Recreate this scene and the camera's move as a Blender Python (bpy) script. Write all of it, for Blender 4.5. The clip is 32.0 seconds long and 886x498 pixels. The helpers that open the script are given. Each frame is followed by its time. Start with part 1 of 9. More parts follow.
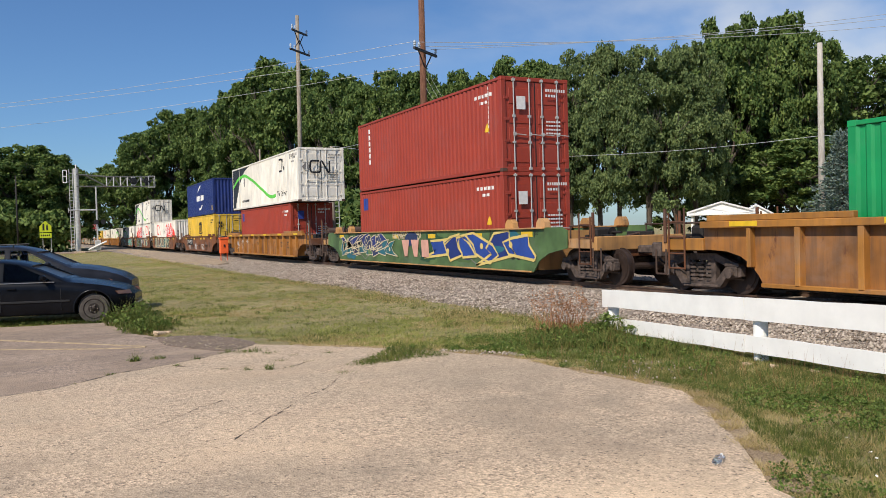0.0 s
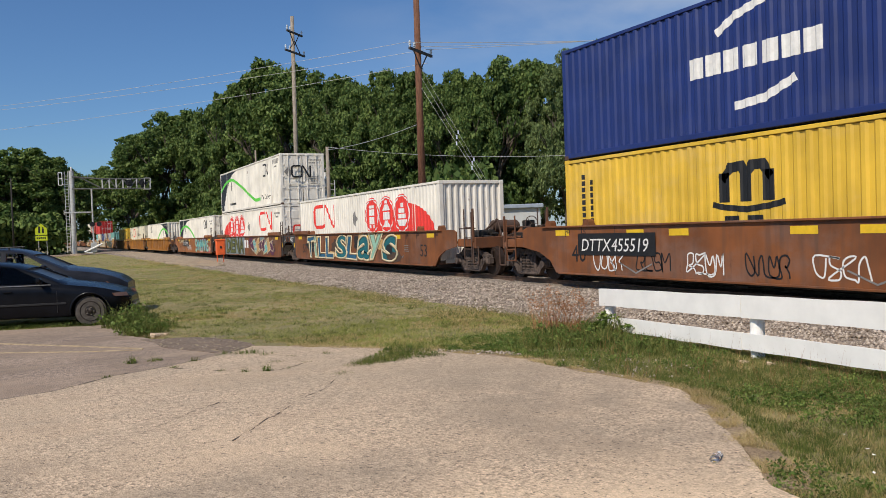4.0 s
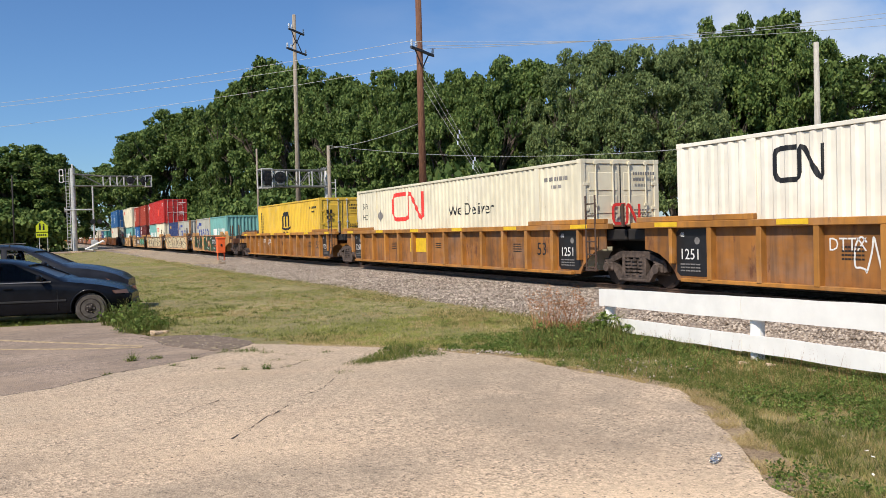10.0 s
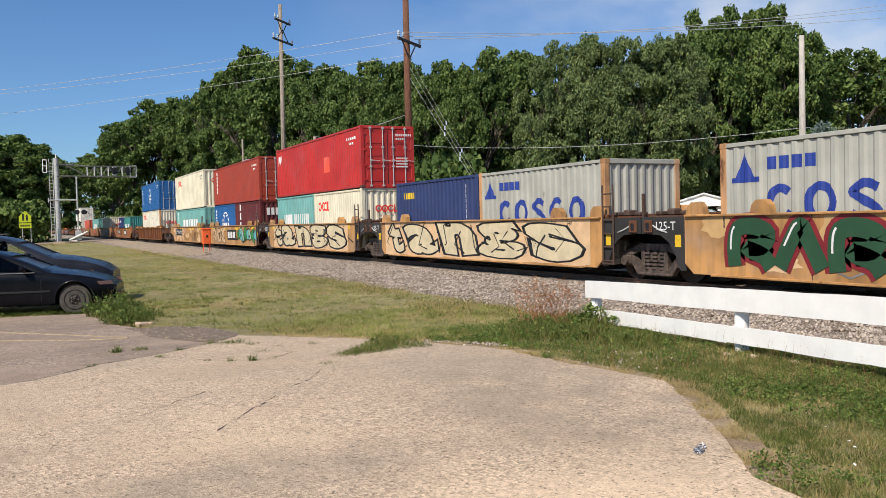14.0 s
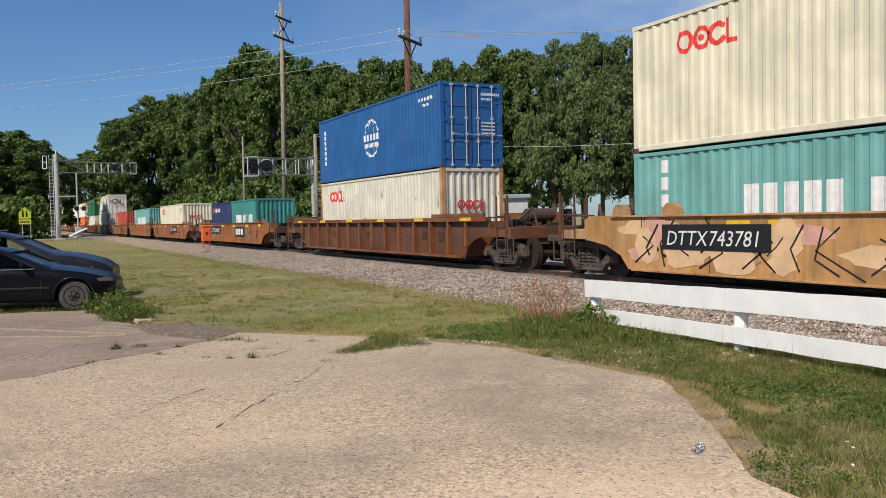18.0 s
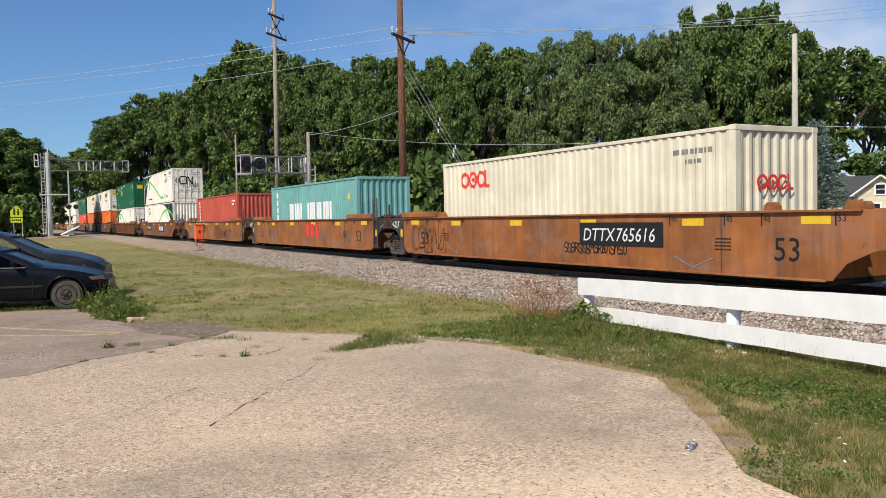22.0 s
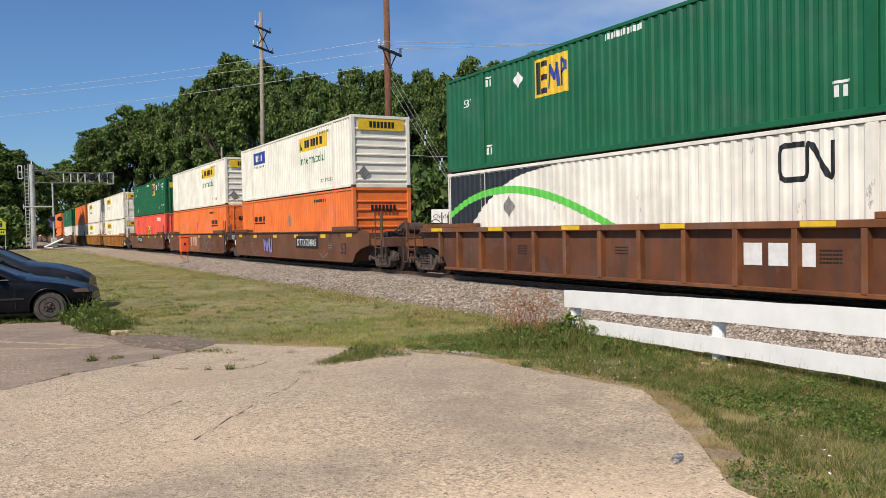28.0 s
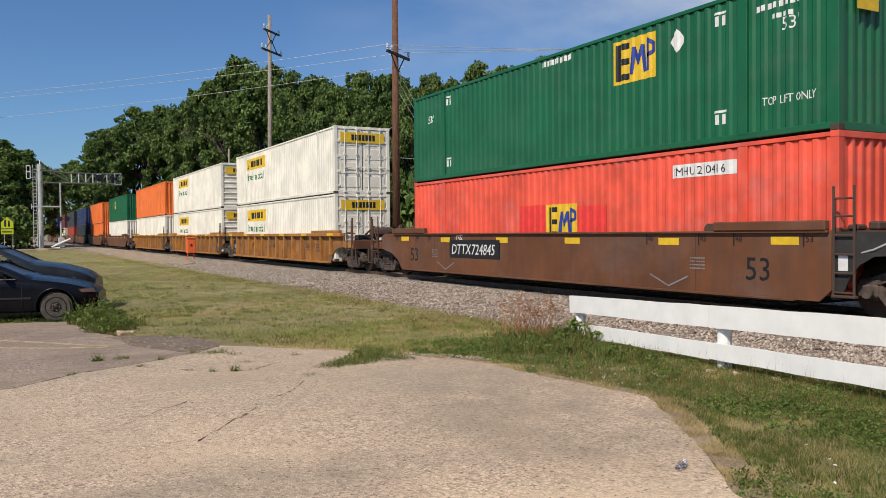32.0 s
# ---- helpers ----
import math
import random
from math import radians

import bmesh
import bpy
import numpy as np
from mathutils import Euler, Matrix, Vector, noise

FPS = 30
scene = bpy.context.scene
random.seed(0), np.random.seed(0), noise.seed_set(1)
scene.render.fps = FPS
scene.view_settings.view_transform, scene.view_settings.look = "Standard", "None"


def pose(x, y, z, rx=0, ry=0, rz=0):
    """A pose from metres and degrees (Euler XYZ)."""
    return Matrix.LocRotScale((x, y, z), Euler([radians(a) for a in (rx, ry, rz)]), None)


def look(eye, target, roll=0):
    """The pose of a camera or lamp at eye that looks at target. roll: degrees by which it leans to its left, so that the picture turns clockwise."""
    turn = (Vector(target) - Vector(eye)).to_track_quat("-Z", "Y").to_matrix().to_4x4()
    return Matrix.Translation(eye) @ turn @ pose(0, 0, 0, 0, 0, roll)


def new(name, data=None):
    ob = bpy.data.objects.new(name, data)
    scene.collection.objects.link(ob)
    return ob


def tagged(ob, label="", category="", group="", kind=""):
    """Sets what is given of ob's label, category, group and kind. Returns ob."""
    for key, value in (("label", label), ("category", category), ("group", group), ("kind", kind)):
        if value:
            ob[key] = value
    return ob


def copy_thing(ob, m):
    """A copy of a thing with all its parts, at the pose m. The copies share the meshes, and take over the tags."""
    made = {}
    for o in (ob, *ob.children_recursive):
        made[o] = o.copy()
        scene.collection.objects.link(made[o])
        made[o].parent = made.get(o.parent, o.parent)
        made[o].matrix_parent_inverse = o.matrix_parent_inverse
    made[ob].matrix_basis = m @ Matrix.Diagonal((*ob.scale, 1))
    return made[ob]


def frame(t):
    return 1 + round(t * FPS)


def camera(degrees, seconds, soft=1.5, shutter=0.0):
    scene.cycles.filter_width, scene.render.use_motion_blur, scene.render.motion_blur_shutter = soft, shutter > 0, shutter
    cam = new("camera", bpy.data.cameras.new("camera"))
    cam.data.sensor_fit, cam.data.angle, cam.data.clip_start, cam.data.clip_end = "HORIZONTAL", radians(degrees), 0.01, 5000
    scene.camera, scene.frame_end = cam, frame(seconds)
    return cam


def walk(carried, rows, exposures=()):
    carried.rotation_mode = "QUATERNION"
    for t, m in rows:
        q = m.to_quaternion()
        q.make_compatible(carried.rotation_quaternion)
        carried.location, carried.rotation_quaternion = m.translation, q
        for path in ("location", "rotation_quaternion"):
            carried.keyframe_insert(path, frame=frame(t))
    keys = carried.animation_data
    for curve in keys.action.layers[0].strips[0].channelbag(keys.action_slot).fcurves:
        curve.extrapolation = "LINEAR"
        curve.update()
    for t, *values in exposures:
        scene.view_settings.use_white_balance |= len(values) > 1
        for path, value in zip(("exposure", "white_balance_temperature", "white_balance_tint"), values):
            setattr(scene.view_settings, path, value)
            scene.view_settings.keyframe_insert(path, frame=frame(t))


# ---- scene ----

# ---- camera: hand-held from one spot, turning a little ----
cam = camera(57.05, 32.0, 0.65)
EYE = 1.65
PATH = [
    (0, 26.50, -1.39, -1.56), (0.5, 26.60, -1.52, -1.63), (1, 26.50, -1.40, -1.65), (1.5, 26.35, -1.41, -1.72), (2, 26.37, -1.34, -1.78),
    (2.5, 26.49, -1.38, -1.89), (3, 26.68, -1.41, -1.81), (3.5, 26.69, -1.37, -1.95), (5.5, 26.87, -1.56, -1.83), (6, 26.91, -1.59, -1.87),
    (6.5, 26.94, -1.60, -1.94), (7, 26.95, -1.66, -1.91), (7.5, 26.97, -1.76, -1.84), (8, 26.98, -1.76, -1.82), (8.5, 26.90, -1.57, -1.59),
    (9, 26.74, -1.29, -1.55), (9.5, 26.65, -1.32, -1.60), (10, 26.70, -1.44, -1.60), (10.5, 26.84, -1.38, -1.53), (11, 27.00, -1.35, -1.54),
    (11.5, 27.21, -1.54, -1.60), (12, 27.31, -1.83, -1.65), (12.5, 27.37, -2.00, -1.50), (13, 27.54, -2.07, -1.41), (13.5, 27.65, -2.03, -1.44),
    (14, 27.62, -2.06, -1.46), (14.5, 27.52, -2.11, -1.46), (16.5, 27.40, -2.08, -1.34), (17, 27.40, -2.14, -1.34), (17.5, 27.50, -2.18, -1.24),
    (18, 27.64, -2.17, -1.15), (18.5, 27.81, -2.15, -1.25), (19, 27.89, -2.10, -1.22), (19.5, 27.95, -2.04, -1.27), (20, 28.04, -2.11, -1.27),
    (20.5, 28.08, -2.25, -1.17), (21, 28.11, -2.32, -1.14), (21.5, 28.10, -2.35, -1.15), (22, 28.10, -2.32, -1.20), (22.5, 28.15, -2.19, -1.16),
    (23, 28.17, -2.07, -1.18), (23.5, 28.20, -1.94, -1.15), (24, 28.23, -1.81, -1.06), (24.5, 28.28, -1.76, -1.11), (25, 28.38, -1.78, -1.08),
    (25.5, 28.56, -1.85, -1.07), (27.5, 28.99, -1.56, -1.20), (28, 29.06, -1.46, -1.14), (28.5, 29.14, -1.60, -1.13), (29, 29.08, -1.69, -1.19),
    (29.5, 28.96, -1.64, -0.90), (30, 28.74, -1.58, -0.77), (30.5, 28.64, -1.56, -0.73), (31, 28.64, -1.47, -0.73), (31.5, 28.64, -1.25, -0.70),
    (32, 28.66, -1.17, -0.53),
]


def aim(yaw, tilt, roll):
    """The pose at the eye: yaw clockwise from the line of the track, tilt up, roll."""
    return pose(0, 0, EYE, 90 + tilt, 0, -yaw) @ pose(0, 0, 0, 0, 0, roll)


walk(cam, [(t, aim(a, b, c)) for t, a, b, c in PATH], [(0, 0.05), (2, -0.12), (4, -0.15), (6, -0.25), (7, -0.08), (8, 0.1), (9, 0.2), (10, 0.18), (12, 0.15), (13, 0.22), (14, 0.13), (17, -0.02), (18, -0.1), (19, 0.1), (20, 0.2), (21, 0.2), (22, 0.1), (23, -0.03), (24, 0.08), (26, 0.05), (28, 0.0), (29, 0.06), (30, -0.34), (31, -0.25), (32, -0.12)])

# ---- light: clear morning, sun behind the camera ----
SUN_WAY = Vector((0.604, 0.340, -0.70)).normalized()
world = bpy.data.worlds.new("sky")
scene.world = world
world.use_nodes = True
wn, wl = world.node_tree.nodes, world.node_tree.links
sky = wn.new("ShaderNodeTexSky")
sky.sky_type, sky.sun_disc = "NISHITA", False
sky.sun_elevation = math.asin(-SUN_WAY.z)
sky.sun_rotation = math.atan2(-SUN_WAY.x, -SUN_WAY.y)
sky.air_density, sky.dust_density, sky.ozone_density = 1.0, 0.45, 3.0
wn["Background"].inputs["Strength"].default_value = 0.095
tint = wn.new("ShaderNodeMix")
tint.data_type, tint.blend_type = "RGBA", "MULTIPLY"
tint.inputs[0].default_value = 1.0
tint.inputs[7].default_value = (0.64, 0.86, 1.12, 1)
wl.new(sky.outputs[0], tint.inputs[6])
# thin cirrus towards the south-east
where = wn.new("ShaderNodeTexCoord")
veil = wn.new("ShaderNodeMapping")
veil.inputs["Rotation"].default_value = (0.3, 0.2, 0.5)
veil.inputs["Scale"].default_value = (1.2, 5.0, 7.0)
cloud = wn.new("ShaderNodeTexNoise")
cloud.inputs["Scale"].default_value, cloud.inputs["Detail"].default_value = 1.6, 7.0
band = wn.new("ShaderNodeMapRange")
band.inputs["From Min"].default_value, band.inputs["From Max"].default_value, band.inputs["To Max"].default_value = 0.36, 0.80, 0.95
aside = wn.new("ShaderNodeSeparateXYZ")
east = wn.new("ShaderNodeMapRange")
east.inputs["From Min"].default_value, east.inputs["From Max"].default_value = 0.30, 0.75
both = wn.new("ShaderNodeMath")
both.operation = "MULTIPLY"
thin = wn.new("ShaderNodeMix")
thin.data_type = "RGBA"
thin.inputs[7].default_value = (7.5, 7.8, 8.2, 1)
wl.new(where.outputs["Generated"], veil.inputs["Vector"])
wl.new(veil.outputs[0], cloud.inputs["Vector"])
wl.new(cloud.outputs["Fac"], band.inputs["Value"])
wl.new(where.outputs["Generated"], aside.inputs[0])
wl.new(aside.outputs["X"], east.inputs["Value"])
wl.new(band.outputs[0], both.inputs[0])
wl.new(east.outputs[0], both.inputs[1])
wl.new(both.outputs[0], thin.inputs[0])
wl.new(tint.outputs[2], thin.inputs[6])
wl.new(thin.outputs[2], wn["Background"].inputs["Color"])
lamp = bpy.data.lights.new("sun", "SUN")
lamp.energy, lamp.angle, lamp.color = 4.6, radians(0.55), (1.0, 0.91, 0.785)
sun = new("sun", lamp)
sun.matrix_basis = look((0, 0, 40), Vector((0, 0, 40)) + SUN_WAY)

# ---- materials ----
def hexcol(h):
    v = [int(h[i:i + 2], 16) / 255 for i in (0, 2, 4)]
    return tuple(c / 12.92 if c <= 0.04045 else ((c + 0.055) / 1.055) ** 2.4 for c in v) + (1.0,)


class Mat:
    """A node material with shortcuts to the nodes that this scene uses."""

    def __init__(self, name, rough=0.6, metal=0.0):
        self.m = bpy.data.materials.new(name)
        self.m.use_nodes = True
        self.n, self.l = self.m.node_tree.nodes, self.m.node_tree.links
        self.b = self.n["Principled BSDF"]
        self.b.inputs["Roughness"].default_value = rough
        self.b.inputs["Metallic"].default_value = metal
        self.co = self.n.new("ShaderNodeTexCoord")
        self.info = self.n.new("ShaderNodeObjectInfo")
        self.vec = self.add("ShaderNodeVectorMath")
        self.vec.operation = "ADD"
        self.l.new(self.co.outputs["Object"], self.vec.inputs[0])
        off = self.add("ShaderNodeVectorMath")
        off.operation = "SCALE"
        off.inputs[0].default_value = (37.0, 53.0, 29.0)
        self.l.new(self.info.outputs["Random"], off.inputs["Scale"])
        self.l.new(off.outputs[0], self.vec.inputs[1])

    def add(self, kind):
        return self.n.new(kind)

    def noise(self, scale, detail=4.0, stretch=(1, 1, 1), lo=0.35, hi=0.65, rough=0.6):
        mp = self.add("ShaderNodeMapping")
        mp.inputs["Scale"].default_value = stretch
        self.l.new(self.vec.outputs[0], mp.inputs["Vector"])
        t = self.add("ShaderNodeTexNoise")
        t.inputs["Scale"].default_value, t.inputs["Detail"].default_value = scale, detail
        t.inputs["Roughness"].default_value = rough
        self.l.new(mp.outputs[0], t.inputs["Vector"])
        r = self.add("ShaderNodeMapRange")
        r.inputs["From Min"].default_value, r.inputs["From Max"].default_value = lo, hi
        self.l.new(t.outputs["Fac"], r.inputs["Value"])
        return r.outputs[0]

    def mix(self, fac, a, b, kind="MIX"):
        x = self.add("ShaderNodeMix")
        x.data_type, x.blend_type = "RGBA", kind
        for slot, v in (("Factor", fac), ("A", a), ("B", b)):
            sock = [s for s in x.inputs if s.name == slot and (s.type == "RGBA" or (slot == "Factor" and s.type == "VALUE"))][0]
            if isinstance(v, (tuple, float, int)):
                sock.default_value = v
            else:
                self.l.new(v, sock)
        return [s for s in x.outputs if s.type == "RGBA"][0]

    def times(self, a, b):
        x = self.add("ShaderNodeMath")
        x.operation = "MULTIPLY"
        for i, v in enumerate((a, b)):
            if isinstance(v, (float, int)):
                x.inputs[i].default_value = v
            else:
                self.l.new(v, x.inputs[i])
        return x.outputs[0]

    def color(self, out):
        self.l.new(out, self.b.inputs["Base Color"])
        return self

    def bump(self, fac, strength=0.3, dist=0.01):
        x = self.add("ShaderNodeBump")
        x.inputs["Strength"].default_value, x.inputs["Distance"].default_value = strength, dist
        self.l.new(fac, x.inputs["Height"])
        self.l.new(x.outputs[0], self.b.inputs["Normal"])
        return self


def shade(c, k):
    return tuple(min(1.0, v * k) for v in c[:3]) + (1.0,)


RUST = (0.13, 0.05, 0.022, 1)
GRIME = (0.05, 0.042, 0.035, 1)


def paint(name, col, rough=0.45, rust=0.15, dirt=0.25, fade=0.12):
    """Weathered paint on steel: fading patches, dirt in vertical runs and spots of rust."""
    c = hexcol(col) if isinstance(col, str) else col
    m = Mat(name, rough)
    base = m.mix(m.noise(0.9, 3), shade(c, 1 - fade), shade(c, 1 + fade))
    bleach = tuple(0.62 * v + 0.38 * (0.3 * c[0] + 0.55 * c[1] + 0.15 * c[2] + 0.10) for v in c[:3]) + (1.0,)
    base = m.mix(m.times(m.noise(0.45, 6, (1, 1, 1.6), 0.50, 0.72, 0.7), min(0.8, 3.2 * fade)), base, bleach)
    runs = m.times(m.noise(1.0, 5, (5, 5, 0.45), 0.45, 0.8), dirt)
    base = m.mix(runs, base, GRIME)
    spots = m.times(m.noise(2.2, 8, (1.3, 1.3, 0.5), 0.69 - 0.16 * rust, 0.74 - 0.12 * rust, 0.72), min(1.0, 0.35 + rust))
    m.color(m.mix(spots, base, RUST))
    m.bump(m.noise(9, 3), 0.05, 0.004)
    return m.m


def plain(name, col, rough=0.5, metal=0.0, var=0.1, scale=6.0, bump=0.05):
    c = hexcol(col) if isinstance(col, str) else col
    m = Mat(name, rough, metal)
    f = m.noise(scale, 5)
    m.color(m.mix(f, shade(c, 1 - var), shade(c, 1 + var)))
    if bump:
        m.bump(f, bump, 0.005)
    return m.m


def grit(m, scale, lo, hi, long=1.0):
    """Small stones set close together, each with its own tone; also the dips between them. long: how drawn out they lie."""
    v = m.add("ShaderNodeTexVoronoi")
    v.inputs["Scale"].default_value = scale
    mp = m.add("ShaderNodeMapping")
    mp.inputs["Rotation"].default_value = (0, 0, radians(26))
    mp.inputs["Scale"].default_value = (1.0, 1.0 / long, 1.0)
    m.l.new(m.vec.outputs[0], mp.inputs["Vector"])
    m.l.new(mp.outputs[0], v.inputs["Vector"])
    bw = m.add("ShaderNodeSeparateColor")
    m.l.new(v.outputs["Color"], bw.inputs[0])
    return m.mix(bw.outputs[0], lo, hi), v.outputs["Distance"]


def blot(m, x, y, rx, ry):
    """A soft round stain on the ground at (x, y)."""
    mp = m.add("ShaderNodeMapping")
    mp.vector_type = "TEXTURE"
    mp.inputs["Location"].default_value = (x, y, 0)
    mp.inputs["Scale"].default_value = (rx, ry, 100)
    m.l.new(m.co.outputs["Object"], mp.inputs["Vector"])
    g = m.add("ShaderNodeTexGradient")
    g.gradient_type = "SPHERICAL"
    m.l.new(mp.outputs[0], g.inputs["Vector"])
    r = m.add("ShaderNodeMapRange")
    r.inputs["From Max"].default_value = 0.55
    m.l.new(g.outputs["Fac"], r.inputs["Value"])
    return r.outputs[0]


def concrete_mat():
    m = Mat("old_concrete", 0.9)
    big = m.noise(0.35, 5, lo=0.36, hi=0.64)
    base = m.mix(big, (0.50, 0.355, 0.225, 1), (0.72, 0.53, 0.35, 1))
    # worn places where the aggregate shows
    stones, dips = grit(m, 64, (0.10, 0.066, 0.042, 1), (1.0, 0.77, 0.54, 1), 1.5)
    worn = m.times(m.noise(0.55, 6, lo=0.30, hi=0.54, rough=0.65), 0.85)
    base = m.mix(worn, base, stones)
    fine, _ = grit(m, 105, (0.16, 0.11, 0.07, 1), (0.95, 0.73, 0.51, 1), 1.4)
    base = m.mix(0.36, base, fine)
    base = m.mix(m.times(m.noise(1.3, 7, lo=0.45, hi=0.72, rough=0.7), 0.45), base, (0.40, 0.29, 0.20, 1))
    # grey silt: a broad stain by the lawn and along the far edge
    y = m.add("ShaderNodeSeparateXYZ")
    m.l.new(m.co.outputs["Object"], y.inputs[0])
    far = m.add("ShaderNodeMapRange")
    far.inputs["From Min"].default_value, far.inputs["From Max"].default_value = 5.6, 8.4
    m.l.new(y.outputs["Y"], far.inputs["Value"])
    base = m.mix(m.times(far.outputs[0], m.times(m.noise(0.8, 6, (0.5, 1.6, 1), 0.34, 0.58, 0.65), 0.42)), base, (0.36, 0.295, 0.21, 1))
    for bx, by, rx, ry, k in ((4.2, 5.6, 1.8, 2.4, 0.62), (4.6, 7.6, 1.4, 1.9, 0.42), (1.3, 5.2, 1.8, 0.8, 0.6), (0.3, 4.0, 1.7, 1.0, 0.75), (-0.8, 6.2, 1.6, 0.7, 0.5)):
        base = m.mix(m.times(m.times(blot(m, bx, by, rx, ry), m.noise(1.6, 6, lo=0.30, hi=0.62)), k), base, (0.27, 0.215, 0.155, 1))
    base = m.mix(m.times(blot(m, 2.7, 3.3, 1.7, 1.3), 0.45), base, (0.86, 0.64, 0.42, 1))
    base = m.mix(m.times(m.noise(9, 6, lo=0.50, hi=0.7, rough=0.75), 0.4), base, (0.25, 0.185, 0.13, 1))
    base = m.mix(m.times(m.noise(30, 4, lo=0.61, hi=0.65), 0.8), base, (0.10, 0.075, 0.055, 1))
    m.color(base)
    m.bump(dips, 0.6, 0.006)
    return m.m


def asphalt_mat():
    m = Mat("faded_asphalt", 0.92)
    base = m.mix(m.noise(0.35, 5), (0.20, 0.145, 0.105, 1), (0.40, 0.295, 0.21, 1))
    stones, dips = grit(m, 60, (0.10, 0.075, 0.06, 1), (0.60, 0.46, 0.35, 1), 2.4)
    base = m.mix(m.times(m.noise(0.8, 5, lo=0.35, hi=0.6), 0.6), base, stones)
    base = m.mix(m.times(m.noise(0.9, 6, (0.35, 1.4, 1), 0.48, 0.66), 0.6), base, (0.17, 0.13, 0.10, 1))
    base = m.mix(m.times(m.noise(0.7, 6, (0.3, 1.8, 1), 0.52, 0.68), 0.5), base, (0.48, 0.36, 0.25, 1))
    base = m.mix(m.times(m.noise(5, 6, lo=0.5, hi=0.7, rough=0.75), 0.45), base, (0.11, 0.09, 0.075, 1))
    m.color(base)
    m.bump(dips, 0.6, 0.006)
    return m.m


def soil_mat():
    m = Mat("dry_turf", 0.95)
    base = m.mix(m.noise(0.35, 5, lo=0.38, hi=0.62), (0.20, 0.19, 0.06, 1), (0.50, 0.40, 0.18, 1))
    base = m.mix(m.times(m.noise(2.5, 6, lo=0.44, hi=0.6), 0.6), base, (0.15, 0.18, 0.045, 1))
    base = m.mix(m.times(m.noise(5, 6, lo=0.5, hi=0.62), 0.7), base, (0.30, 0.21, 0.115, 1))
    bits, dips = grit(m, 70, (0.10, 0.085, 0.04, 1), (0.52, 0.43, 0.22, 1))
    base = m.mix(0.4, base, bits)
    m.color(base)
    m.bump(m.noise(26, 5), 0.8, 0.03)
    return m.m


def dirt_mat(name, lo, hi):
    """Loose dry earth with crumbs and bits of straw."""
    m = Mat(name, 0.95)
    base = m.mix(m.noise(1.6, 6, lo=0.36, hi=0.64), lo, hi)
    bits, dips = grit(m, 85, shade(lo, 0.5), shade(hi, 1.35))
    base = m.mix(0.45, base, bits)
    base = m.mix(m.times(m.noise(14, 5, (1, 0.25, 1), 0.56, 0.66), 0.6), base, (0.55, 0.44, 0.25, 1))
    m.color(base)
    m.bump(dips, 0.9, 0.012)
    return m.m


def gravel_mat(name, lo, hi, scale):
    m = Mat(name, 0.9)
    v = m.add("ShaderNodeTexVoronoi")
    v.inputs["Scale"].default_value = scale
    m.l.new(m.vec.outputs[0], v.inputs["Vector"])
    bw = m.add("ShaderNodeSeparateColor")
    m.l.new(v.outputs["Color"], bw.inputs[0])
    base = m.mix(bw.outputs[0], lo, hi)
    base = m.mix(m.times(m.noise(0.8, 4), 0.45), base, (0.20, 0.16, 0.12, 1))
    m.color(base)
    m.bump(v.outputs["Distance"], 0.9, 0.03)
    return m.m


def leaf_mat(name, a, b, rough=0.55, glow=0.35, patch=0.25, deep=0.7):
    m = Mat(name, rough)
    g = m.add("ShaderNodeNewGeometry")
    base = m.mix(g.outputs["Random Per Island"], a, b)
    base = m.mix(m.times(m.noise(patch, 4), 0.6), base, shade(a, deep))
    m.color(base)
    m.b.inputs["Specular IOR Level"].default_value = 0.12
    tr = m.add("ShaderNodeBsdfTranslucent")
    m.l.new(base, tr.inputs["Color"])
    mx = m.add("ShaderNodeMixShader")
    mx.inputs[0].default_value = glow
    m.l.new(m.b.outputs[0], mx.inputs[1])
    m.l.new(tr.outputs[0], mx.inputs[2])
    m.l.new(mx.outputs[0], m.n["Material Output"].inputs["Surface"])
    return m.m


def stone_mat():
    m = Mat("ballast_stone", 0.9)
    g = m.add("ShaderNodeNewGeometry")
    base = m.mix(g.outputs["Random Per Island"], (0.13, 0.098, 0.074, 1), (0.66, 0.56, 0.46, 1))
    m.color(m.mix(m.times(m.noise(1.2, 4), 0.35), base, (0.19, 0.14, 0.10, 1)))
    return m.m


def glass_mat(name, tint=(0.02, 0.025, 0.03, 1)):
    m = Mat(name, 0.06)
    m.b.inputs["Base Color"].default_value = tint
    m.b.inputs["Specular IOR Level"].default_value = 0.8
    return m.m


def bark_mat(name, a, b):
    m = Mat(name, 0.9)
    f = m.noise(6, 6, (3, 3, 0.4))
    m.color(m.mix(f, a, b))
    m.bump(f, 0.6, 0.02)
    return m.m


CONCRETE, ASPHALT, TURF = concrete_mat(), asphalt_mat(), soil_mat()
GRAVEL = gravel_mat("ballast_bed", (0.075, 0.057, 0.044, 1), (0.55, 0.45, 0.355, 1), 25)
STONE = stone_mat()
GRAVEL_DIRT = dirt_mat("dirty_gravel", (0.14, 0.105, 0.08, 1), (0.27, 0.20, 0.145, 1))
GRASS = leaf_mat("grass_blade", (0.18, 0.225, 0.048, 1), (0.60, 0.57, 0.19, 1), 0.6, 0.3, 1.4, 0.85)
TUFT = leaf_mat("tuft_blade", (0.055, 0.095, 0.02, 1), (0.25, 0.275, 0.075, 1), 0.5, 0.22, 1.6, 0.6)
NEAR_GRASS = leaf_mat("near_grass_blade", (0.06, 0.10, 0.02, 1), (0.33, 0.32, 0.10, 1), 0.55, 0.25, 2.2, 0.7)
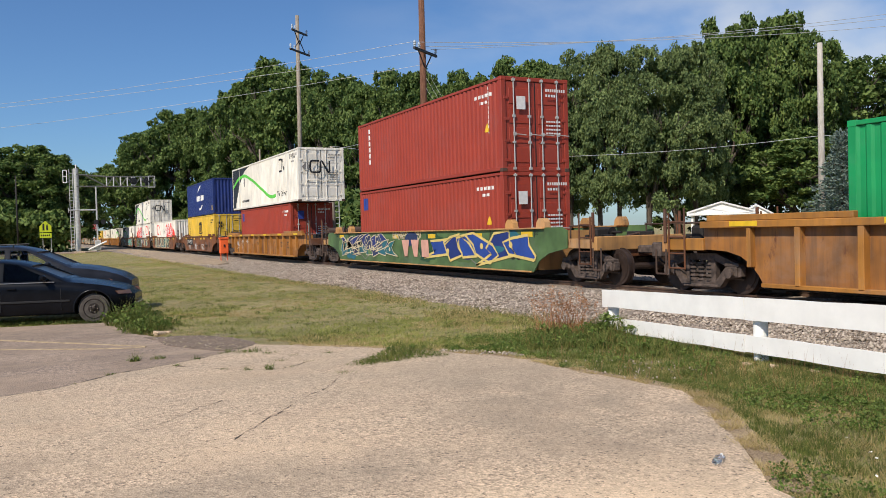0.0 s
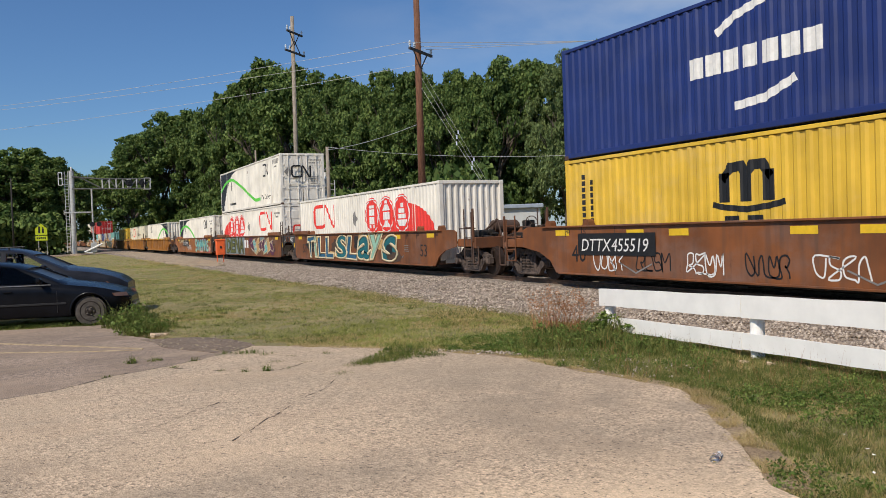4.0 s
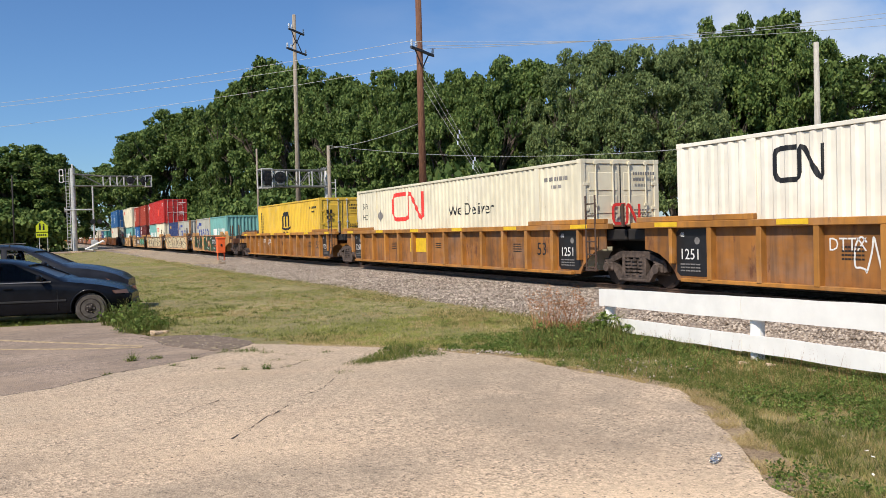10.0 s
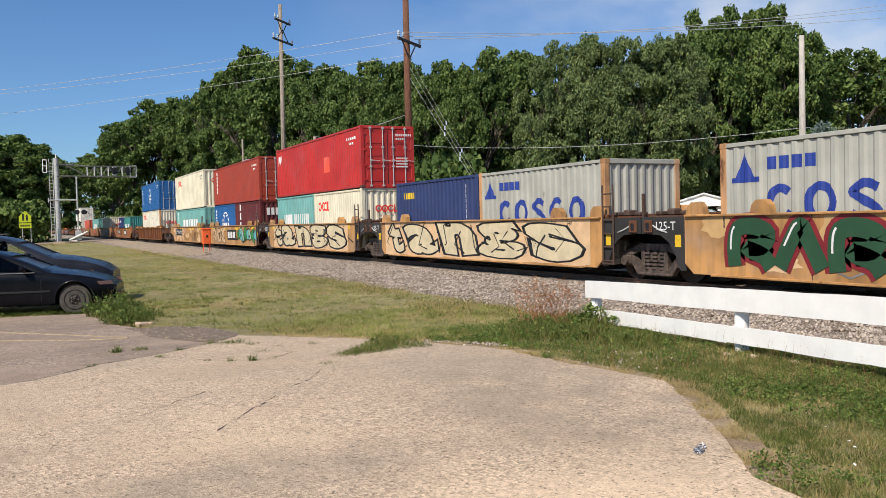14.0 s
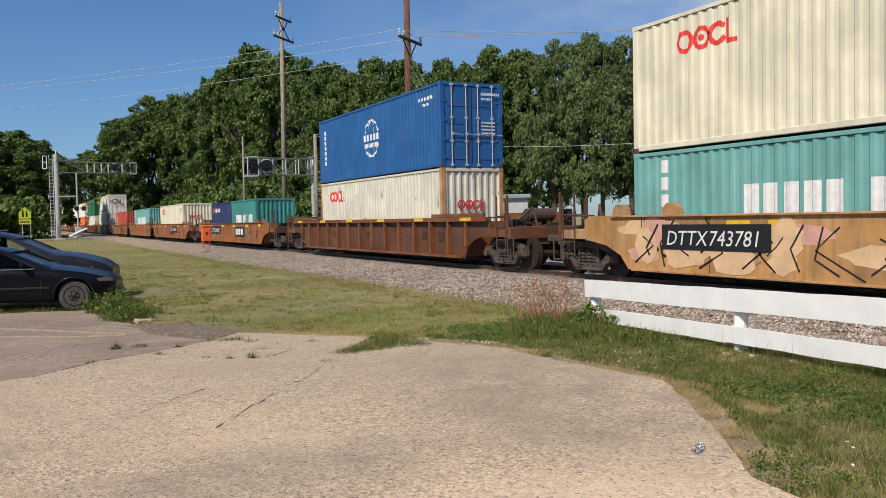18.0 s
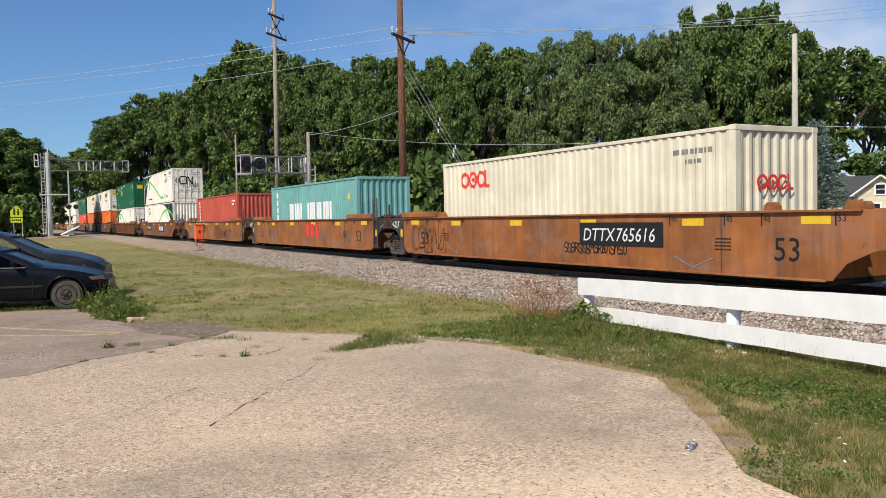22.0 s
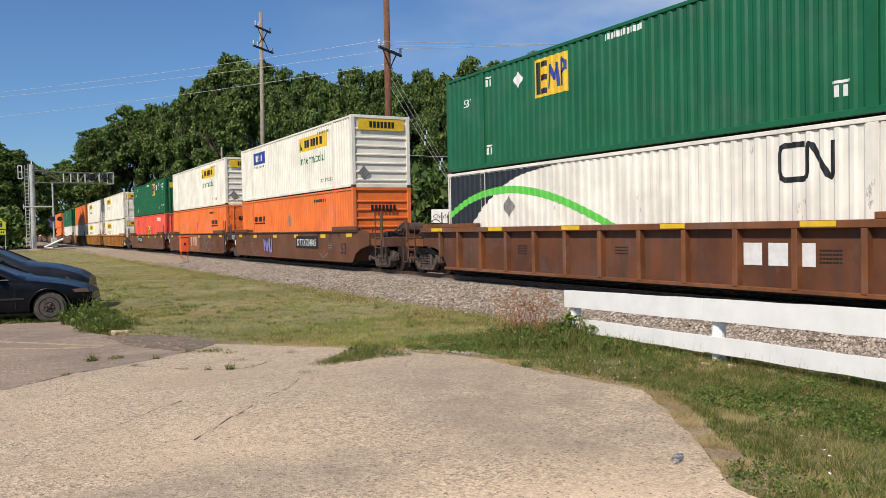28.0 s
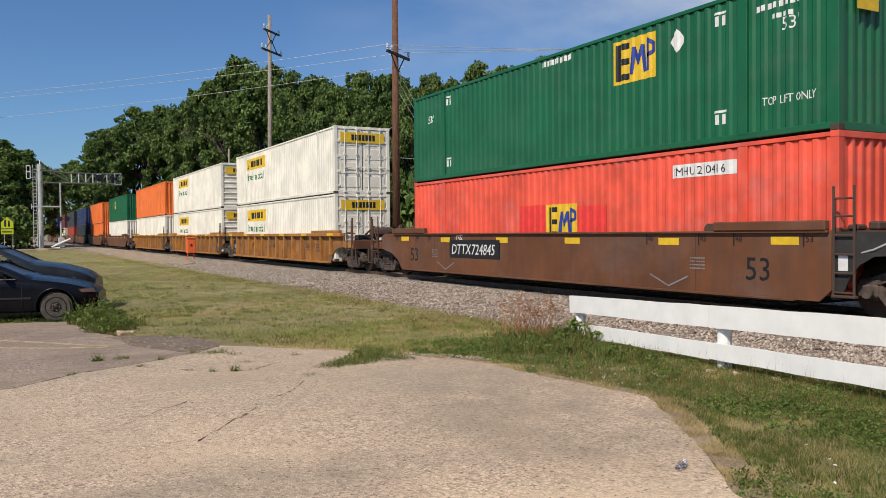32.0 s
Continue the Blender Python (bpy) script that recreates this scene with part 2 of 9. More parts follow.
DRY_GRASS = leaf_mat("dry_grass_blade", (0.40, 0.30, 0.12, 1), (0.76, 0.60, 0.32, 1), 0.7, 0.25, 1.2)
BROAD_WEED = leaf_mat("broad_weed_leaf", (0.085, 0.15, 0.03, 1), (0.28, 0.34, 0.09, 1), 0.5, 0.3, 1.6)
BARE_SOIL = dirt_mat("bare_soil", (0.24, 0.165, 0.10, 1), (0.44, 0.325, 0.20, 1))
SANDY_DIRT = dirt_mat("sandy_dirt", (0.20, 0.15, 0.10, 1), (0.50, 0.385, 0.265, 1))
WEED = leaf_mat("weed_leaf", (0.06, 0.11, 0.02, 1), (0.27, 0.28, 0.085, 1), 0.6, 0.3, 1.6, 0.6)
STRAW = leaf_mat("dry_stalk", (0.34, 0.13, 0.06, 1), (0.55, 0.33, 0.18, 1), 0.7, 0.2)
LEAF = leaf_mat("broad_leaf", (0.058, 0.115, 0.032, 1), (0.27, 0.345, 0.10, 1), 0.55, 0.27)
LEAF_PALE = leaf_mat("pale_leaf", (0.095, 0.15, 0.055, 1), (0.33, 0.40, 0.155, 1), 0.55, 0.32)
NEEDLE = leaf_mat("spruce_needle", (0.11, 0.17, 0.13, 1), (0.34, 0.41, 0.36, 1), 0.6, 0.3)
BARK = bark_mat("bark", (0.05, 0.038, 0.028, 1), (0.14, 0.11, 0.085, 1))
POLE_RED = bark_mat("creosote_wood", (0.10, 0.042, 0.022, 1), (0.20, 0.09, 0.05, 1))
POLE_GREY = bark_mat("grey_wood", (0.20, 0.16, 0.12, 1), (0.36, 0.31, 0.25, 1))
POLE_PALE = bark_mat("pale_wood", (0.36, 0.33, 0.28, 1), (0.52, 0.48, 0.42, 1))
WHITE_PAINT = plain("white_board_paint", (0.88, 0.86, 0.81, 1), 0.55, 0, 0.05, 3)
RAIL_STEEL = plain("rail_steel", (0.16, 0.10, 0.07, 1), 0.5, 0.6, 0.3)
TIE_WOOD = bark_mat("tie_wood", (0.045, 0.035, 0.028, 1), (0.11, 0.085, 0.065, 1))
DARK = plain("dark_underframe", (0.018, 0.015, 0.013, 1), 0.75, 0.1, 0.3)
TRUCK_STEEL = plain("truck_casting", (0.078, 0.056, 0.045, 1), 0.85, 0.0, 0.5, 7)
PANEL_BLACK = paint("grimy_black_paint", (0.028, 0.025, 0.024, 1), 0.7, 0.3, 0.3, 0.25)
RUSTY = paint("rusty_fittings", (0.075, 0.042, 0.028, 1), 0.7, 0.5, 0.4)
GALV = plain("galvanised_steel", (0.50, 0.50, 0.48, 1), 0.5, 0.25, 0.15, 4)
BLACK = plain("black_paint", (0.012, 0.012, 0.013, 1), 0.5, 0, 0.2)
WHITE_INK = plain("white_lettering", (0.72, 0.71, 0.68, 1), 0.6, 0, 0.08, 8, 0)
YELLOW_INK = plain("reflective_yellow", (0.72, 0.46, 0.02, 1), 0.5, 0, 0.1, 5, 0)
RED_INK = plain("red_lettering", (0.74, 0.045, 0.035, 1), 0.5, 0, 0.1, 5, 0)
BLUE_INK = plain("blue_lettering", (0.02, 0.045, 0.26, 1), 0.5, 0, 0.1, 5, 0)
GREEN_INK = plain("green_lettering", (0.015, 0.16, 0.07, 1), 0.5, 0, 0.1, 5, 0)
LIME_INK = plain("lime_stripe", (0.12, 0.55, 0.07, 1), 0.5, 0, 0.08, 5, 0)
GREY_INK = plain("grey_mark", (0.20, 0.19, 0.18, 1), 0.6, 0, 0.2, 5, 0)
NAVY_FIELD = plain("charcoal_field", (0.018, 0.022, 0.03, 1), 0.5, 0, 0.2, 3, 0)
RUBBER = plain("tyre_rubber", (0.075, 0.065, 0.055, 1), 0.9, 0, 0.3, 10)
GLASS = glass_mat("car_glass")
ARM_WOOD = plain("dark_arm_timber", (0.035, 0.035, 0.042, 1), 0.7)
PORCELAIN = plain("pale_porcelain", (0.55, 0.60, 0.66, 1), 0.3, 0, 0.1, 4, 0)
GANTRY = plain("weathered_gantry_steel", (0.15, 0.155, 0.145, 1), 0.6, 0.2, 0.25, 3)
WIRE = plain("wire", (0.50, 0.50, 0.50, 1), 0.5, 0.3, 0.1, 3, 0)


# ---- mesh helpers ----
def link_mesh(name, me, material, parent=None, label=""):
    if me.materials:
        me.materials[0] = material
    else:
        me.materials.append(material)
    ob = new(name, me)
    if parent:
        ob.parent = parent
    if label:
        ob["label"] = label
    return ob


def part(name, bm, material, parent=None, label="", smooth=False):
    """One bmesh as one mesh object under a thing or a part."""
    me = bpy.data.meshes.new(name)
    bm.normal_update()
    bm.to_mesh(me)
    bm.free()
    if smooth:
        me.shade_smooth()
    return link_mesh(name, me, material, parent, label)


def raw(name, verts, faces, material, parent=None, label="", smooth=False):
    me = bpy.data.meshes.new(name)
    me.from_pydata(verts, [], faces)
    if smooth:
        me.shade_smooth()
    return link_mesh(name, me, material, parent, label)


def polys(name, verts, size, material, parent=None, label=""):
    """A mesh of loose faces of one size from an array of corners."""
    verts = np.asarray(verts, dtype=np.float32).reshape(-1, 3)
    n = len(verts) // size
    me = bpy.data.meshes.new(name)
    me.vertices.add(len(verts))
    me.vertices.foreach_set("co", verts.ravel())
    me.loops.add(len(verts))
    me.loops.foreach_set("vertex_index", np.arange(len(verts), dtype=np.int32))
    me.polygons.add(n)
    me.polygons.foreach_set("loop_start", np.arange(0, len(verts), size, dtype=np.int32))
    me.update(calc_edges=True)
    return link_mesh(name, me, material, parent, label)


def box(bm, x0, y0, z0, x1, y1, z1, bevel=0.0):
    r = bmesh.ops.create_cube(bm, size=1.0, matrix=Matrix.Translation(((x0 + x1) / 2, (y0 + y1) / 2, (z0 + z1) / 2))
                              @ Matrix.Diagonal((x1 - x0, y1 - y0, z1 - z0, 1)))
    if bevel:
        edges = list({e for v in r["verts"] for e in v.link_edges})
        bmesh.ops.bevel(bm, geom=edges, offset=bevel, segments=1, affect="EDGES", profile=0.5)
    return bm


def boxes(*specs, bevel=0.0):
    bm = bmesh.new()
    for s in specs:
        box(bm, *s, bevel=bevel)
    return bm


def rod(bm, a, b, r, seg=8, r2=None):
    a, b = Vector(a), Vector(b)
    d = b - a
    m = Matrix.Translation((a + b) / 2) @ d.to_track_quat("Z", "Y").to_matrix().to_4x4()
    bmesh.ops.create_cone(bm, cap_ends=True, segments=seg, radius1=r, radius2=r if r2 is None else r2, depth=d.length, matrix=m)
    return bm


def rods(*specs, seg=8):
    bm = bmesh.new()
    for a, b, r in specs:
        rod(bm, a, b, r, seg)
    return bm


def plate(bm, outline, axis, at, thick):
    """A flat outline, thickened. axis x: outline in (y, z); axis y: outline in (x, z); axis z: outline in (x, y)."""
    def put(p, q, k):
        return {"x": (k, p, q), "y": (p, k, q), "z": (p, q, k)}[axis]
    a = [bm.verts.new(put(p, q, at)) for p, q in outline]
    b = [bm.verts.new(put(p, q, at + thick)) for p, q in outline]
    n = len(a)
    bm.faces.new(a)
    bm.faces.new(b[::-1])
    for i in range(n):
        bm.faces.new((a[i], b[i], b[(i + 1) % n], a[(i + 1) % n]))
    bmesh.ops.recalc_face_normals(bm, faces=bm.faces)
    return bm


def lettering(text, size, material, parent, m, name="lettering", squeeze=1.0):
    """Words in the built-in font, as a mesh of its own, standing on the pose m."""
    cu = bpy.data.curves.new(name, "FONT")
    cu.body, cu.size, cu.extrude = text, size, 0.001
    cu.resolution_u = 2
    tmp = bpy.data.objects.new(name, cu)
    me = bpy.data.meshes.new_from_object(tmp)
    bpy.data.objects.remove(tmp)
    bpy.data.curves.remove(cu)
    me.transform(m @ Matrix.Diagonal((squeeze, 1, 1, 1)))
    me.materials.clear()
    if parent and "wide" in parent and m[0][2] < -0.5:
        bm = bmesh.new()
        bm.from_mesh(me)
        drape(bm, parent)
        bm.to_mesh(me)
        bm.free()
    return link_mesh(name, me, material, parent)


def on_side(x, y, z):
    """A pose on a face that looks to -x: writing runs to -y, its top up."""
    return Matrix(((0, 0, -1, x), (-1, 0, 0, y), (0, 1, 0, z), (0, 0, 0, 1)))


def on_end(x, y, z):
    """A pose on a face that looks to -y."""
    return Matrix(((1, 0, 0, x), (0, 0, -1, y), (0, 1, 0, z), (0, 0, 0, 1)))


def ribbon(points, width):
    """A band of even width along a line, as quads that share their corners."""
    n = len(points)
    edge = []
    for i, (x, y) in enumerate(points):
        x0, y0 = points[max(0, i - 1)]
        x1, y1 = points[min(n - 1, i + 1)]
        d = math.hypot(x1 - x0, y1 - y0) or 1.0
        nx, ny = -(y1 - y0) / d * width / 2, (x1 - x0) / d * width / 2
        edge.append(((round(x - nx, 4), round(y - ny, 4)), (round(x + nx, 4), round(y + ny, 4))))
    return [[a[0], b[0], b[1], a[1]] for a, b in zip(edge, edge[1:])]


def curve_through(keys, n):
    """Points of a smooth line through the given ones."""
    out = []
    for i in range(len(keys) - 1):
        p0, p1, p2, p3 = keys[max(0, i - 1)], keys[i], keys[i + 1], keys[min(len(keys) - 1, i + 2)]
        for k in range(n):
            t = k / n
            out.append(tuple(0.5 * (2 * p1[j] + (p2[j] - p0[j]) * t + (2 * p0[j] - 5 * p1[j] + 4 * p2[j] - p3[j]) * t * t + (3 * p1[j] - p0[j] - 3 * p2[j] + p3[j]) * t ** 3) for j in (0, 1)))
    return out + [keys[-1]]


def drape(bm, ob):
    """Lays flat paint on a container's near side into the hollows of its corrugated sheet."""
    post, half = 0.16, ob["half"]
    run = 2 * half - 2 * post
    n = max(3, round(run / 0.279))
    p = run / n
    ys = [v.co.y for v in bm.verts]
    if not ys:
        return
    lo, hi = min(ys), max(ys)
    cuts = [i * p + f * p - half + post for i in range(n) for f in (0.28, 0.46, 0.82, 1.0)]
    posts = [c for k in (-6.02, 6.02) for c in (k - 0.12, k + 0.12)] if half > 7 else []
    for c in cuts + posts:
        if lo + 0.002 < c < hi - 0.002:
            bmesh.ops.bisect_plane(bm, geom=bm.verts[:] + bm.edges[:] + bm.faces[:], dist=0.0002, plane_co=(0, c, 0), plane_no=(0, 1, 0))
    for v in bm.verts:
        r = v.co.y + half - post
        if 0 <= r <= run and not (half > 7 and abs(abs(v.co.y) - 6.02) < 0.119):
            f = (r / p) % 1.0
            v.co.x += 0.014 + 0.036 * (0 if f < 0.28 else (f - 0.28) / 0.18 if f < 0.46 else 1.0 if f < 0.82 else (1.0 - f) / 0.18)


def marks(name, pieces, m, material, parent, label="", weld=False):
    """Flat painted pieces (outlines in the plane of the pose m), 2 mm proud. weld: the pieces make one sheet."""
    bm = bmesh.new()
    for i, o in enumerate(pieces):
        a = [bm.verts.new((p, q, 0.002 + (0 if weld else 0.001 * (i % 3)))) for p, q in o]
        try:
            bm.faces.new(a)
        except ValueError:
            pass
    if weld:
        bmesh.ops.remove_doubles(bm, verts=bm.verts, dist=0.0005)
    bmesh.ops.triangulate(bm, faces=bm.faces)
    bmesh.ops.transform(bm, matrix=m, verts=bm.verts)
    if parent and "wide" in parent and m[0][2] < -0.5:
        drape(bm, parent)
    ob = part(name, bm, material, parent, label)
    return tagged(ob, kind="stuff") if len(pieces) > 2 and not weld else ob


def rect(x, y, w, h):
    return [(x, y), (x + w, y), (x + w, y + h), (x, y + h)]


def bars(x, y, w, h, n, fill=0.68):
    """A word as n plain bars in a box."""
    step = w / n
    return [rect(x + i * step, y, step * fill, h) for i in range(n)]


def stroke(points, width):
    """A band of even width along a line, as quads."""
    out = []
    for (x0, y0), (x1, y1) in zip(points, points[1:]):
        d = math.hypot(x1 - x0, y1 - y0) or 1.0
        nx, ny = -(y1 - y0) / d * width / 2, (x1 - x0) / d * width / 2
        ex, ey = (x1 - x0) / d * width * 0.3, (y1 - y0) / d * width * 0.3
        out.append([(x0 - nx - ex, y0 - ny - ey), (x1 - nx + ex, y1 - ny + ey), (x1 + nx + ex, y1 + ny + ey), (x0 + nx - ex, y0 + ny - ey)])
    return out


def disc(x, y, r, n=20, k=1.0):
    return [(x + r * math.cos(6.2832 * i / n), y + k * r * math.sin(6.2832 * i / n)) for i in range(n)]

# ---- the train: numbers along the track at the clip's start ----
TRACK_X, RAIL_Z, SPEED = 13.94, 0.12, 15.15
FLOOR_UP = 0.33
HI, LO = 2.896, 2.591
MOVING = []

PAINTS = {
    "brick": paint("brick_red_paint", "9c3926", 0.5, 0.12, 0.18, 0.06),
    "coral": paint("faded_red_paint", "b8503c", 0.55, 0.1, 0.15),
    "scarlet": paint("scarlet_paint", "b42a24", 0.42, 0.05, 0.1),
    "salmon": paint("salmon_paint", "e4573f", 0.5, 0.1, 0.15, 0.2),
    "maroon": paint("maroon_paint", "5e2222", 0.5, 0.15, 0.2),
    "white": paint("white_paint", "e6e0d3", 0.5, 0.32, 0.16),
    "clean": paint("clean_white_paint", "e7e1d1", 0.45, 0.08, 0.06),
    "ivory": paint("ivory_paint", "dcd4ba", 0.5, 0.12, 0.16),
    "rusty": paint("rusty_white_paint", "d6d0bd", 0.55, 0.55, 0.25),
    "grey": paint("pale_grey_paint", "a9a89d", 0.5, 0.2, 0.22),
    "navy": paint("navy_paint", "1d2f6b", 0.45, 0.08, 0.15),
    "ink": paint("dark_blue_paint", "2a3763", 0.5, 0.15, 0.2),
    "blue": paint("bright_blue_paint", "205a94", 0.42, 0.06, 0.12),
    "teal": paint("teal_paint", "6fa6a0", 0.5, 0.18, 0.2),
    "jade": paint("sea_green_paint", "3d8580", 0.5, 0.15, 0.2),
    "green": paint("green_paint", "155f3a", 0.4, 0.05, 0.12),
    "lime": paint("bright_green_paint", "159052", 0.45, 0.05, 0.12),
    "yellow": paint("yellow_paint", "d8b13a", 0.5, 0.08, 0.14),
    "orange": paint("orange_paint", "e67430", 0.5, 0.08, 0.12),
    "rusty_post": paint("rusty_post_paint", "b98a5c", 0.6, 0.75, 0.4, 0.3),
    # only for the farthest boxes: tree shade put into the paint colour
    "charcoal": paint("shade_dark_paint", "33363a", 0.5, 0.15, 0.2),
    "well_yellow": paint("well_yellow_paint", "a8722f", 0.65, 0.5, 0.5, 0.25),
    # plates between ribs: more rust, and a darker base for the recess shade
    "stained_shaded_yellow": paint("rusty_shaded_yellow", "93602a", 0.7, 0.75, 0.75, 0.35),
    "stained_shaded_brown": paint("rusty_shaded_brown", "633920", 0.7, 0.7, 0.7, 0.3),
    "well_tan": paint("well_tan_paint", "b68750", 0.65, 0.48, 0.55, 0.26),
    "well_orange": paint("well_orange_brown", "985c2a", 0.65, 0.48, 0.62, 0.28),
    "well_brown": paint("well_brown_paint", "7a4824", 0.65, 0.55, 0.6, 0.26),
    "well_dark": paint("well_dark_brown", "694024", 0.65, 0.42, 0.42, 0.2),
    "well_end": paint("grimy_car_end", "60391f", 0.75, 0.45, 0.6, 0.3),
    "well_green": paint("well_mural_green", "4f6a3e", 0.6, 0.25, 0.25, 0.35),
}
LABELS = {
    "brick": "brick-red", "coral": "faded red", "scarlet": "scarlet", "salmon": "salmon-red", "maroon": "maroon", "white": "white",
    "clean": "clean white", "ivory": "ivory", "rusty": "rust-streaked white", "grey": "pale grey", "navy": "navy blue", "ink": "dark blue",
    "blue": "bright blue", "teal": "teal", "jade": "sea-green", "green": "dark green", "lime": "bright green", "yellow": "yellow",
    "orange": "orange", "charcoal": "charcoal", "well_yellow": "rusty yellow", "well_tan": "tan", "well_orange": "orange-brown",
    "well_brown": "rusty brown", "well_dark": "dark brown", "well_green": "mural-green",
}


def ripple(length, height, pitch=0.279, depth=0.036):
    """A corrugated sheet in the plane of (run, height); depth goes inwards."""
    n = max(3, round(length / pitch))
    p = length / n
    runs = [0.0]
    deps = [0.0]
    for i in range(n):
        a = i * p
        for f, d in ((0.28, 0.0), (0.46, depth), (0.82, depth), (1.0, 0.0)):
            runs.append(a + f * p)
            deps.append(d)
    verts = [(r, d, z) for r, d in zip(runs, deps) for z in (0, height)]
    faces = [(2 * i, 2 * i + 2, 2 * i + 3, 2 * i + 1) for i in range(len(runs) - 1)]
    return verts, faces


MESHES = {}


def shared(key, make):
    if key not in MESHES:
        MESHES[key] = make()
    return MESHES[key]


def mesh_of(bm):
    me = bpy.data.meshes.new("piece")
    bm.normal_update()
    bm.to_mesh(me)
    bm.free()
    return me


def use(name, key, make, material, parent, at=None, label=""):
    """A part on shared mesh data; each paint keeps its own copy of the data."""
    full = (key, material.name)
    me = shared(full, make)
    if not me.materials:
        me.materials.append(material)
    me.name = name
    ob = new(name, me)
    ob.parent = parent
    if at is not None:
        ob.matrix_basis = at
    if label:
        ob["label"] = label
    return ob


def container(near, length, high, base, col, front="panel", group="stacked containers", label=""):
    """A shipping container whose end towards the camera stands near metres along the track. Local: origin at its middle, on its floor."""
    wide = 2.44 if length < 14 else 2.59
    mat = PAINTS[col]
    kind = "container"
    ob = new("shipping_container")
    words = {"doors": "with its doors to the front", "panel": "with a corrugated end", "slats": "with a ribbed end"}[front]
    size = "short" if length < 8 else "long" if length > 14 else ""
    tagged(ob, label or f"{LABELS[col]} {size + ' ' if size else ''}corrugated steel container {words}", kind, group)
    hw, hl = wide / 2, length / 2
    rail, post, k = 0.11, 0.16, (round(length, 2), high)
    post_mat = PAINTS["rusty_post"] if col in ("grey", "rusty") else mat

    def side(flip):
        v, f = ripple(length - 2 * post, high - 2 * rail)
        sx = 1 if flip else -1
        v = [(sx * (hw - 0.014 - d), r - hl + post, z + rail) for r, d, z in v]
        me = bpy.data.meshes.new("side_panel")
        me.from_pydata(v, [], f if flip else [q[::-1] for q in f])
        return me

    use("side_panel", ("sideL",) + k, lambda: side(False), mat, ob)
    use("side_panel", ("sideR",) + k, lambda: side(True), mat, ob)

    def frame_posts():
        bm = bmesh.new()
        box(bm, -0.08, -0.08, 0, 0.08, 0.08, high, 0.012)
        return mesh_of(bm)

    for sx in (-1, 1):
        for sy in (-1, 1):
            use("corner_post", ("post", high), frame_posts, post_mat, ob, pose(sx * (hw - 0.08), sy * (hl - 0.08), 0))
            for z in (0.0, high - 0.118):
                use("corner_casting", "casting", lambda: mesh_of(boxes((-0.086, -0.086, 0, 0.086, 0.086, 0.118), bevel=0.01)), RUSTY if z == 0 else post_mat, ob,
                    pose(sx * (hw - 0.08), sy * (hl - 0.08), z))
        rl = length - 2 * post
        use("bottom_rail", ("brail", k), lambda: mesh_of(boxes((-0.03, -rl / 2, 0.04, 0.03, rl / 2, 0.16), bevel=0.01)), mat, ob, pose(sx * (hw - 0.032), 0, 0))
        use("top_rail", ("trail", k), lambda: mesh_of(boxes((-0.03, -rl / 2, 0, 0.03, rl / 2, 0.085), bevel=0.01)), mat, ob, pose(sx * (hw - 0.032), 0, high - 0.10))
        if length > 14:
            for sy in (-1, 1):
                use("lift_post", ("lpost", high), lambda: mesh_of(boxes((-0.045, -0.11, 0, 0.045, 0.11, high - 0.2), bevel=0.008)), mat, ob,
                    pose(sx * (hw - 0.047), sy * 6.02, 0.1))
    use("roof", ("roof", k), lambda: mesh_of(boxes((-hw + 0.06, -hl + 0.1, high - 0.05, hw - 0.06, hl - 0.1, high - 0.02))), mat, ob)
    use("underside", ("under", k), lambda: mesh_of(boxes((-hw + 0.07, -hl + 0.1, 0.03, hw - 0.07, hl - 0.1, 0.14))), DARK, ob)
    for sy in (-1, 1):
        use("end_header", ("header", wide), lambda: mesh_of(boxes((-hw + 0.16, -0.05, 0, hw - 0.16, 0.05, 0.12), bevel=0.01)), mat, ob, pose(0, sy * (hl - 0.055), high - 0.12))
        use("end_sill", ("sill", wide), lambda: mesh_of(boxes((-hw + 0.16, -0.05, 0, hw - 0.16, 0.05, 0.15), bevel=0.01)), mat, ob, pose(0, sy * (hl - 0.055), 0))

    def end_panel(sy):
        v, f = ripple(wide - 0.32, high - 0.26, 0.26, 0.045)
        v = [(r - hw + 0.16, sy * (hl - 0.03 - d), z + 0.14) for r, d, z in v]
        me = bpy.data.meshes.new("end_panel")
        me.from_pydata(v, [], f if sy < 0 else [q[::-1] for q in f])
        return me

    use("end_panel", ("back",) + k, lambda: end_panel(1), mat, ob)
    if front == "panel":
        use("end_panel", ("front",) + k, lambda: end_panel(-1), mat, ob)
    elif front == "slats":
        use("end_panel", ("flat",) + k, lambda: mesh_of(boxes((-hw + 0.15, -hl + 0.06, 0.14, hw - 0.15, -hl + 0.10, high - 0.11))), mat, ob)
        n = 7
        for i in range(n):
            use("end_rib", ("endrib", wide), lambda: mesh_of(boxes((-hw + 0.17, -0.035, -0.045, hw - 0.17, 0.035, 0.045), bevel=0.02)), mat, ob,
                pose(0, -hl + 0.05, 0.30 + i * (high - 0.85) / (n - 1)))
    else:
        dw = hw - 0.175

        def leaf():
            bm = boxes((-dw / 2, -0.03, 0.15, dw / 2, 0.03, high - 0.13), bevel=0.008)
            return mesh_of(bm)

        gap = (high - 0.5) / 4

        def lock():
            bm = bmesh.new()
            rod(bm, (0, 0, 0.05), (0, 0, high - 0.04), 0.02, 6)
            for z in (0.1, 0.9, 1.7, high - 0.1):
                box(bm, -0.05, -0.025, z - 0.035, 0.05, 0.03, z + 0.035)
            rod(bm, (0, -0.03, 1.15), (0.42, -0.03, 1.12), 0.016, 5)
            box(bm, -0.03, -0.04, 1.10, 0.05, 0.01, 1.2)
            return mesh_of(bm)

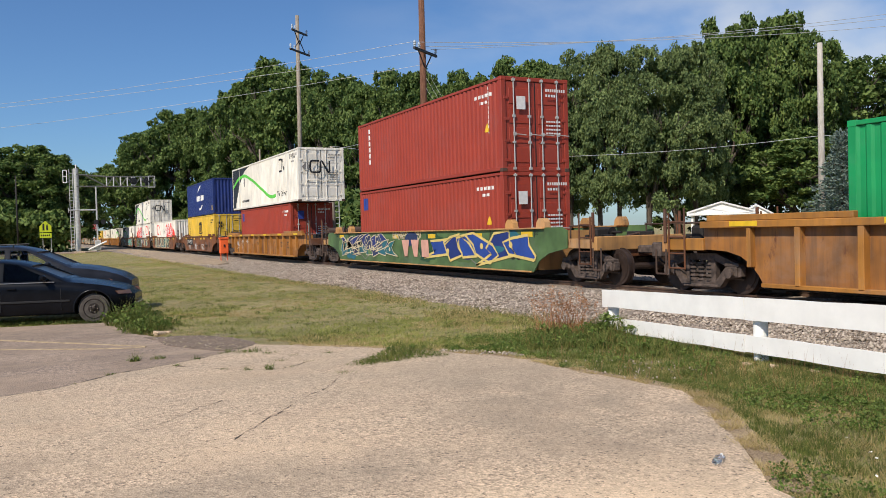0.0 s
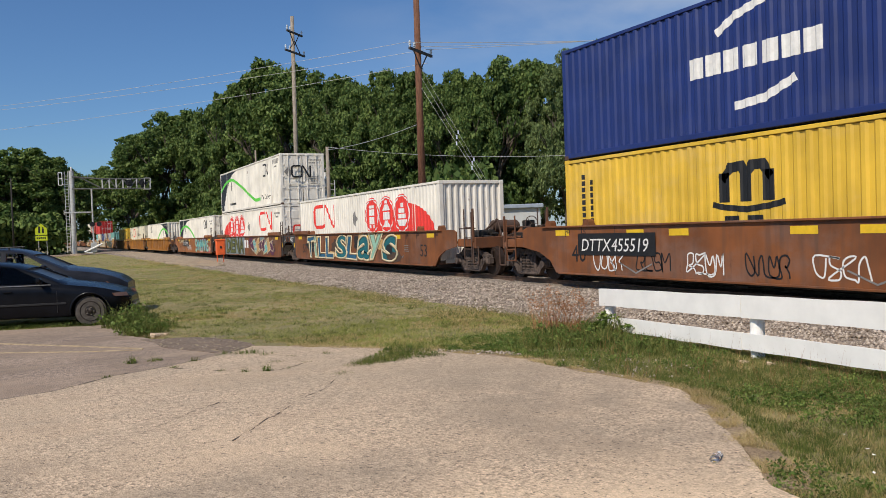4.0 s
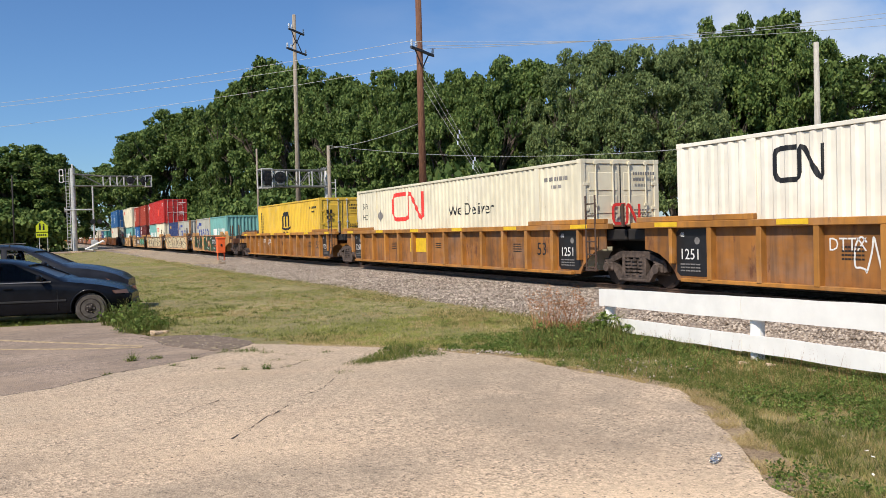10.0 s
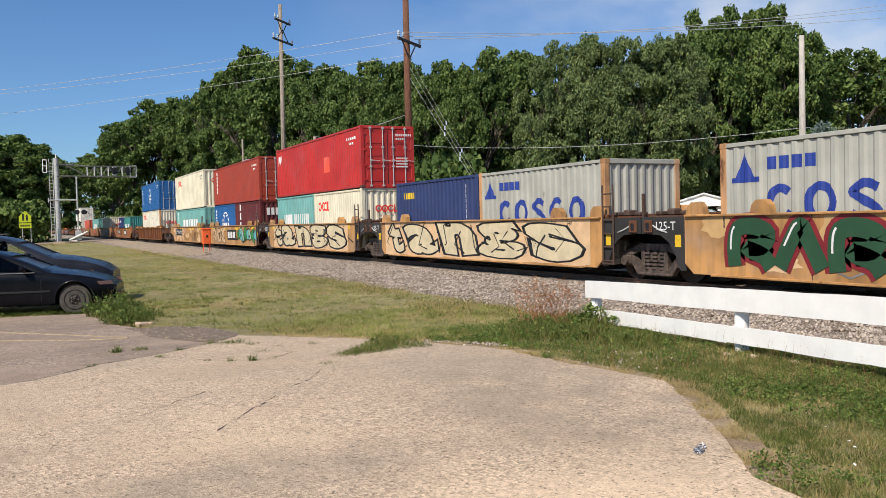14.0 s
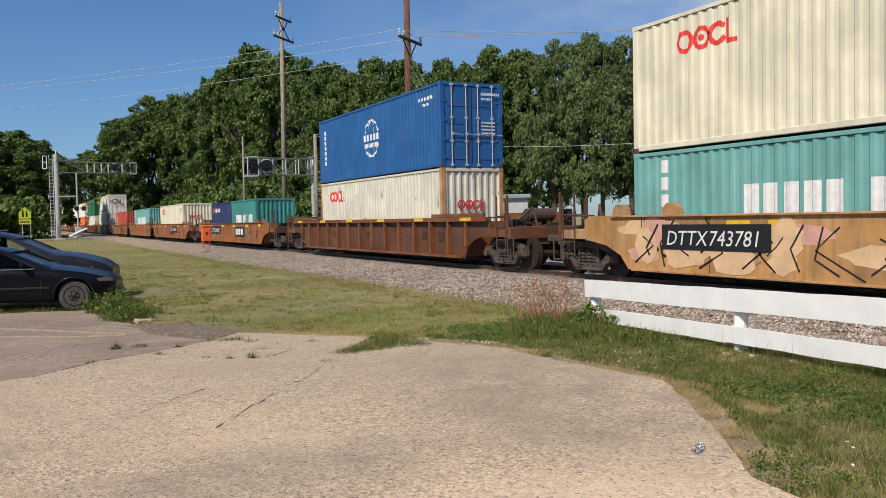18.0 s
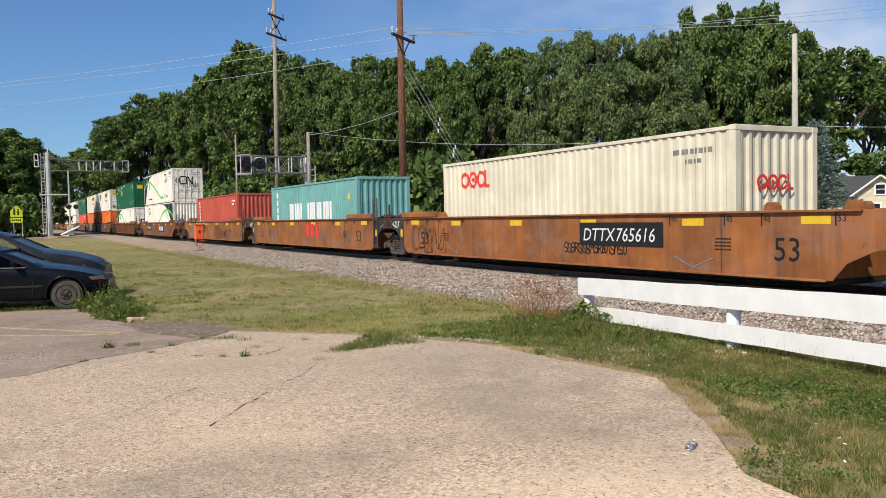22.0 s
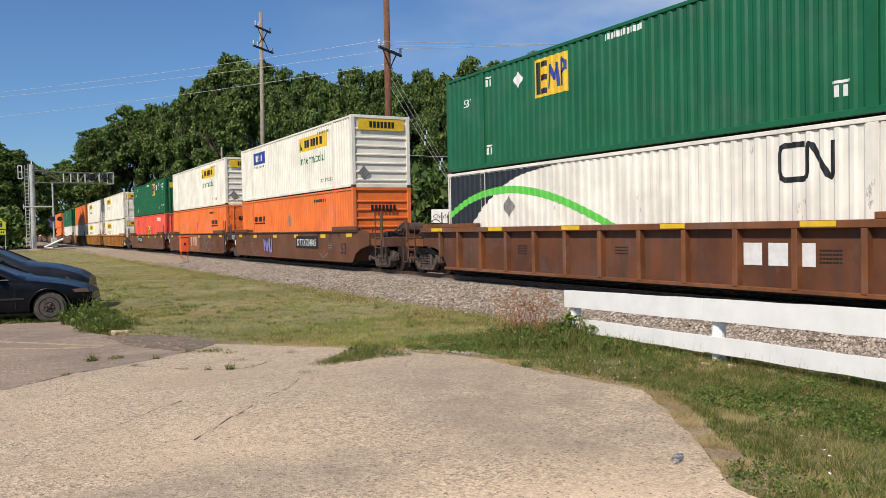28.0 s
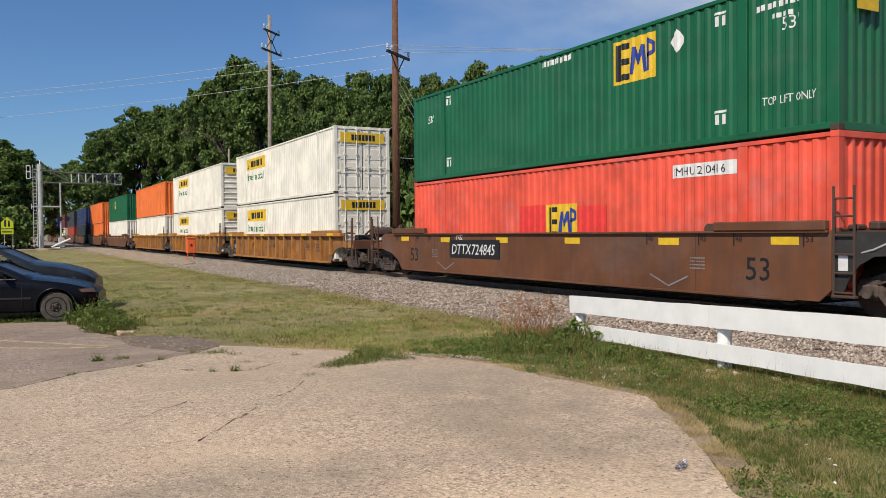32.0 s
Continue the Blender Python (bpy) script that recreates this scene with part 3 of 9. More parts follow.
        rod_mat = GALV if col in ("brick", "scarlet", "yellow", "blue", "salmon") else mat
        for sx in (-1, 1):
            door = use("door", ("leaf", high, wide), leaf, mat, ob, pose(sx * (dw / 2 + 0.008), -hl + 0.06, 0))
            for i in range(4):
                use("door_panel", ("dpanel", high, wide), lambda: mesh_of(boxes((-dw / 2 + 0.10, -0.018, 0, dw / 2 - 0.10, 0.004, gap - 0.12), bevel=0.012)), mat, door, pose(0, -0.03, 0.28 + i * gap))
            for off in (-0.30, 0.26):
                use("lock_rod", ("lock", high), lock, rod_mat, door, pose(off * (1 if sx > 0 else -1), -0.075, 0))
            for z in (0.35, 0.95, 1.6, 2.25):
                use("hinge", "hinge", lambda: mesh_of(boxes((-0.09, -0.02, -0.045, 0.09, 0.02, 0.045), bevel=0.006)), mat, door, pose(sx * dw / 2, -0.045, z))
            use("gasket", ("gasket", high), lambda: mesh_of(boxes((-0.012, -0.02, 0.16, 0.012, 0.02, high - 0.14))), BLACK, door, pose(-sx * (dw / 2 + 0.004), -0.016, 0))
    MOVING.append((ob, near + hl, RAIL_Z + base))
    ob["half"], ob["wide"], ob["high"] = hl, wide, high
    return ob


def side_at(ob, a, h):
    """The pose on the container's near side, a metres from its far end, h above its floor."""
    return on_side(-ob["wide"] / 2 - 0.002, ob["half"] - a, h)


def end_at(ob, a, h, out=0.01):
    return on_end(-ob["wide"] / 2 + a, -ob["half"] - out, h)


# ---- painted marks on containers (brands only as plain shapes) ----
def serpent(ob, a, h, size, mat, end=False, xs=1.13):
    """The worm-like double-bend mark, one even line."""
    p = [(1.0, 1.0), (0.25, 1.0), (0.1, 0.94), (0.04, 0.8), (0.04, 0.25), (0.12, 0.07), (0.25, 0.0), (0.95, 0.0), (1.08, 0.07), (1.12, 0.2),
         (1.12, 0.9), (1.2, 1.0), (1.3, 0.95), (1.88, 0.06), (1.98, 0.0), (2.06, 0.08), (2.06, 1.02)]
    m = end_at(ob, a, h, 0.13) if end else side_at(ob, a, h)
    marks("painted_mark", ribbon([(x * size * xs * 0.76, y * size) for x, y in p], size * 0.165), m, mat, ob, "", True)


def swoosh(ob, flip=False, wave=False):
    """A charcoal corner with a lime line over the white side. flip: the dark corner stands at the front; wave: the long wave instead of the arch."""
    ln, hi = ob["half"] * 2, ob["high"]

    def xx(x):
        return ln - x if flip else x
    top = hi - 0.12
    edge = curve_through([(0.55, 0.16), (0.95, 0.7), (1.5, 1.4), (2.65, 2.15), (3.9, 2.6), (5.6, top)] if not wave else [(0.75, 0.16), (1.2, 0.8), (2.0, 1.6), (3.0, 2.25), (3.9, 2.6), (5.2, top)], 4)
    field = [[(xx(0.10), z0), (xx(x0), z0), (xx(x1), z1), (xx(0.10), z1)] for (x0, z0), (x1, z1) in zip(edge, edge[1:])]
    marks("charcoal_field", field, side_at(ob, 0, 0), NAVY_FIELD, ob, "", True)
    pts = curve_through([(0.1, 1.60), (1.4, 2.05), (3.2, 2.25), (5.2, 2.0), (7.3, 1.32), (8.6, 0.7), (9.3, 0.2)] if not wave else
                        [(0.1, 1.60), (1.6, 2.08), (3.6, 2.24), (5.4, 1.88), (7.1, 1.42), (9.6, 0.66), (10.5, 0.52), (11.35, 0.55)], 6)
    w = 0.10
    quads = [[(xx(x0), z0 - w), (xx(x1), z1 - w), (xx(x1), z1 + w), (xx(x0), z0 + w)] for (x0, z0), (x1, z1) in zip(pts, pts[1:])]
    marks("lime_wave", quads, side_at(ob, 0, 0) @ pose(0, 0, 0.004), LIME_INK, ob, "", True)


def diamond(ob, a, h, r, mat=GREY_INK, end=False):
    marks("diamond_placard", [[(-r, 0), (0, -r * 1.15), (r, 0), (0, r * 1.15)]], (end_at(ob, a, h) if end else side_at(ob, a, h)) @ pose(0, 0, 0.004), mat, ob)


def column(ob, a, top, n, size, mat):
    """An upright word as plain bars under one another."""
    marks("upright_mark", [rect(0, -i * size * 1.35, size * 0.8, size) for i in range(n)], side_at(ob, a, top), mat, ob)


def id_marks(ob, mat, end=True):
    """The small rows of writing near the front corner and on the end, as bars."""
    ln, hi = ob["half"] * 2, ob["high"]
    marks("small_writing", bars(0, 0, 1.15, 0.11, 9) + bars(0.35, -0.2, 0.5, 0.09, 4), side_at(ob, ln - 1.75, hi - 0.5), mat, ob)
    if end:
        w = ob["wide"]
        marks("small_writing", bars(0, 0, 0.75, 0.09, 9) + bars(0, -0.16, 0.4, 0.08, 4) + [p for i in range(4) for p in bars(0, -0.95 - i * 0.12, 0.55, 0.05, 6, 0.8)],
              end_at(ob, w * 0.64, hi - 0.42, 0.055), mat, ob)


def globe(ob, a, h, r, mat):
    """A ringed emblem with a row of bars across it."""
    ring = []
    for k0, k1 in ((0.12, 0.88), (1.12, 1.88)):
        ring += stroke([(r * math.cos(math.pi * (k0 + (k1 - k0) * i / 14)), r * math.sin(math.pi * (k0 + (k1 - k0) * i / 14))) for i in range(15)], r * 0.10)
    for q in (-0.42, 0.42):
        ring += stroke([(q * r * math.cos(0.9 * v), r * (0.35 + 0.55 * v / 1.2)) for v in (0, 0.4, 0.8, 1.2)], r * 0.07)
        ring += stroke([(q * r * math.cos(0.9 * v), -r * (0.55 + 0.38 * v / 1.2)) for v in (0, 0.4, 0.8, 1.2)], r * 0.07)
    ring += bars(-1.05 * r, -0.12 * r, 2.1 * r, 0.36 * r, 5, 0.8) + bars(-1.0 * r, -0.50 * r, 2.0 * r, 0.24 * r, 8, 0.7)
    marks("round_emblem", ring, side_at(ob, a, h), mat, ob)


def hunt_badge(ob, a, h, w=3.6):
    marks("badge_field", [rect(0, 0, w, 0.62)], side_at(ob, a, h), YELLOW_INK, ob)
    marks("badge_mark", bars(w * 0.2, 0.14, w * 0.64, 0.34, 6, 0.72) + [[(0.1, 0.08), (0.4, 0.08), (0.2, 0.54)]], side_at(ob, a, h) @ pose(0, 0, 0.005), BLACK, ob)
    lettering("Intermodal", 0.62, GREEN_INK, ob, side_at(ob, a + 0.05, h - 0.60) @ pose(0, 0, 0.004), "lettering", 1.18)


def end_badge(ob, h, field, ink):
    w = ob["wide"]
    if field:
        marks("badge_field", [rect(0.28, 0, w - 0.56, 0.44)], end_at(ob, 0, h, 0.02), field, ob)
    marks("badge_mark", bars(w * 0.30, 0.1, w * 0.44, 0.25, 7, 0.72), end_at(ob, 0, h, 0.028), ink, ob)


def emp_badge(ob, a, h, w=1.25):
    hgt = w * 0.7
    marks("badge_field", [rect(0, 0, w, hgt)], side_at(ob, a, h), YELLOW_INK, ob)
    up = side_at(ob, a, h) @ pose(0, 0, 0.005)
    marks("badge_mark", [rect(0.08 * w, 0.08 * hgt, 0.1 * w, 0.84 * hgt)] + [rect(0.2 * w, k * hgt, 0.18 * w, 0.14 * hgt) for k in (0.08, 0.43, 0.78)], up, BLACK, ob)
    marks("badge_mark", stroke([(0.45 * w, 0.2 * hgt), (0.5 * w, 0.75 * hgt), (0.6 * w, 0.4 * hgt), (0.7 * w, 0.75 * hgt), (0.74 * w, 0.2 * hgt)], 0.07 * w)
          + stroke([(0.82 * w, 0.2 * hgt), (0.82 * w, 0.85 * hgt), (0.93 * w, 0.75 * hgt), (0.93 * w, 0.58 * hgt), (0.82 * w, 0.5 * hgt)], 0.06 * w), up, BLUE_INK, ob)


def blossom(ob, a, h, size, mat=None, end=False):
    """Four rounded red marks in a row, the second a flower-like ring."""
    mat = mat or RED_INK
    r = size / 2
    out = []
    for i, x in enumerate((0, 1.0, 1.95)):
        n = 14 if i < 2 else 11
        out += stroke([(x * size * 1.02 + r * 0.86 * math.cos(0.75 + 6.2832 * j / 14), r + r * 0.86 * math.sin(0.75 + 6.2832 * j / 14)) for j in range(n + 1)], r * 0.42)
    out += stroke([(size * 2.55, size), (size * 2.55, 0.06 * size), (size * 3.0, 0.06 * size)], r * 0.4)
    out.append(disc(size * 1.02, r, r * 0.3, 8))
    marks("painted_mark", out, end_at(ob, a, h, 0.012) if end else side_at(ob, a, h), mat, ob)


def train_panel(ob, a, red=RED_INK, mirror=False):
    """A red field with three round pictures of freight carriers, as plain shapes."""
    sgn = -1 if mirror else 1
    hill = curve_through([(-3.0, 0.6), (-2.7, 1.42), (-1.9, 1.95), (-0.8, 2.22), (0.0, 2.2)], 4)
    quads = [[(sgn * x0, 0.16), (sgn * x1, 0.16), (sgn * x1, z1), (sgn * x0, z0)] for (x0, z0), (x1, z1) in zip(hill, hill[1:])]
    marks("red_hill", quads + [rect(0 if not mirror else -3.2, 0.3, 3.2, 1.45)], side_at(ob, a, 0), red, ob)
    for i in range(3):
        x = sgn * (i * 1.53)
        marks("round_picture", [disc(x, 1.85, 0.76, 22)], side_at(ob, a, 0) @ pose(0, 0, 0.004), red, ob)
        kinds = [[rect(x - 0.30, 1.50, 0.60, 0.30), rect(x - 0.26, 1.86, 0.52, 0.26), rect(x - 0.30, 2.16, 0.60, 0.12), rect(x - 0.26, 1.34, 0.13, 0.13), rect(x + 0.13, 1.34, 0.13, 0.13)],
                 [[(x - 0.34, 1.36), (x + 0.34, 1.36), (x + 0.18, 1.62), (x - 0.18, 1.62)], rect(x - 0.30, 1.66, 0.60, 0.30), [(x - 0.34, 2.02), (x + 0.34, 2.02), (x + 0.22, 2.26), (x - 0.22, 2.26)], rect(x - 0.1, 2.30, 0.2, 0.12)],
                 [[(x - 0.46, 1.62), (x + 0.46, 1.62), (x + 0.34, 1.38), (x - 0.34, 1.38)], rect(x - 0.38, 1.67, 0.36, 0.17), rect(x + 0.02, 1.67, 0.36, 0.17), rect(x - 0.28, 1.88, 0.27, 0.17), rect(x + 0.03, 1.88, 0.27, 0.17), rect(x - 0.13, 2.09, 0.27, 0.17)]]
        white = kinds[(2 - i) if mirror else i] + ribbon([(x + 0.69 * math.cos(j * 0.19635), 1.85 + 0.69 * math.sin(j * 0.19635)) for j in range(33)], 0.05)
        marks("picture_lines", white, side_at(ob, a, 0) @ pose(0, 0, 0.009), WHITE_INK, ob)


# ---- well cars ----
def casting_frame():
    """The side frame of a freight truck: an arched top member, a dropped bottom member, two columns and the bearing boxes."""
    bm = bmesh.new()
    top = [(-1.14, 0.40), (-1.14, 0.58), (-0.95, 0.68), (-0.46, 0.86), (0.46, 0.86), (0.95, 0.68), (1.14, 0.58), (1.14, 0.40), (0.99, 0.36), (0.90, 0.54), (0.42, 0.71), (-0.42, 0.71), (-0.90, 0.54), (-0.99, 0.36)]
    low = [(-0.88, 0.54), (-0.72, 0.58), (-0.45, 0.29), (0.45, 0.29), (0.72, 0.58), (0.88, 0.54), (0.56, 0.15), (-0.56, 0.15)]
    plate(bm, top, "x", -0.07, 0.14)
    plate(bm, low, "x", -0.075, 0.15)
    for y in (-0.37, 0.37):
        box(bm, -0.08, y - 0.06, 0.22, 0.08, y + 0.06, 0.78, 0.015)
    box(bm, -0.11, -0.50, 0.13, 0.11, 0.50, 0.20, 0.02)
    for y in (-0.9, 0.9):
        box(bm, -0.13, y - 0.15, 0.36, 0.10, y + 0.15, 0.60, 0.04)
        box(bm, -0.10, y - 0.19, 0.58, 0.10, y + 0.19, 0.67, 0.02)
    return mesh_of(bm)


def spring_nest():
    bm = bmesh.new()
    for y in (-0.24, 0.0, 0.24):
        for i in range(5):
            rod(bm, (0, y, 0.28 + i * 0.085), (0, y, 0.325 + i * 0.085), 0.11, 9)
        rod(bm, (0, y, 0.26), (0, y, 0.72), 0.07, 7)
    return mesh_of(bm)


def wheel_mesh():
    bm = bmesh.new()
    for sx in (-1, 1):
        x = sx * 0.75
        rod(bm, (x - 0.065, 0, 0), (x + 0.065, 0, 0), 0.455, 28)
        rod(bm, (x - sx * 0.085, 0, 0), (x - sx * 0.06, 0, 0), 0.485, 28)
        rod(bm, (x + sx * 0.06, 0, 0), (x + sx * 0.075, 0, 0), 0.38, 24)
        rod(bm, (x + sx * 0.06, 0, 0), (x + sx * 0.13, 0, 0), 0.13, 12)
        box(bm, x + sx * 0.1 - 0.05, -0.05, 0.2, x + sx * 0.1 + 0.02, 0.05, 0.33)
    rod(bm, (-1.06, 0, 0), (1.06, 0, 0), 0.085, 10)
    return mesh_of(bm)


def truck(car, y):
    """Bolster with two side frames, springs and two turning wheelsets."""
    tk = use("truck", "bolster", lambda: mesh_of(boxes((-1.05, -0.22, 0.44, 1.05, 0.22, 0.66), (-0.4, -0.3, 0.6, 0.4, 0.3, 0.82), (-0.9, -1.0, 0.30, -0.8, 1.0, 0.36),
                                                       (0.8, -1.0, 0.30, 0.9, 1.0, 0.36), bevel=0.02)), TRUCK_STEEL, car, pose(0, y, 0), "dark cast-steel truck")
    for sx in (-1, 1):
        use("side_frame", "side_frame", casting_frame, TRUCK_STEEL, tk, pose(sx * 1.02, 0, 0))
        tagged(use("spring_nest", "springs", spring_nest, TRUCK_STEEL, tk, pose(sx * 1.02, 0, 0)), kind="stuff")
        for w in (-0.9, 0.9):
            use("bearing_cap", "cap", lambda: mesh_of(rods(((-0.08, 0, 0), (0.08, 0, 0), 0.105), seg=10)), TRUCK_STEEL, tk, pose(sx * 1.14, w, 0.455))
    for w in (-0.9, 0.9):
        WHEELS.append((use("wheelset", "wheelset", wheel_mesh, WHEEL_STEEL, tk, pose(0, w, 0.455)), w))


WHEELS = []
WHEEL_STEEL = plain("wheel_tread", (0.04, 0.025, 0.019, 1), 0.6, 0.3, 0.35, 5)


def end_gear(car, e, sy, mat, brake):
    """Deck, ladder, hand rails, tank and coupler at a free end of a car."""
    def y(v):
        return sy * (e + v)

    def span(a, b):
        return min(y(a), y(b)), max(y(a), y(b))
    a, b = span(-1.45, 0.78)
    end = PAINTS["well_end"]
    part("end_deck", boxes((-1.26, a, 1.02, 1.26, b, 1.10), (-0.45, a, 0.70, 0.45, b, 1.0), bevel=0.015), end, car)
    a, b = span(-0.40, 0.80)
    for sx in (-1, 1):
        part("end_sill", boxes((sx * 1.34 - 0.06, a, 0.93, sx * 1.34 + 0.06, b, 1.19), bevel=0.015), mat, car)
    a, b = span(0.68, 0.84)
    part("end_beam", boxes((-1.42, a, 0.88, 1.42, b, 1.24), bevel=0.02), end if brake else mat, car)
    a, b = span(0.82, 1.55)
    cp = part("coupler", boxes((-0.12, a, 0.78, 0.12, b, 0.98), bevel=0.03), TRUCK_STEEL, car)
    a, b = span(1.45, 1.78)
    part("coupler_head", boxes((-0.21, a, 0.68, 0.2, b, 1.06), (0.05, a, 0.72, 0.26, sy * 0.06 + b if sy > 0 else b, 1.0), bevel=0.04), TRUCK_STEEL, cp)
    part("air_hose", rods(((0.3, y(0.95), 0.86), (0.33, y(1.25), 0.55), 0.028), ((0.33, y(1.25), 0.55), (0.25, y(1.65), 0.48), 0.028)), BLACK, car)
    high = 2.15 if brake else 1.85
    for sx in (-1, 1):
        x = sx * 1.42
        part("ladder", rods(((x, y(0.12), 0.52), (x, y(0.12), high), 0.022), ((x, y(0.60), 0.52), (x, y(0.60), high - 0.1), 0.022),
                            *[((x, y(0.12), z), (x, y(0.60), z), 0.018) for z in (0.54, 0.86, 1.22, 1.55)], seg=6), RUSTY if brake else end, car)
        part("grab_post", boxes((x - 0.03, min(y(0.68), y(0.75)), 1.1, x + 0.03, max(y(0.68), y(0.75)), high), bevel=0.01), end, car)
        part("sill_step", rods(((x, y(0.70), 0.95), (x, y(0.70), 0.40), 0.022), ((x, y(1.02), 0.95), (x, y(1.02), 0.40), 0.022), ((x, y(0.70), 0.40), (x, y(1.02), 0.40), 0.022), seg=6), RUSTY, car)
        part("hand_rail", rods(((x * 0.9, y(-0.5), 1.52), (x * 0.9, y(0.6), 1.52), 0.02), ((x * 0.9, y(-0.45), 1.1), (x * 0.9, y(-0.45), 1.52), 0.02), seg=6), RUSTY, car)
    a, b = span(-0.36, 0.66)
    part("brake_rigging", boxes((-0.9, a, 1.10, -0.72, b, 1.28), (-0.3, a, 1.10, -0.1, b, 1.22), (0.5, a, 1.10, 0.62, b, 1.34), bevel=0.02), DARK, car)
    part("air_valve", boxes((-1.05, min(y(0.0), y(0.34)), 1.10, -0.62, max(y(0.0), y(0.34)), 1.46), bevel=0.05), DARK, car)
    part("brake_cylinder", rods(((-0.45, y(-0.3), 1.33), (-0.45, y(0.25), 1.33), 0.14), ((-0.45, y(0.25), 1.33), (-0.45, y(0.62), 1.33), 0.035), seg=12), DARK, car)
    part("pipe", rods(((-1.2, y(-0.34), 1.16), (-1.2, y(0.66), 1.16), 0.025), ((-1.2, y(0.3), 1.16), (-0.8, y(0.3), 1.30), 0.025), ((0.1, y(-0.3), 1.14), (0.1, y(0.66), 1.30), 0.03), seg=6), RUSTY, car)
    if brake:
        part("air_tank", rods(((-0.15, y(-0.20), 1.56), (0.75, y(-0.20), 1.56), 0.21), ((-0.22, y(-0.20), 1.56), (0.82, y(-0.20), 1.56), 0.15), seg=16), RUSTY, car, "rusty air tank", smooth=False)
        part("tank_saddle", boxes((0.0, min(y(-0.36), y(-0.04)), 1.08, 0.1, max(y(-0.36), y(-0.04)), 1.42), (0.5, min(y(-0.36), y(-0.04)), 1.08, 0.6, max(y(-0.36), y(-0.04)), 1.42)), end, car)
        wheel_at = Vector((0.95, y(0.46), 1.62))
        ring = [wheel_at + Vector((0.25 * math.cos(k * 0.4488), 0, 0.25 * math.sin(k * 0.4488))) for k in range(15)]
        bw = part("brake_wheel", rods(*[(p, q, 0.016) for p, q in zip(ring, ring[1:])], *[(wheel_at, ring[k], 0.013) for k in (0, 5, 9)], seg=5), RUSTY, car)
        part("brake_box", boxes((0.72, min(y(0.22), y(0.40)), 1.10, 1.14, max(y(0.22), y(0.40)), 1.74), bevel=0.03), DARK, car)
        part("brake_lever", rods(((-0.62, y(0.02), 1.40), (-0.35, y(0.44), 1.80), 0.04), ((-0.35, y(0.44), 1.80), (-0.30, y(0.62), 1.2), 0.03)), RUSTY, car)


def joint_gear(car, e, sy, mat, mark):
    """The articulated end: a connecting beam over the shared truck; smooth cars have black arched panels beside it."""
    a, b = sorted((sy * (e - 1.5), sy * (e - 0.04)))
    part("joint_beam", boxes((-0.55, a, 0.80, 0.55, b, 1.22), (-1.28, a, 1.12, 1.28, b, 1.40), bevel=0.03), DARK, car)
    smooth_car = car["skin"] < -1.4
    a, b = sorted((sy * (e - 1.42), sy * (e - 1.28)))
    part("end_bulkhead", boxes((-1.40, a, 0.92, 1.40, b, 1.55) if smooth_car else (-1.28, a, 0.95, 1.28, b, 1.5), bevel=0.02), PAINTS["well_end"], car)
    part("deck_plate", boxes((-1.30, min(sy * (e - 1.3), sy * (e - 0.05)), 1.46, 1.30, max(sy * (e - 1.3), sy * (e - 0.05)), 1.50)), PAINTS["well_end"], car)
    if smooth_car:
        arch = [(e - 1.37, 0.32), (e - 1.37, 1.47), (e - 0.02, 1.47), (e - 0.02, 1.10), (e - 0.60, 1.07), (e - 0.86, 0.92), (e - 1.05, 0.66), (e - 1.20, 0.32)]
        for x in (-1.455, 1.425):
            bm = bmesh.new()
            plate(bm, [(sy * p, q) for p, q in arch], "x", x, 0.03)
            part("end_panel", bm, PANEL_BLACK, car, "grimy black arched panel over the truck")
        y = sy * (e - 0.25)
        part("bracket", boxes((-1.50, y - 0.13, 1.12, -1.455, y + 0.13, 1.40), bevel=0.015), PAINTS["well_end"], car)
        part("bracket", boxes((-1.52, y - 0.05, 1.18, -1.495, y + 0.05, 1.34), bevel=0.01), BLACK, car)
        y = sy * (e - 1.15)
        marks("yellow_label", [rect(-0.09, 0, 0.18, 0.26)], on_side(-1.458, y, 0.82), YELLOW_INK if car["pale"] else WHITE_INK, car)
        for k in range(3):
            y = sy * (e - 0.35 - 0.38 * k)
            part("lashing_lug", boxes((-1.28, y - 0.10, 1.50, -1.0, y + 0.10, 1.60 + 0.05 * (k % 2)), bevel=0.03), RUSTY, car)
        part("air_hose", rods(((-1.42, sy * (e - 0.95), 1.10), (-1.47, sy * (e - 0.6), 1.18), 0.02), ((-1.47, sy * (e - 0.6), 1.18), (-1.44, sy * (e - 0.2), 1.36), 0.02), seg=6), GALV, car)
    if sy < 0:
        y0, y1 = -(e - 0.92), -(e - 1.30)
        part("ladder", rods(((-1.50, y0, 0.40), (-1.50, y0, 2.25), 0.024), ((-1.50, y1, 0.40), (-1.50, y1, 2.25), 0.024),
                            *[((-1.50, y0, z), (-1.50, y1, z), 0.018) for z in (0.45, 0.78, 1.10, 1.42, 1.74, 2.04)], seg=6), RUSTY, car)
        part("ladder_foot", boxes((-1.53, min(y0, y1) - 0.03, 0.36, -1.42, max(y0, y1) + 0.03, 0.41), bevel=0.01), RUSTY, car)
    else:
        part("grab_post", boxes((-1.45, sy * (e - 0.05) - 0.03, 1.45, -1.39, sy * (e - 0.05) + 0.03, 2.0)), RUSTY, car)
    if mark and sy > 0:
        lettering(mark, 0.27, WHITE_INK, car, on_side(-1.460, sy * (e - 0.55) + 0.12, 1.18))


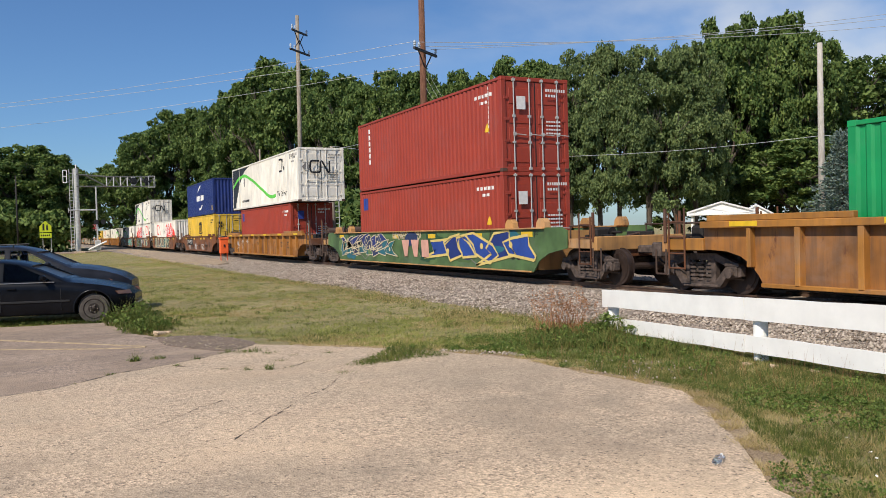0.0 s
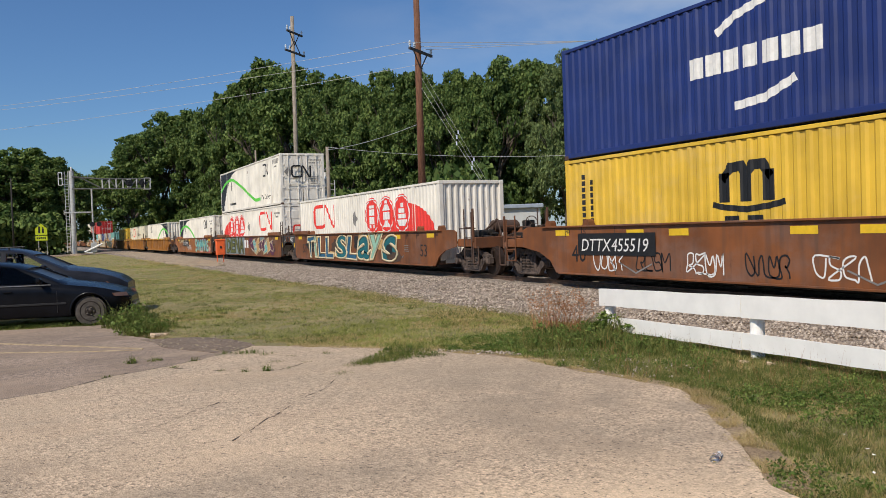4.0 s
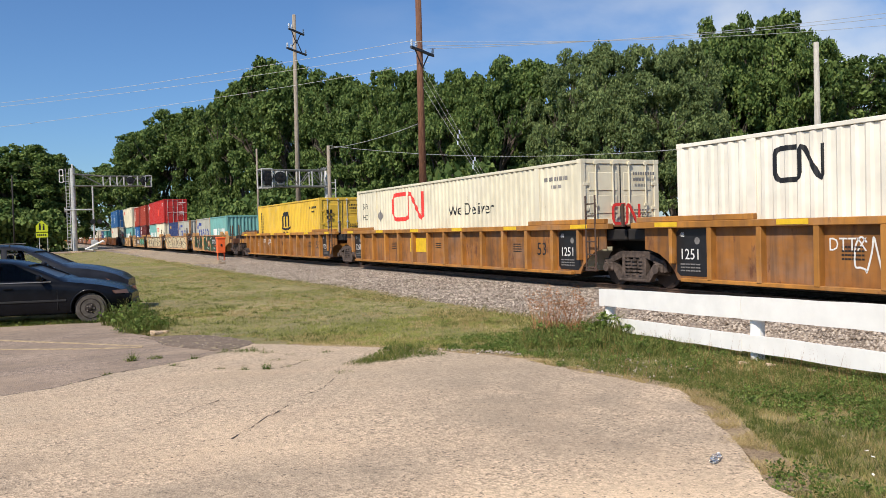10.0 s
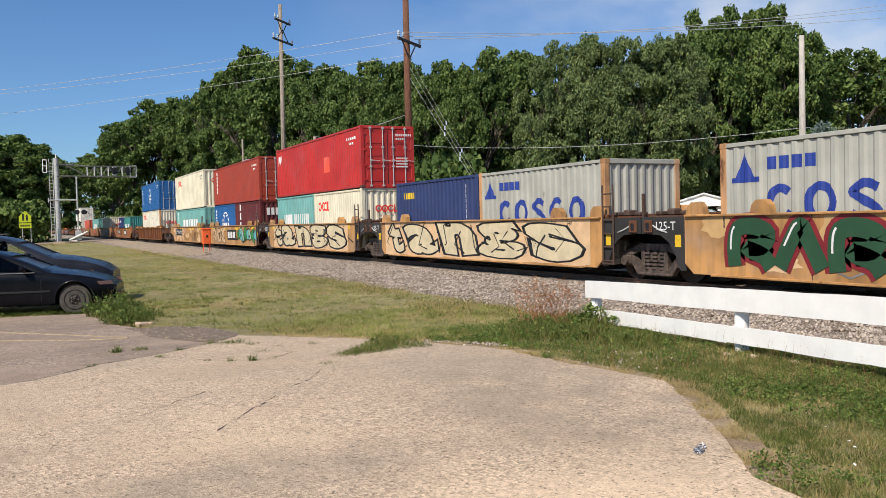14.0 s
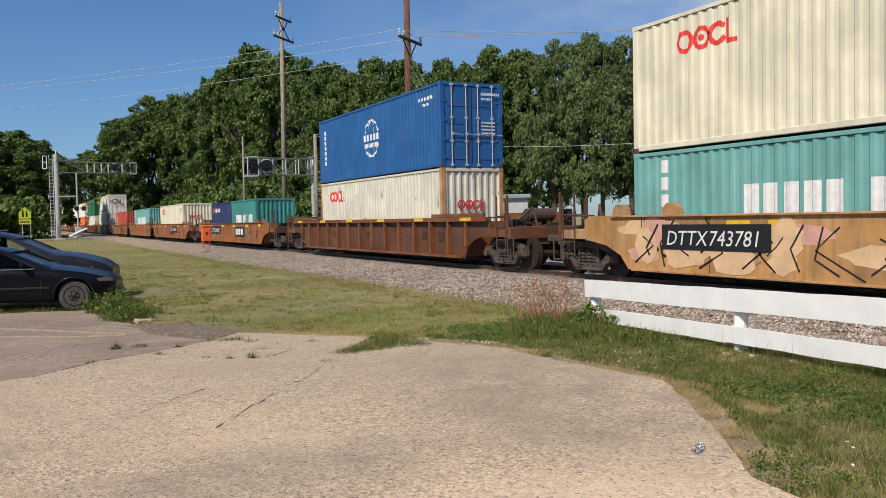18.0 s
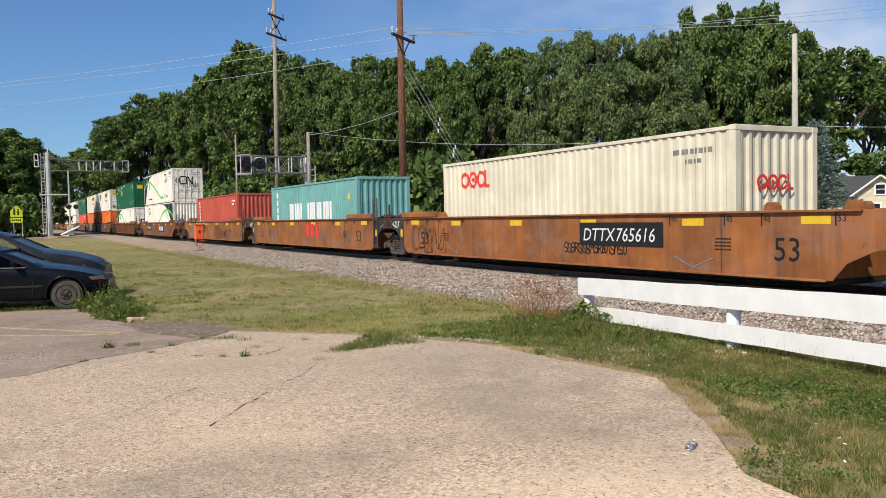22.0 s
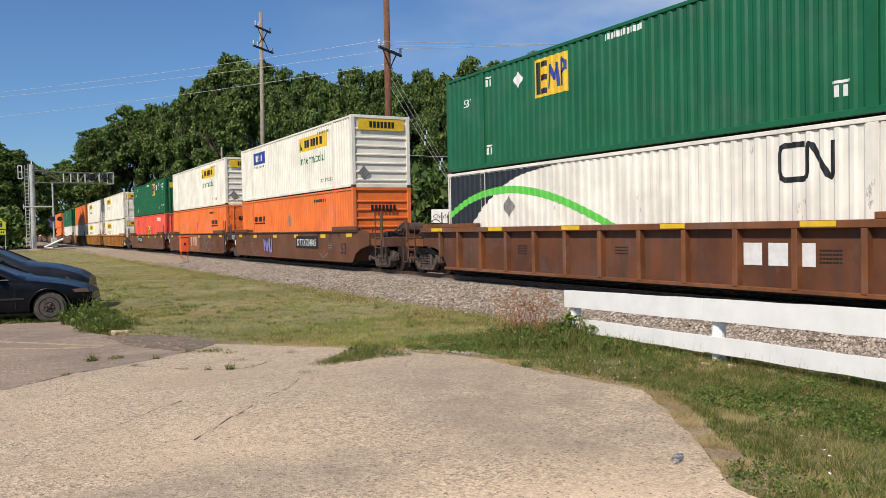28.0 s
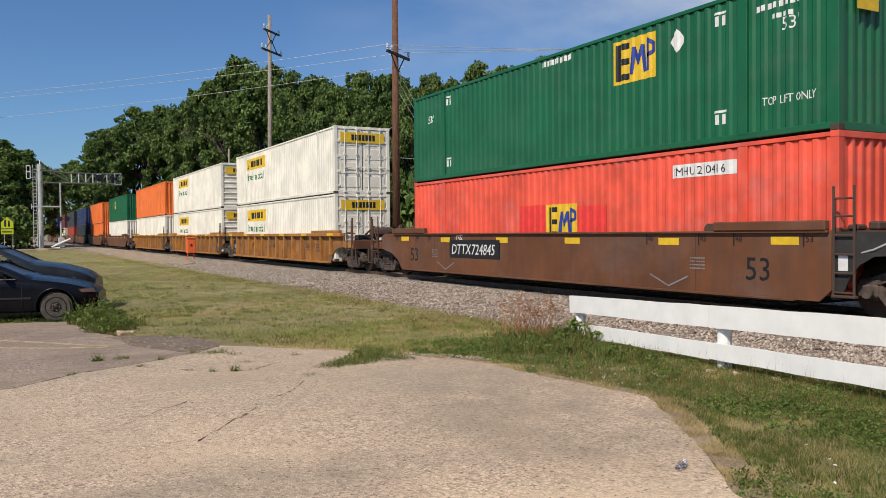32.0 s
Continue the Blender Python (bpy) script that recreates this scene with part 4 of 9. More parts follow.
GLYPHS = [[(0.15, 0.05), (0.12, 0.5), (0.2, 0.92), (0.55, 0.98), (0.85, 0.8), (0.7, 0.52), (0.4, 0.48), (0.75, 0.3), (0.9, 0.05)],
          [(0.88, 0.88), (0.5, 0.97), (0.16, 0.85), (0.25, 0.55), (0.8, 0.45), (0.86, 0.15), (0.5, 0.04), (0.12, 0.14)],
          [(0.08, 0.04), (0.3, 0.6), (0.5, 0.96), (0.68, 0.6), (0.92, 0.04)],
          [(0.9, 0.12), (0.5, 0.04), (0.14, 0.2), (0.14, 0.75), (0.5, 0.95), (0.88, 0.85)],
          [(0.1, 0.95), (0.16, 0.3), (0.45, 0.04), (0.78, 0.25), (0.85, 0.95)],
          [(0.12, 0.04), (0.14, 0.95), (0.5, 0.45), (0.84, 0.95), (0.88, 0.04)]]


def graffiti(car, left, bottom, width, height, seed, fills, line, n=5, back=None):
    """A painted piece: a row of fat bent shapes with outlines, over a soft back field."""
    rng = random.Random(seed)
    m = on_side(car["skin"] - 0.003, 0, 0)
    left = -left
    if back:
        pts = []
        for i in range(30):
            f = i / 30 * 6.2832
            pts.append((left + width / 2 + width * 0.53 * max(-1, min(1, 1.2 * math.cos(f))) * rng.uniform(0.95, 1.04), bottom + height / 2 + height * 0.50 * max(-1, min(1, 1.5 * math.sin(f))) * rng.uniform(0.9, 1.0)))
        mid = (left + width / 2, bottom + height / 2)
        marks("graffiti_ground", [[mid, pts[i], pts[(i + 1) % 30]] for i in range(30)], m, back, car, "", True)
    step = width / n
    for i in range(n):
        x = left + i * step
        w, lean = step * rng.uniform(0.92, 1.1), rng.uniform(-0.1, 0.14) * height
        z0, z1 = bottom + height * rng.uniform(0.06, 0.14), bottom + height * rng.uniform(0.82, 0.94)
        th = min(w, height) * 0.30
        path = curve_through([(x + u * w + lean * v, z0 + v * (z1 - z0)) for u, v in rng.choice(GLYPHS)], 4)
        up = pose(0, 0, 0.003 * (i % 2))
        marks("graffiti_outline", ribbon(path, th * 1.55), m @ up @ pose(0, 0, 0.004), line, car, "", True)
        marks("graffiti_fill", ribbon(path, th), m @ up @ pose(0, 0, 0.011), fills[i % len(fills)], car, "", True)
        marks("graffiti_shine", ribbon([(q[0] - th * 0.2, q[1] + th * 0.15) for q in path[3:9]], th * 0.13), m @ up @ pose(0, 0, 0.018), WHITE_INK if line is not BLACK else line, car, "", True)


def glyph(ch, fat, line):
    """One letter as a mesh: filled, or its outline as a flat band of that width."""
    cu = bpy.data.curves.new("letter", "FONT")
    cu.body, cu.size, cu.offset, cu.resolution_u = ch, 1.0, fat, 3
    if line:
        cu.fill_mode, cu.bevel_depth, cu.bevel_resolution = "NONE", line, 0
    tmp = bpy.data.objects.new("letter", cu)
    me = bpy.data.meshes.new_from_object(tmp)
    bpy.data.objects.remove(tmp)
    bpy.data.curves.remove(cu)
    me.materials.clear()
    return me


def spray(car, word, left, bottom, width, height, seed, fills, line, back=None, band=0.03, fat=0.03, lean=0.12):
    """A word in tall sprayed letters: back field, fill, outline. fills: one paint or more, in turn; None leaves the letters open."""
    rng = random.Random(seed)
    m = on_side(car["skin"] - 0.003, 0, 0)
    x0 = -left
    if back:
        n = 26
        top = [(x0 - 0.3 + (width + 0.6) * i / n, bottom + height * rng.uniform(0.97, 1.06)) for i in range(n + 1)]
        low = [(x, bottom - height * rng.uniform(-0.02, 0.06)) for x, _ in top]
        marks("graffiti_ground", [[low[i], low[i + 1], top[i + 1], top[i]] for i in range(n)], m, back, car, "", True)
    weights = [0.5 if ch in "iIlt" else 0.4 if ch == " " else 1.0 for ch in word]

    def bend(me):
        for v in me.vertices:
            x, y, _ = v.co
            q = noise.noise_vector((x * 1.9 + seed, y * 1.9, 0.5))
            v.co.x += 0.13 * q.x + 0.05 * math.sin(5.0 * y + seed)
            v.co.y += 0.10 * q.y
        return me
    for i, ch in enumerate(word):
        if ch == " ":
            continue
        probe = bend(glyph(ch, fat, 0))
        co = np.array([v.co[:2] for v in probe.vertices])
        lo, hi = co.min(0), co.max(0)
        step = width * weights[i] / sum(weights)
        x0 = -left + width * sum(weights[:i]) / sum(weights)
        w, h = step * rng.uniform(1.0, 1.12), height * rng.uniform(0.90, 1.0)
        sx, sz = w / (hi[0] - lo[0]), h / (hi[1] - lo[1])
        tilt = rng.uniform(-0.04, 0.04) + lean
        put = Matrix(((sx, tilt * sz, 0, x0 - lo[0] * sx - tilt * h * 0.5), (0, sz, 0, bottom + height * rng.uniform(0, 0.06) - lo[1] * sz), (0, 0, 0.05, 0.004 + 0.003 * (i % 2)), (0, 0, 0, 1)))
        if fills:
            probe.transform(m @ put)
            link_mesh("graffiti_letter", probe, fills[i % len(fills)], car)
        edge = bend(glyph(ch, fat, band / (0.5 * (sx + sz))))
        edge.transform(m @ pose(0, 0, 0.006) @ put)
        link_mesh("graffiti_outline", edge, line, car)


def camouflage(car, left, bottom, width, height, seed, mats, n):
    """Overlapping soft-edged patches of sprayed colour."""
    rng = random.Random(seed)
    for i in range(n):
        cx, cz = -left + width * rng.random(), bottom + height * rng.uniform(0.15, 0.85)
        rx, rz = rng.uniform(0.25, 0.9), height * rng.uniform(0.12, 0.36)
        pts = []
        for k in range(16):
            a = k * 0.3927
            q = rng.uniform(0.75, 1.15)
            pts.append((cx + rx * q * math.cos(a), min(bottom + height, max(bottom, cz + rz * q * math.sin(a)))))
        marks("sprayed_patch", [[(cx, cz), pts[k], pts[(k + 1) % 16]] for k in range(16)], on_side(car["skin"] - 0.0015 - 0.0004 * i, 0, 0), mats[i % len(mats)], car, "", True)


def slashes(car, left, bottom, width, height, seed, mat, n):
    """Long straight thin strokes at steep angles, some bent once."""
    rng = random.Random(seed)
    for i in range(n):
        x = -left + width * (i + rng.random()) / n
        pts = [(x, bottom + height * rng.uniform(0.55, 1.0)), (x + rng.uniform(-0.5, 0.5), bottom + height * rng.uniform(0.3, 0.6)), (x + rng.uniform(-0.6, 0.6), bottom + height * rng.uniform(0.0, 0.35))]
        marks("graffiti_stroke", ribbon(pts, rng.uniform(0.02, 0.06)), on_side(car["skin"] - 0.012, 0, 0), mat, car, "", True)


def shards(car, left, bottom, width, height, seed, fills, line, n, band=0.03):
    """A wild-style piece: a row of pointed interlocking blades with light edges."""
    rng = random.Random(seed)
    m = on_side(car["skin"] - 0.010, 0, 0)
    for i in range(n):
        x = -left + width * (i + 0.5) / n
        w = width / n * rng.uniform(1.5, 2.2)
        tip, foot = rng.uniform(-0.5, 0.5) * w, rng.uniform(-0.9, 0.9) * w
        z0, z1 = bottom + height * rng.uniform(0.0, 0.25), bottom + height * rng.uniform(0.8, 1.0)
        o = [(x + foot, z0), (x + 0.45 * w, bottom + height * rng.uniform(0.25, 0.45)), (x + 0.30 * w, bottom + height * 0.6), (x + tip + 0.2 * w, z1), (x + tip - 0.2 * w, z1 - 0.08 * height), (x - 0.35 * w, bottom + height * rng.uniform(0.45, 0.7)), (x - 0.2 * w, bottom + height * 0.35)]
        mid = (x, bottom + height * 0.5)
        up = m @ pose(0, 0, 0.0015 * (i % 4))
        marks("graffiti_letter", [[mid, o[k], o[(k + 1) % 7]] for k in range(7)], up, fills[i % len(fills)], car, "", True)
        marks("graffiti_outline", ribbon(o + o[:1], band), up @ pose(0, 0, 0.006), line, car, "", True)
        if i % 2:
            marks("graffiti_shine", [disc(x + rng.uniform(-0.2, 0.2) * w, bottom + height * rng.uniform(0.3, 0.7), 0.09 * height, 10)], up @ pose(0, 0, 0.008), line, car, "", True)


def scrawl(car, left, bottom, width, height, seed, mat, wide=0.035):
    """A quick line tag: a run of looping thin letters."""
    rng = random.Random(seed)
    n = max(2, round(width / height * 1.7))
    keys = []
    for i in range(n):
        x0, w = -left + width * i / n, width / n
        g = rng.choice(GLYPHS)
        keys += [(x0 + (u * 1.1 + rng.uniform(-0.12, 0.12)) * w, bottom + height * (v + rng.uniform(-0.08, 0.08))) for u, v in (g if i % 2 else g[::-1])]
    marks("scrawled_tag", ribbon(curve_through(keys, 4), wide), on_side(car["skin"] - 0.004, 0, 0), mat, car, "", True)


def number_plate_field(car, left, bottom, digits, size=0.44, field=True):
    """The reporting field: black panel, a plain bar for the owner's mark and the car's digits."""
    w = size * (0.60 * (len(digits) + 4.6))
    m = on_side(car["skin"] - 0.018, left, bottom)
    if field:
        marks("number_field", [rect(-0.12, -0.10, w + 0.1, size * 0.72 + 0.22)], m, BLACK, car)
    lean = Matrix(((1, 0.18, 0, 0), (0, 1, 0, 0), (0, 0, 1, 0), (0, 0, 0, 1)))
    lettering("DTTX", size, WHITE_INK, car, m @ pose(0, 0, 0.005) @ lean)
    lettering(digits, size, WHITE_INK, car, m @ pose(size * 2.75, 0, 0.005) @ lean)


def well_car(front, rear, kind, col, joint_front=False, joint_rear=False, brake_front=True, digits="", label="", plate_at=4.6):
    """A well car between the truck centres front and rear (metres along the track). Local: origin at its middle, on the rail."""
    e = (rear - front) / 2
    skin_mat = PAINTS[col]
    mat = PAINTS["well_tan"] if col == "well_green" else skin_mat
    car = new("well_car")
    words = "smooth-sided" if kind == "smooth" else "ribbed-sided"
    tagged(car, label or f"{LABELS[col]} {words} steel container well car on the rails", "train car", "well cars of the train")
    car["skin"] = -1.47 if kind == "smooth" else -1.345
    car["pale"] = col != "well_dark"
    lip = col in ("well_orange", "well_dark", "well_brown")
    ej = [(joint_front, -1), (joint_rear, 1)]
    for sx in (-1, 1):
        bm = bmesh.new()
        if kind == "smooth":
            half = []
            for j in (joint_rear, joint_front):
                if j:
                    half.append([(e - 1.60, 0.27), (e - 1.36, 0.48), (e - 1.36, 1.50)])
                else:
                    half.append([(e - 1.98, 0.27), (e - 1.70, 0.58), (e - 1.2, 0.80), (e - 0.36, 0.94), (e - 0.36, 1.42), (e - 0.62, 1.50)])
            outline = half[0] + [(-a, b) for a, b in reversed(half[1])]
            plate(bm, outline, "x", -1.47 if sx < 0 else 1.43, 0.04)
            part("side_plate", bm, skin_mat, car)
            part("top_flange", boxes((sx * 1.47 - 0.07, -e + 1.4, 1.46, sx * 1.47 + 0.05, e - 1.4, 1.505), bevel=0.008), mat, car)
            for j, sy in ej:
                if lip and (j or col == "well_dark"):
                    part("raised_lip", boxes((sx * 1.47 - 0.10, min(sy * (e - 1.42), sy * (e - 3.9)), 1.50, sx * 1.47 + 0.05, max(sy * (e - 1.42), sy * (e - 3.9)), 1.68), bevel=0.02), mat, car)
                for d in (1.62, 3.3) if col in ("well_tan", "well_green") or not j else (4.1,):
                    bm = bmesh.new()
                    k = 1.0 if col in ("well_tan", "well_green") else 0.6
                    plate(bm, [(sy * (e - d) + p * k, 1.50 + (q - 1.50) * k) for p, q in ((-0.24, 1.50), (0.24, 1.50), (0.20, 1.66), (0.10, 1.76), (-0.10, 1.76), (-0.20, 1.66))], "x", sx * 1.36 - 0.09, 0.18)
                    part("container_guide", bm, RUSTY if col == "well_dark" else mat, car)
            part("bottom_flange", boxes((sx * 1.45 - 0.06, -e + 2.1, 0.24, sx * 1.45 + 0.06, e - 2.1, 0.285), bevel=0.008), mat, car)
        else:
            arch = []
            for j in (joint_rear, joint_front):
                if j:
                    arch.append([(e - 1.78, 0.26), (e - 1.66, 0.46), (e - 1.46, 0.66), (e - 1.2, 0.82), (e - 0.9, 0.90), (e - 0.72, 0.92), (e - 0.72, 1.45)])
                else:
                    arch.append([(e - 1.95, 0.26), (e - 1.82, 0.46), (e - 1.62, 0.68), (e - 1.35, 0.83), (e - 1.0, 0.92), (e - 0.5, 0.95), (e - 0.38, 0.95), (e - 0.38, 1.45)])
            outline = [(a, b) for a, b in arch[0]] + [(-a, b) for a, b in reversed(arch[1])]
            plate(bm, outline, "x", -1.345 if sx < 0 else 1.305, 0.04)
            for sy in (-1, 1):
                yy = sy * (e - 1.70)
                part("corner_gusset", boxes((sx * 1.42 - 0.07, yy - 0.05, 0.62, sx * 1.42 + 0.07, yy + 0.05, 1.40), bevel=0.012), mat, car)
            # rust stain and painted-in shade set the plate off from its ribs
            part("side_plate", bm, PAINTS["stained_shaded_yellow" if col == "well_yellow" else "stained_shaded_brown"], car)
            part("top_chord", boxes((sx * 1.42 - 0.09, -e + 0.42, 1.40, sx * 1.42 + 0.09, e - 0.42, 1.54), bevel=0.012), mat, car)
            part("bottom_chord", boxes((sx * 1.42 - 0.07, -e + 2.0, 0.24, sx * 1.42 + 0.07, e - 2.0, 0.32), bevel=0.01), mat, car)
            for sy in (-1, 1):
                part("raised_chord", boxes((sx * 1.42 - 0.07, min(sy * (e - 4.0), sy * (e - 0.6)), 1.54, sx * 1.42 + 0.07, max(sy * (e - 4.0), sy * (e - 0.6)), 1.66), bevel=0.012), mat, car)
            n = max(8, round((2 * e - 5.6) / 1.32))
            for i in range(n + 1):
                y = -e + 2.85 + i * (2 * e - 5.7) / n
                use("rib", "rib", lambda: mesh_of(boxes((-0.085, -0.06, 0.30, 0.085, 0.06, 1.40), bevel=0.012)), mat, car, pose(sx * 1.42, y, 0))
            if sx < 0:
                for y in [-e + 1.6 + i * (2 * e - 3.2) / 5 for i in range(6)]:
                    part("yellow_patch", boxes((-1.518, y - 0.35, 1.43, -1.508, y + 0.35, 1.53)), YELLOW_INK, car)
        for y in (-e + 2.05, e - 2.05):
            part("well_corner", boxes((sx * 1.20 - 0.1, y - 0.08, 0.3, sx * 1.20 + 0.1, y + 0.08, 1.42)), mat, car)
    part("well_floor", boxes((-1.34, -e + 1.97, 0.20, 1.34, e - 1.97, 0.29), *[(-1.34, y - 0.15, 0.16, 1.34, y + 0.15, 0.32) for y in (-e + 2.3, -3.0, 0, 3.0, e - 2.3)]), DARK, car)
    part("end_wall", boxes((-1.29, -e + 1.98, 0.3, 1.29, -e + 2.06, 1.4)), mat, car)
    part("end_wall", boxes((-1.29, e - 2.06, 0.3, 1.29, e - 1.98, 1.4)), mat, car)
    for j, sy in ej:
        if j:
            joint_gear(car, e, sy, mat, ("125-T" if col == "well_tan" else "125T") if kind == "smooth" else "")
        else:
            end_gear(car, e, sy, mat, brake_front == (sy < 0))
    truck(car, e)
    if not joint_front:
        truck(car, -e)
    if kind == "smooth":
        for i, y in enumerate((-e + 2.3, -e + 5.2, -1.6, 1.6, e - 5.2, e - 2.3)):
            marks("yellow_patch", [rect(-0.3, 0, 0.6, 0.15)], on_side(-1.472, y, 1.22 if 0 < i < 5 else 1.25), YELLOW_INK, car)
        for y in (-e + 4.6, e - 4.3):
            marks("small_writing", [p for k in range(4) for p in bars(0, -k * 0.07, 0.42, 0.028, 7, 0.8)], on_side(-1.473, y, 0.95), BLACK if col in ("well_tan", "well_orange", "well_yellow") else GREY_INK, car)
        for sy in (-1, 1):
            for d, word in ((1.75, "53"), (3.3, "48"), (4.2, "45"), (5.7, "40")) if e > 9 else ((2.6, "40"), (3.3, "20")):
                lettering(word, 0.17, BLACK, car, on_side(-1.474, sy * (e - d) + 0.12, 1.30))
                marks("tick_mark", [rect(0, 0, 0.03, 0.24)], on_side(-1.474, sy * (e - d) + 0.17, 1.22), BLACK, car)
            marks("lift_arrow", stroke([(-0.55, 0.22), (0, 0), (0.55, 0.22)], 0.035), on_side(-1.474, sy * (e - 5.2), 0.36), GREY_INK, car)
            marks("weld_seam", [rect(0, 0, 0.02, 1.2)], on_side(-1.473, sy * (e - 4.45), 0.28), RUSTY, car)
        for y in (-e + 3.2, e - 2.7):
            lettering("53" if e > 9 else "40", 0.62, BLACK, car, on_side(-1.474, y, 0.58))
        if digits:
            number_plate_field(car, plate_at, 0.86, digits)
    else:
        bay = (2 * e - 5.7) / max(8, round((2 * e - 5.6) / 1.32))
        lettering("53", 0.50, BLACK, car, on_side(-1.348, -e + 2.85 + bay - 0.35, 0.72))
        for at, rows in ((2, 4), (6, 3), (9, 4)):
            marks("small_writing", [p for k in range(rows) for p in bars(0, -k * 0.07, 0.45, 0.03, 7, 0.8)], on_side(-1.348, -e + 2.85 + at * bay - 0.4, 1.0), BLACK, car)
        if digits:
            k = round((plate_at + e - 2.85) / bay)
            for word, at in (("DTTX", k), (digits, k - 1)):
                lettering(word, 0.33, WHITE_INK, car, on_side(-1.350, -e + 2.85 + at * bay - 0.14, 0.95), squeeze=0.85)
        for j, y in ((joint_front, -e + 2.72), (joint_rear, e - 1.76)):
            if j:
                marks("black_field", [[(0.0, 0.44), (0.1, 0.36), (0.86, 0.36), (0.96, 0.44), (0.96, 1.30), (0.86, 1.38), (0.1, 1.38), (0.0, 1.30)]], on_side(-1.349, y, 0), BLACK, car)
                lettering("1251", 0.33, WHITE_INK, car, on_side(-1.356, y - 0.09, 0.72), "lettering", 0.95)
                lettering("48", 0.15, WHITE_INK, car, on_side(-1.356, y - 0.10, 1.20))
                marks("small_writing", [disc(0.62, 1.12, 0.08, 10)] + [q for k in range(3) for q in bars(0.12, 0.60 - k * 0.07, 0.6, 0.03, 8, 0.8)], on_side(-1.356, y, 0), GREY_INK, car)
    MOVING.append((car, (front + rear) / 2, RAIL_Z))
    return car


FL = FLOOR_UP
GW = {k: plain("spray_" + k, c, 0.55, 0, 0.12, 2.5, 0) for k, c in dict(
    navy=(0.012, 0.03, 0.16, 1), cream=(0.62, 0.52, 0.33, 1), sand=(0.52, 0.33, 0.14, 1), leaf=(0.03, 0.22, 0.05, 1), aqua=(0.12, 0.42, 0.42, 1), teal=(0.02, 0.13, 0.17, 1),
    olive=(0.12, 0.13, 0.03, 1), plum=(0.09, 0.02, 0.06, 1), rose=(0.42, 0.10, 0.11, 1), mint=(0.28, 0.48, 0.36, 1), lilac=(0.25, 0.22, 0.45, 1), wine=(0.20, 0.015, 0.02, 1),
    forest=(0.02, 0.07, 0.03, 1), slate=(0.22, 0.27, 0.28, 1), pink=(0.62, 0.33, 0.25, 1), peach=(0.68, 0.45, 0.25, 1), orange=(0.55, 0.22, 0.05, 1), umber=(0.07, 0.04, 0.025, 1), black=(0.015, 0.015, 0.016, 1), ocean=(0.02, 0.11, 0.20, 1), petrol=(0.012, 0.13, 0.15, 1), blue=(0.02, 0.06, 0.28, 1), deep=(0.02, 0.035, 0.10, 1), moss=(0.07, 0.12, 0.035, 1), leafy=(0.12, 0.20, 0.07, 1), butter=(0.66, 0.50, 0.16, 1)).items()}


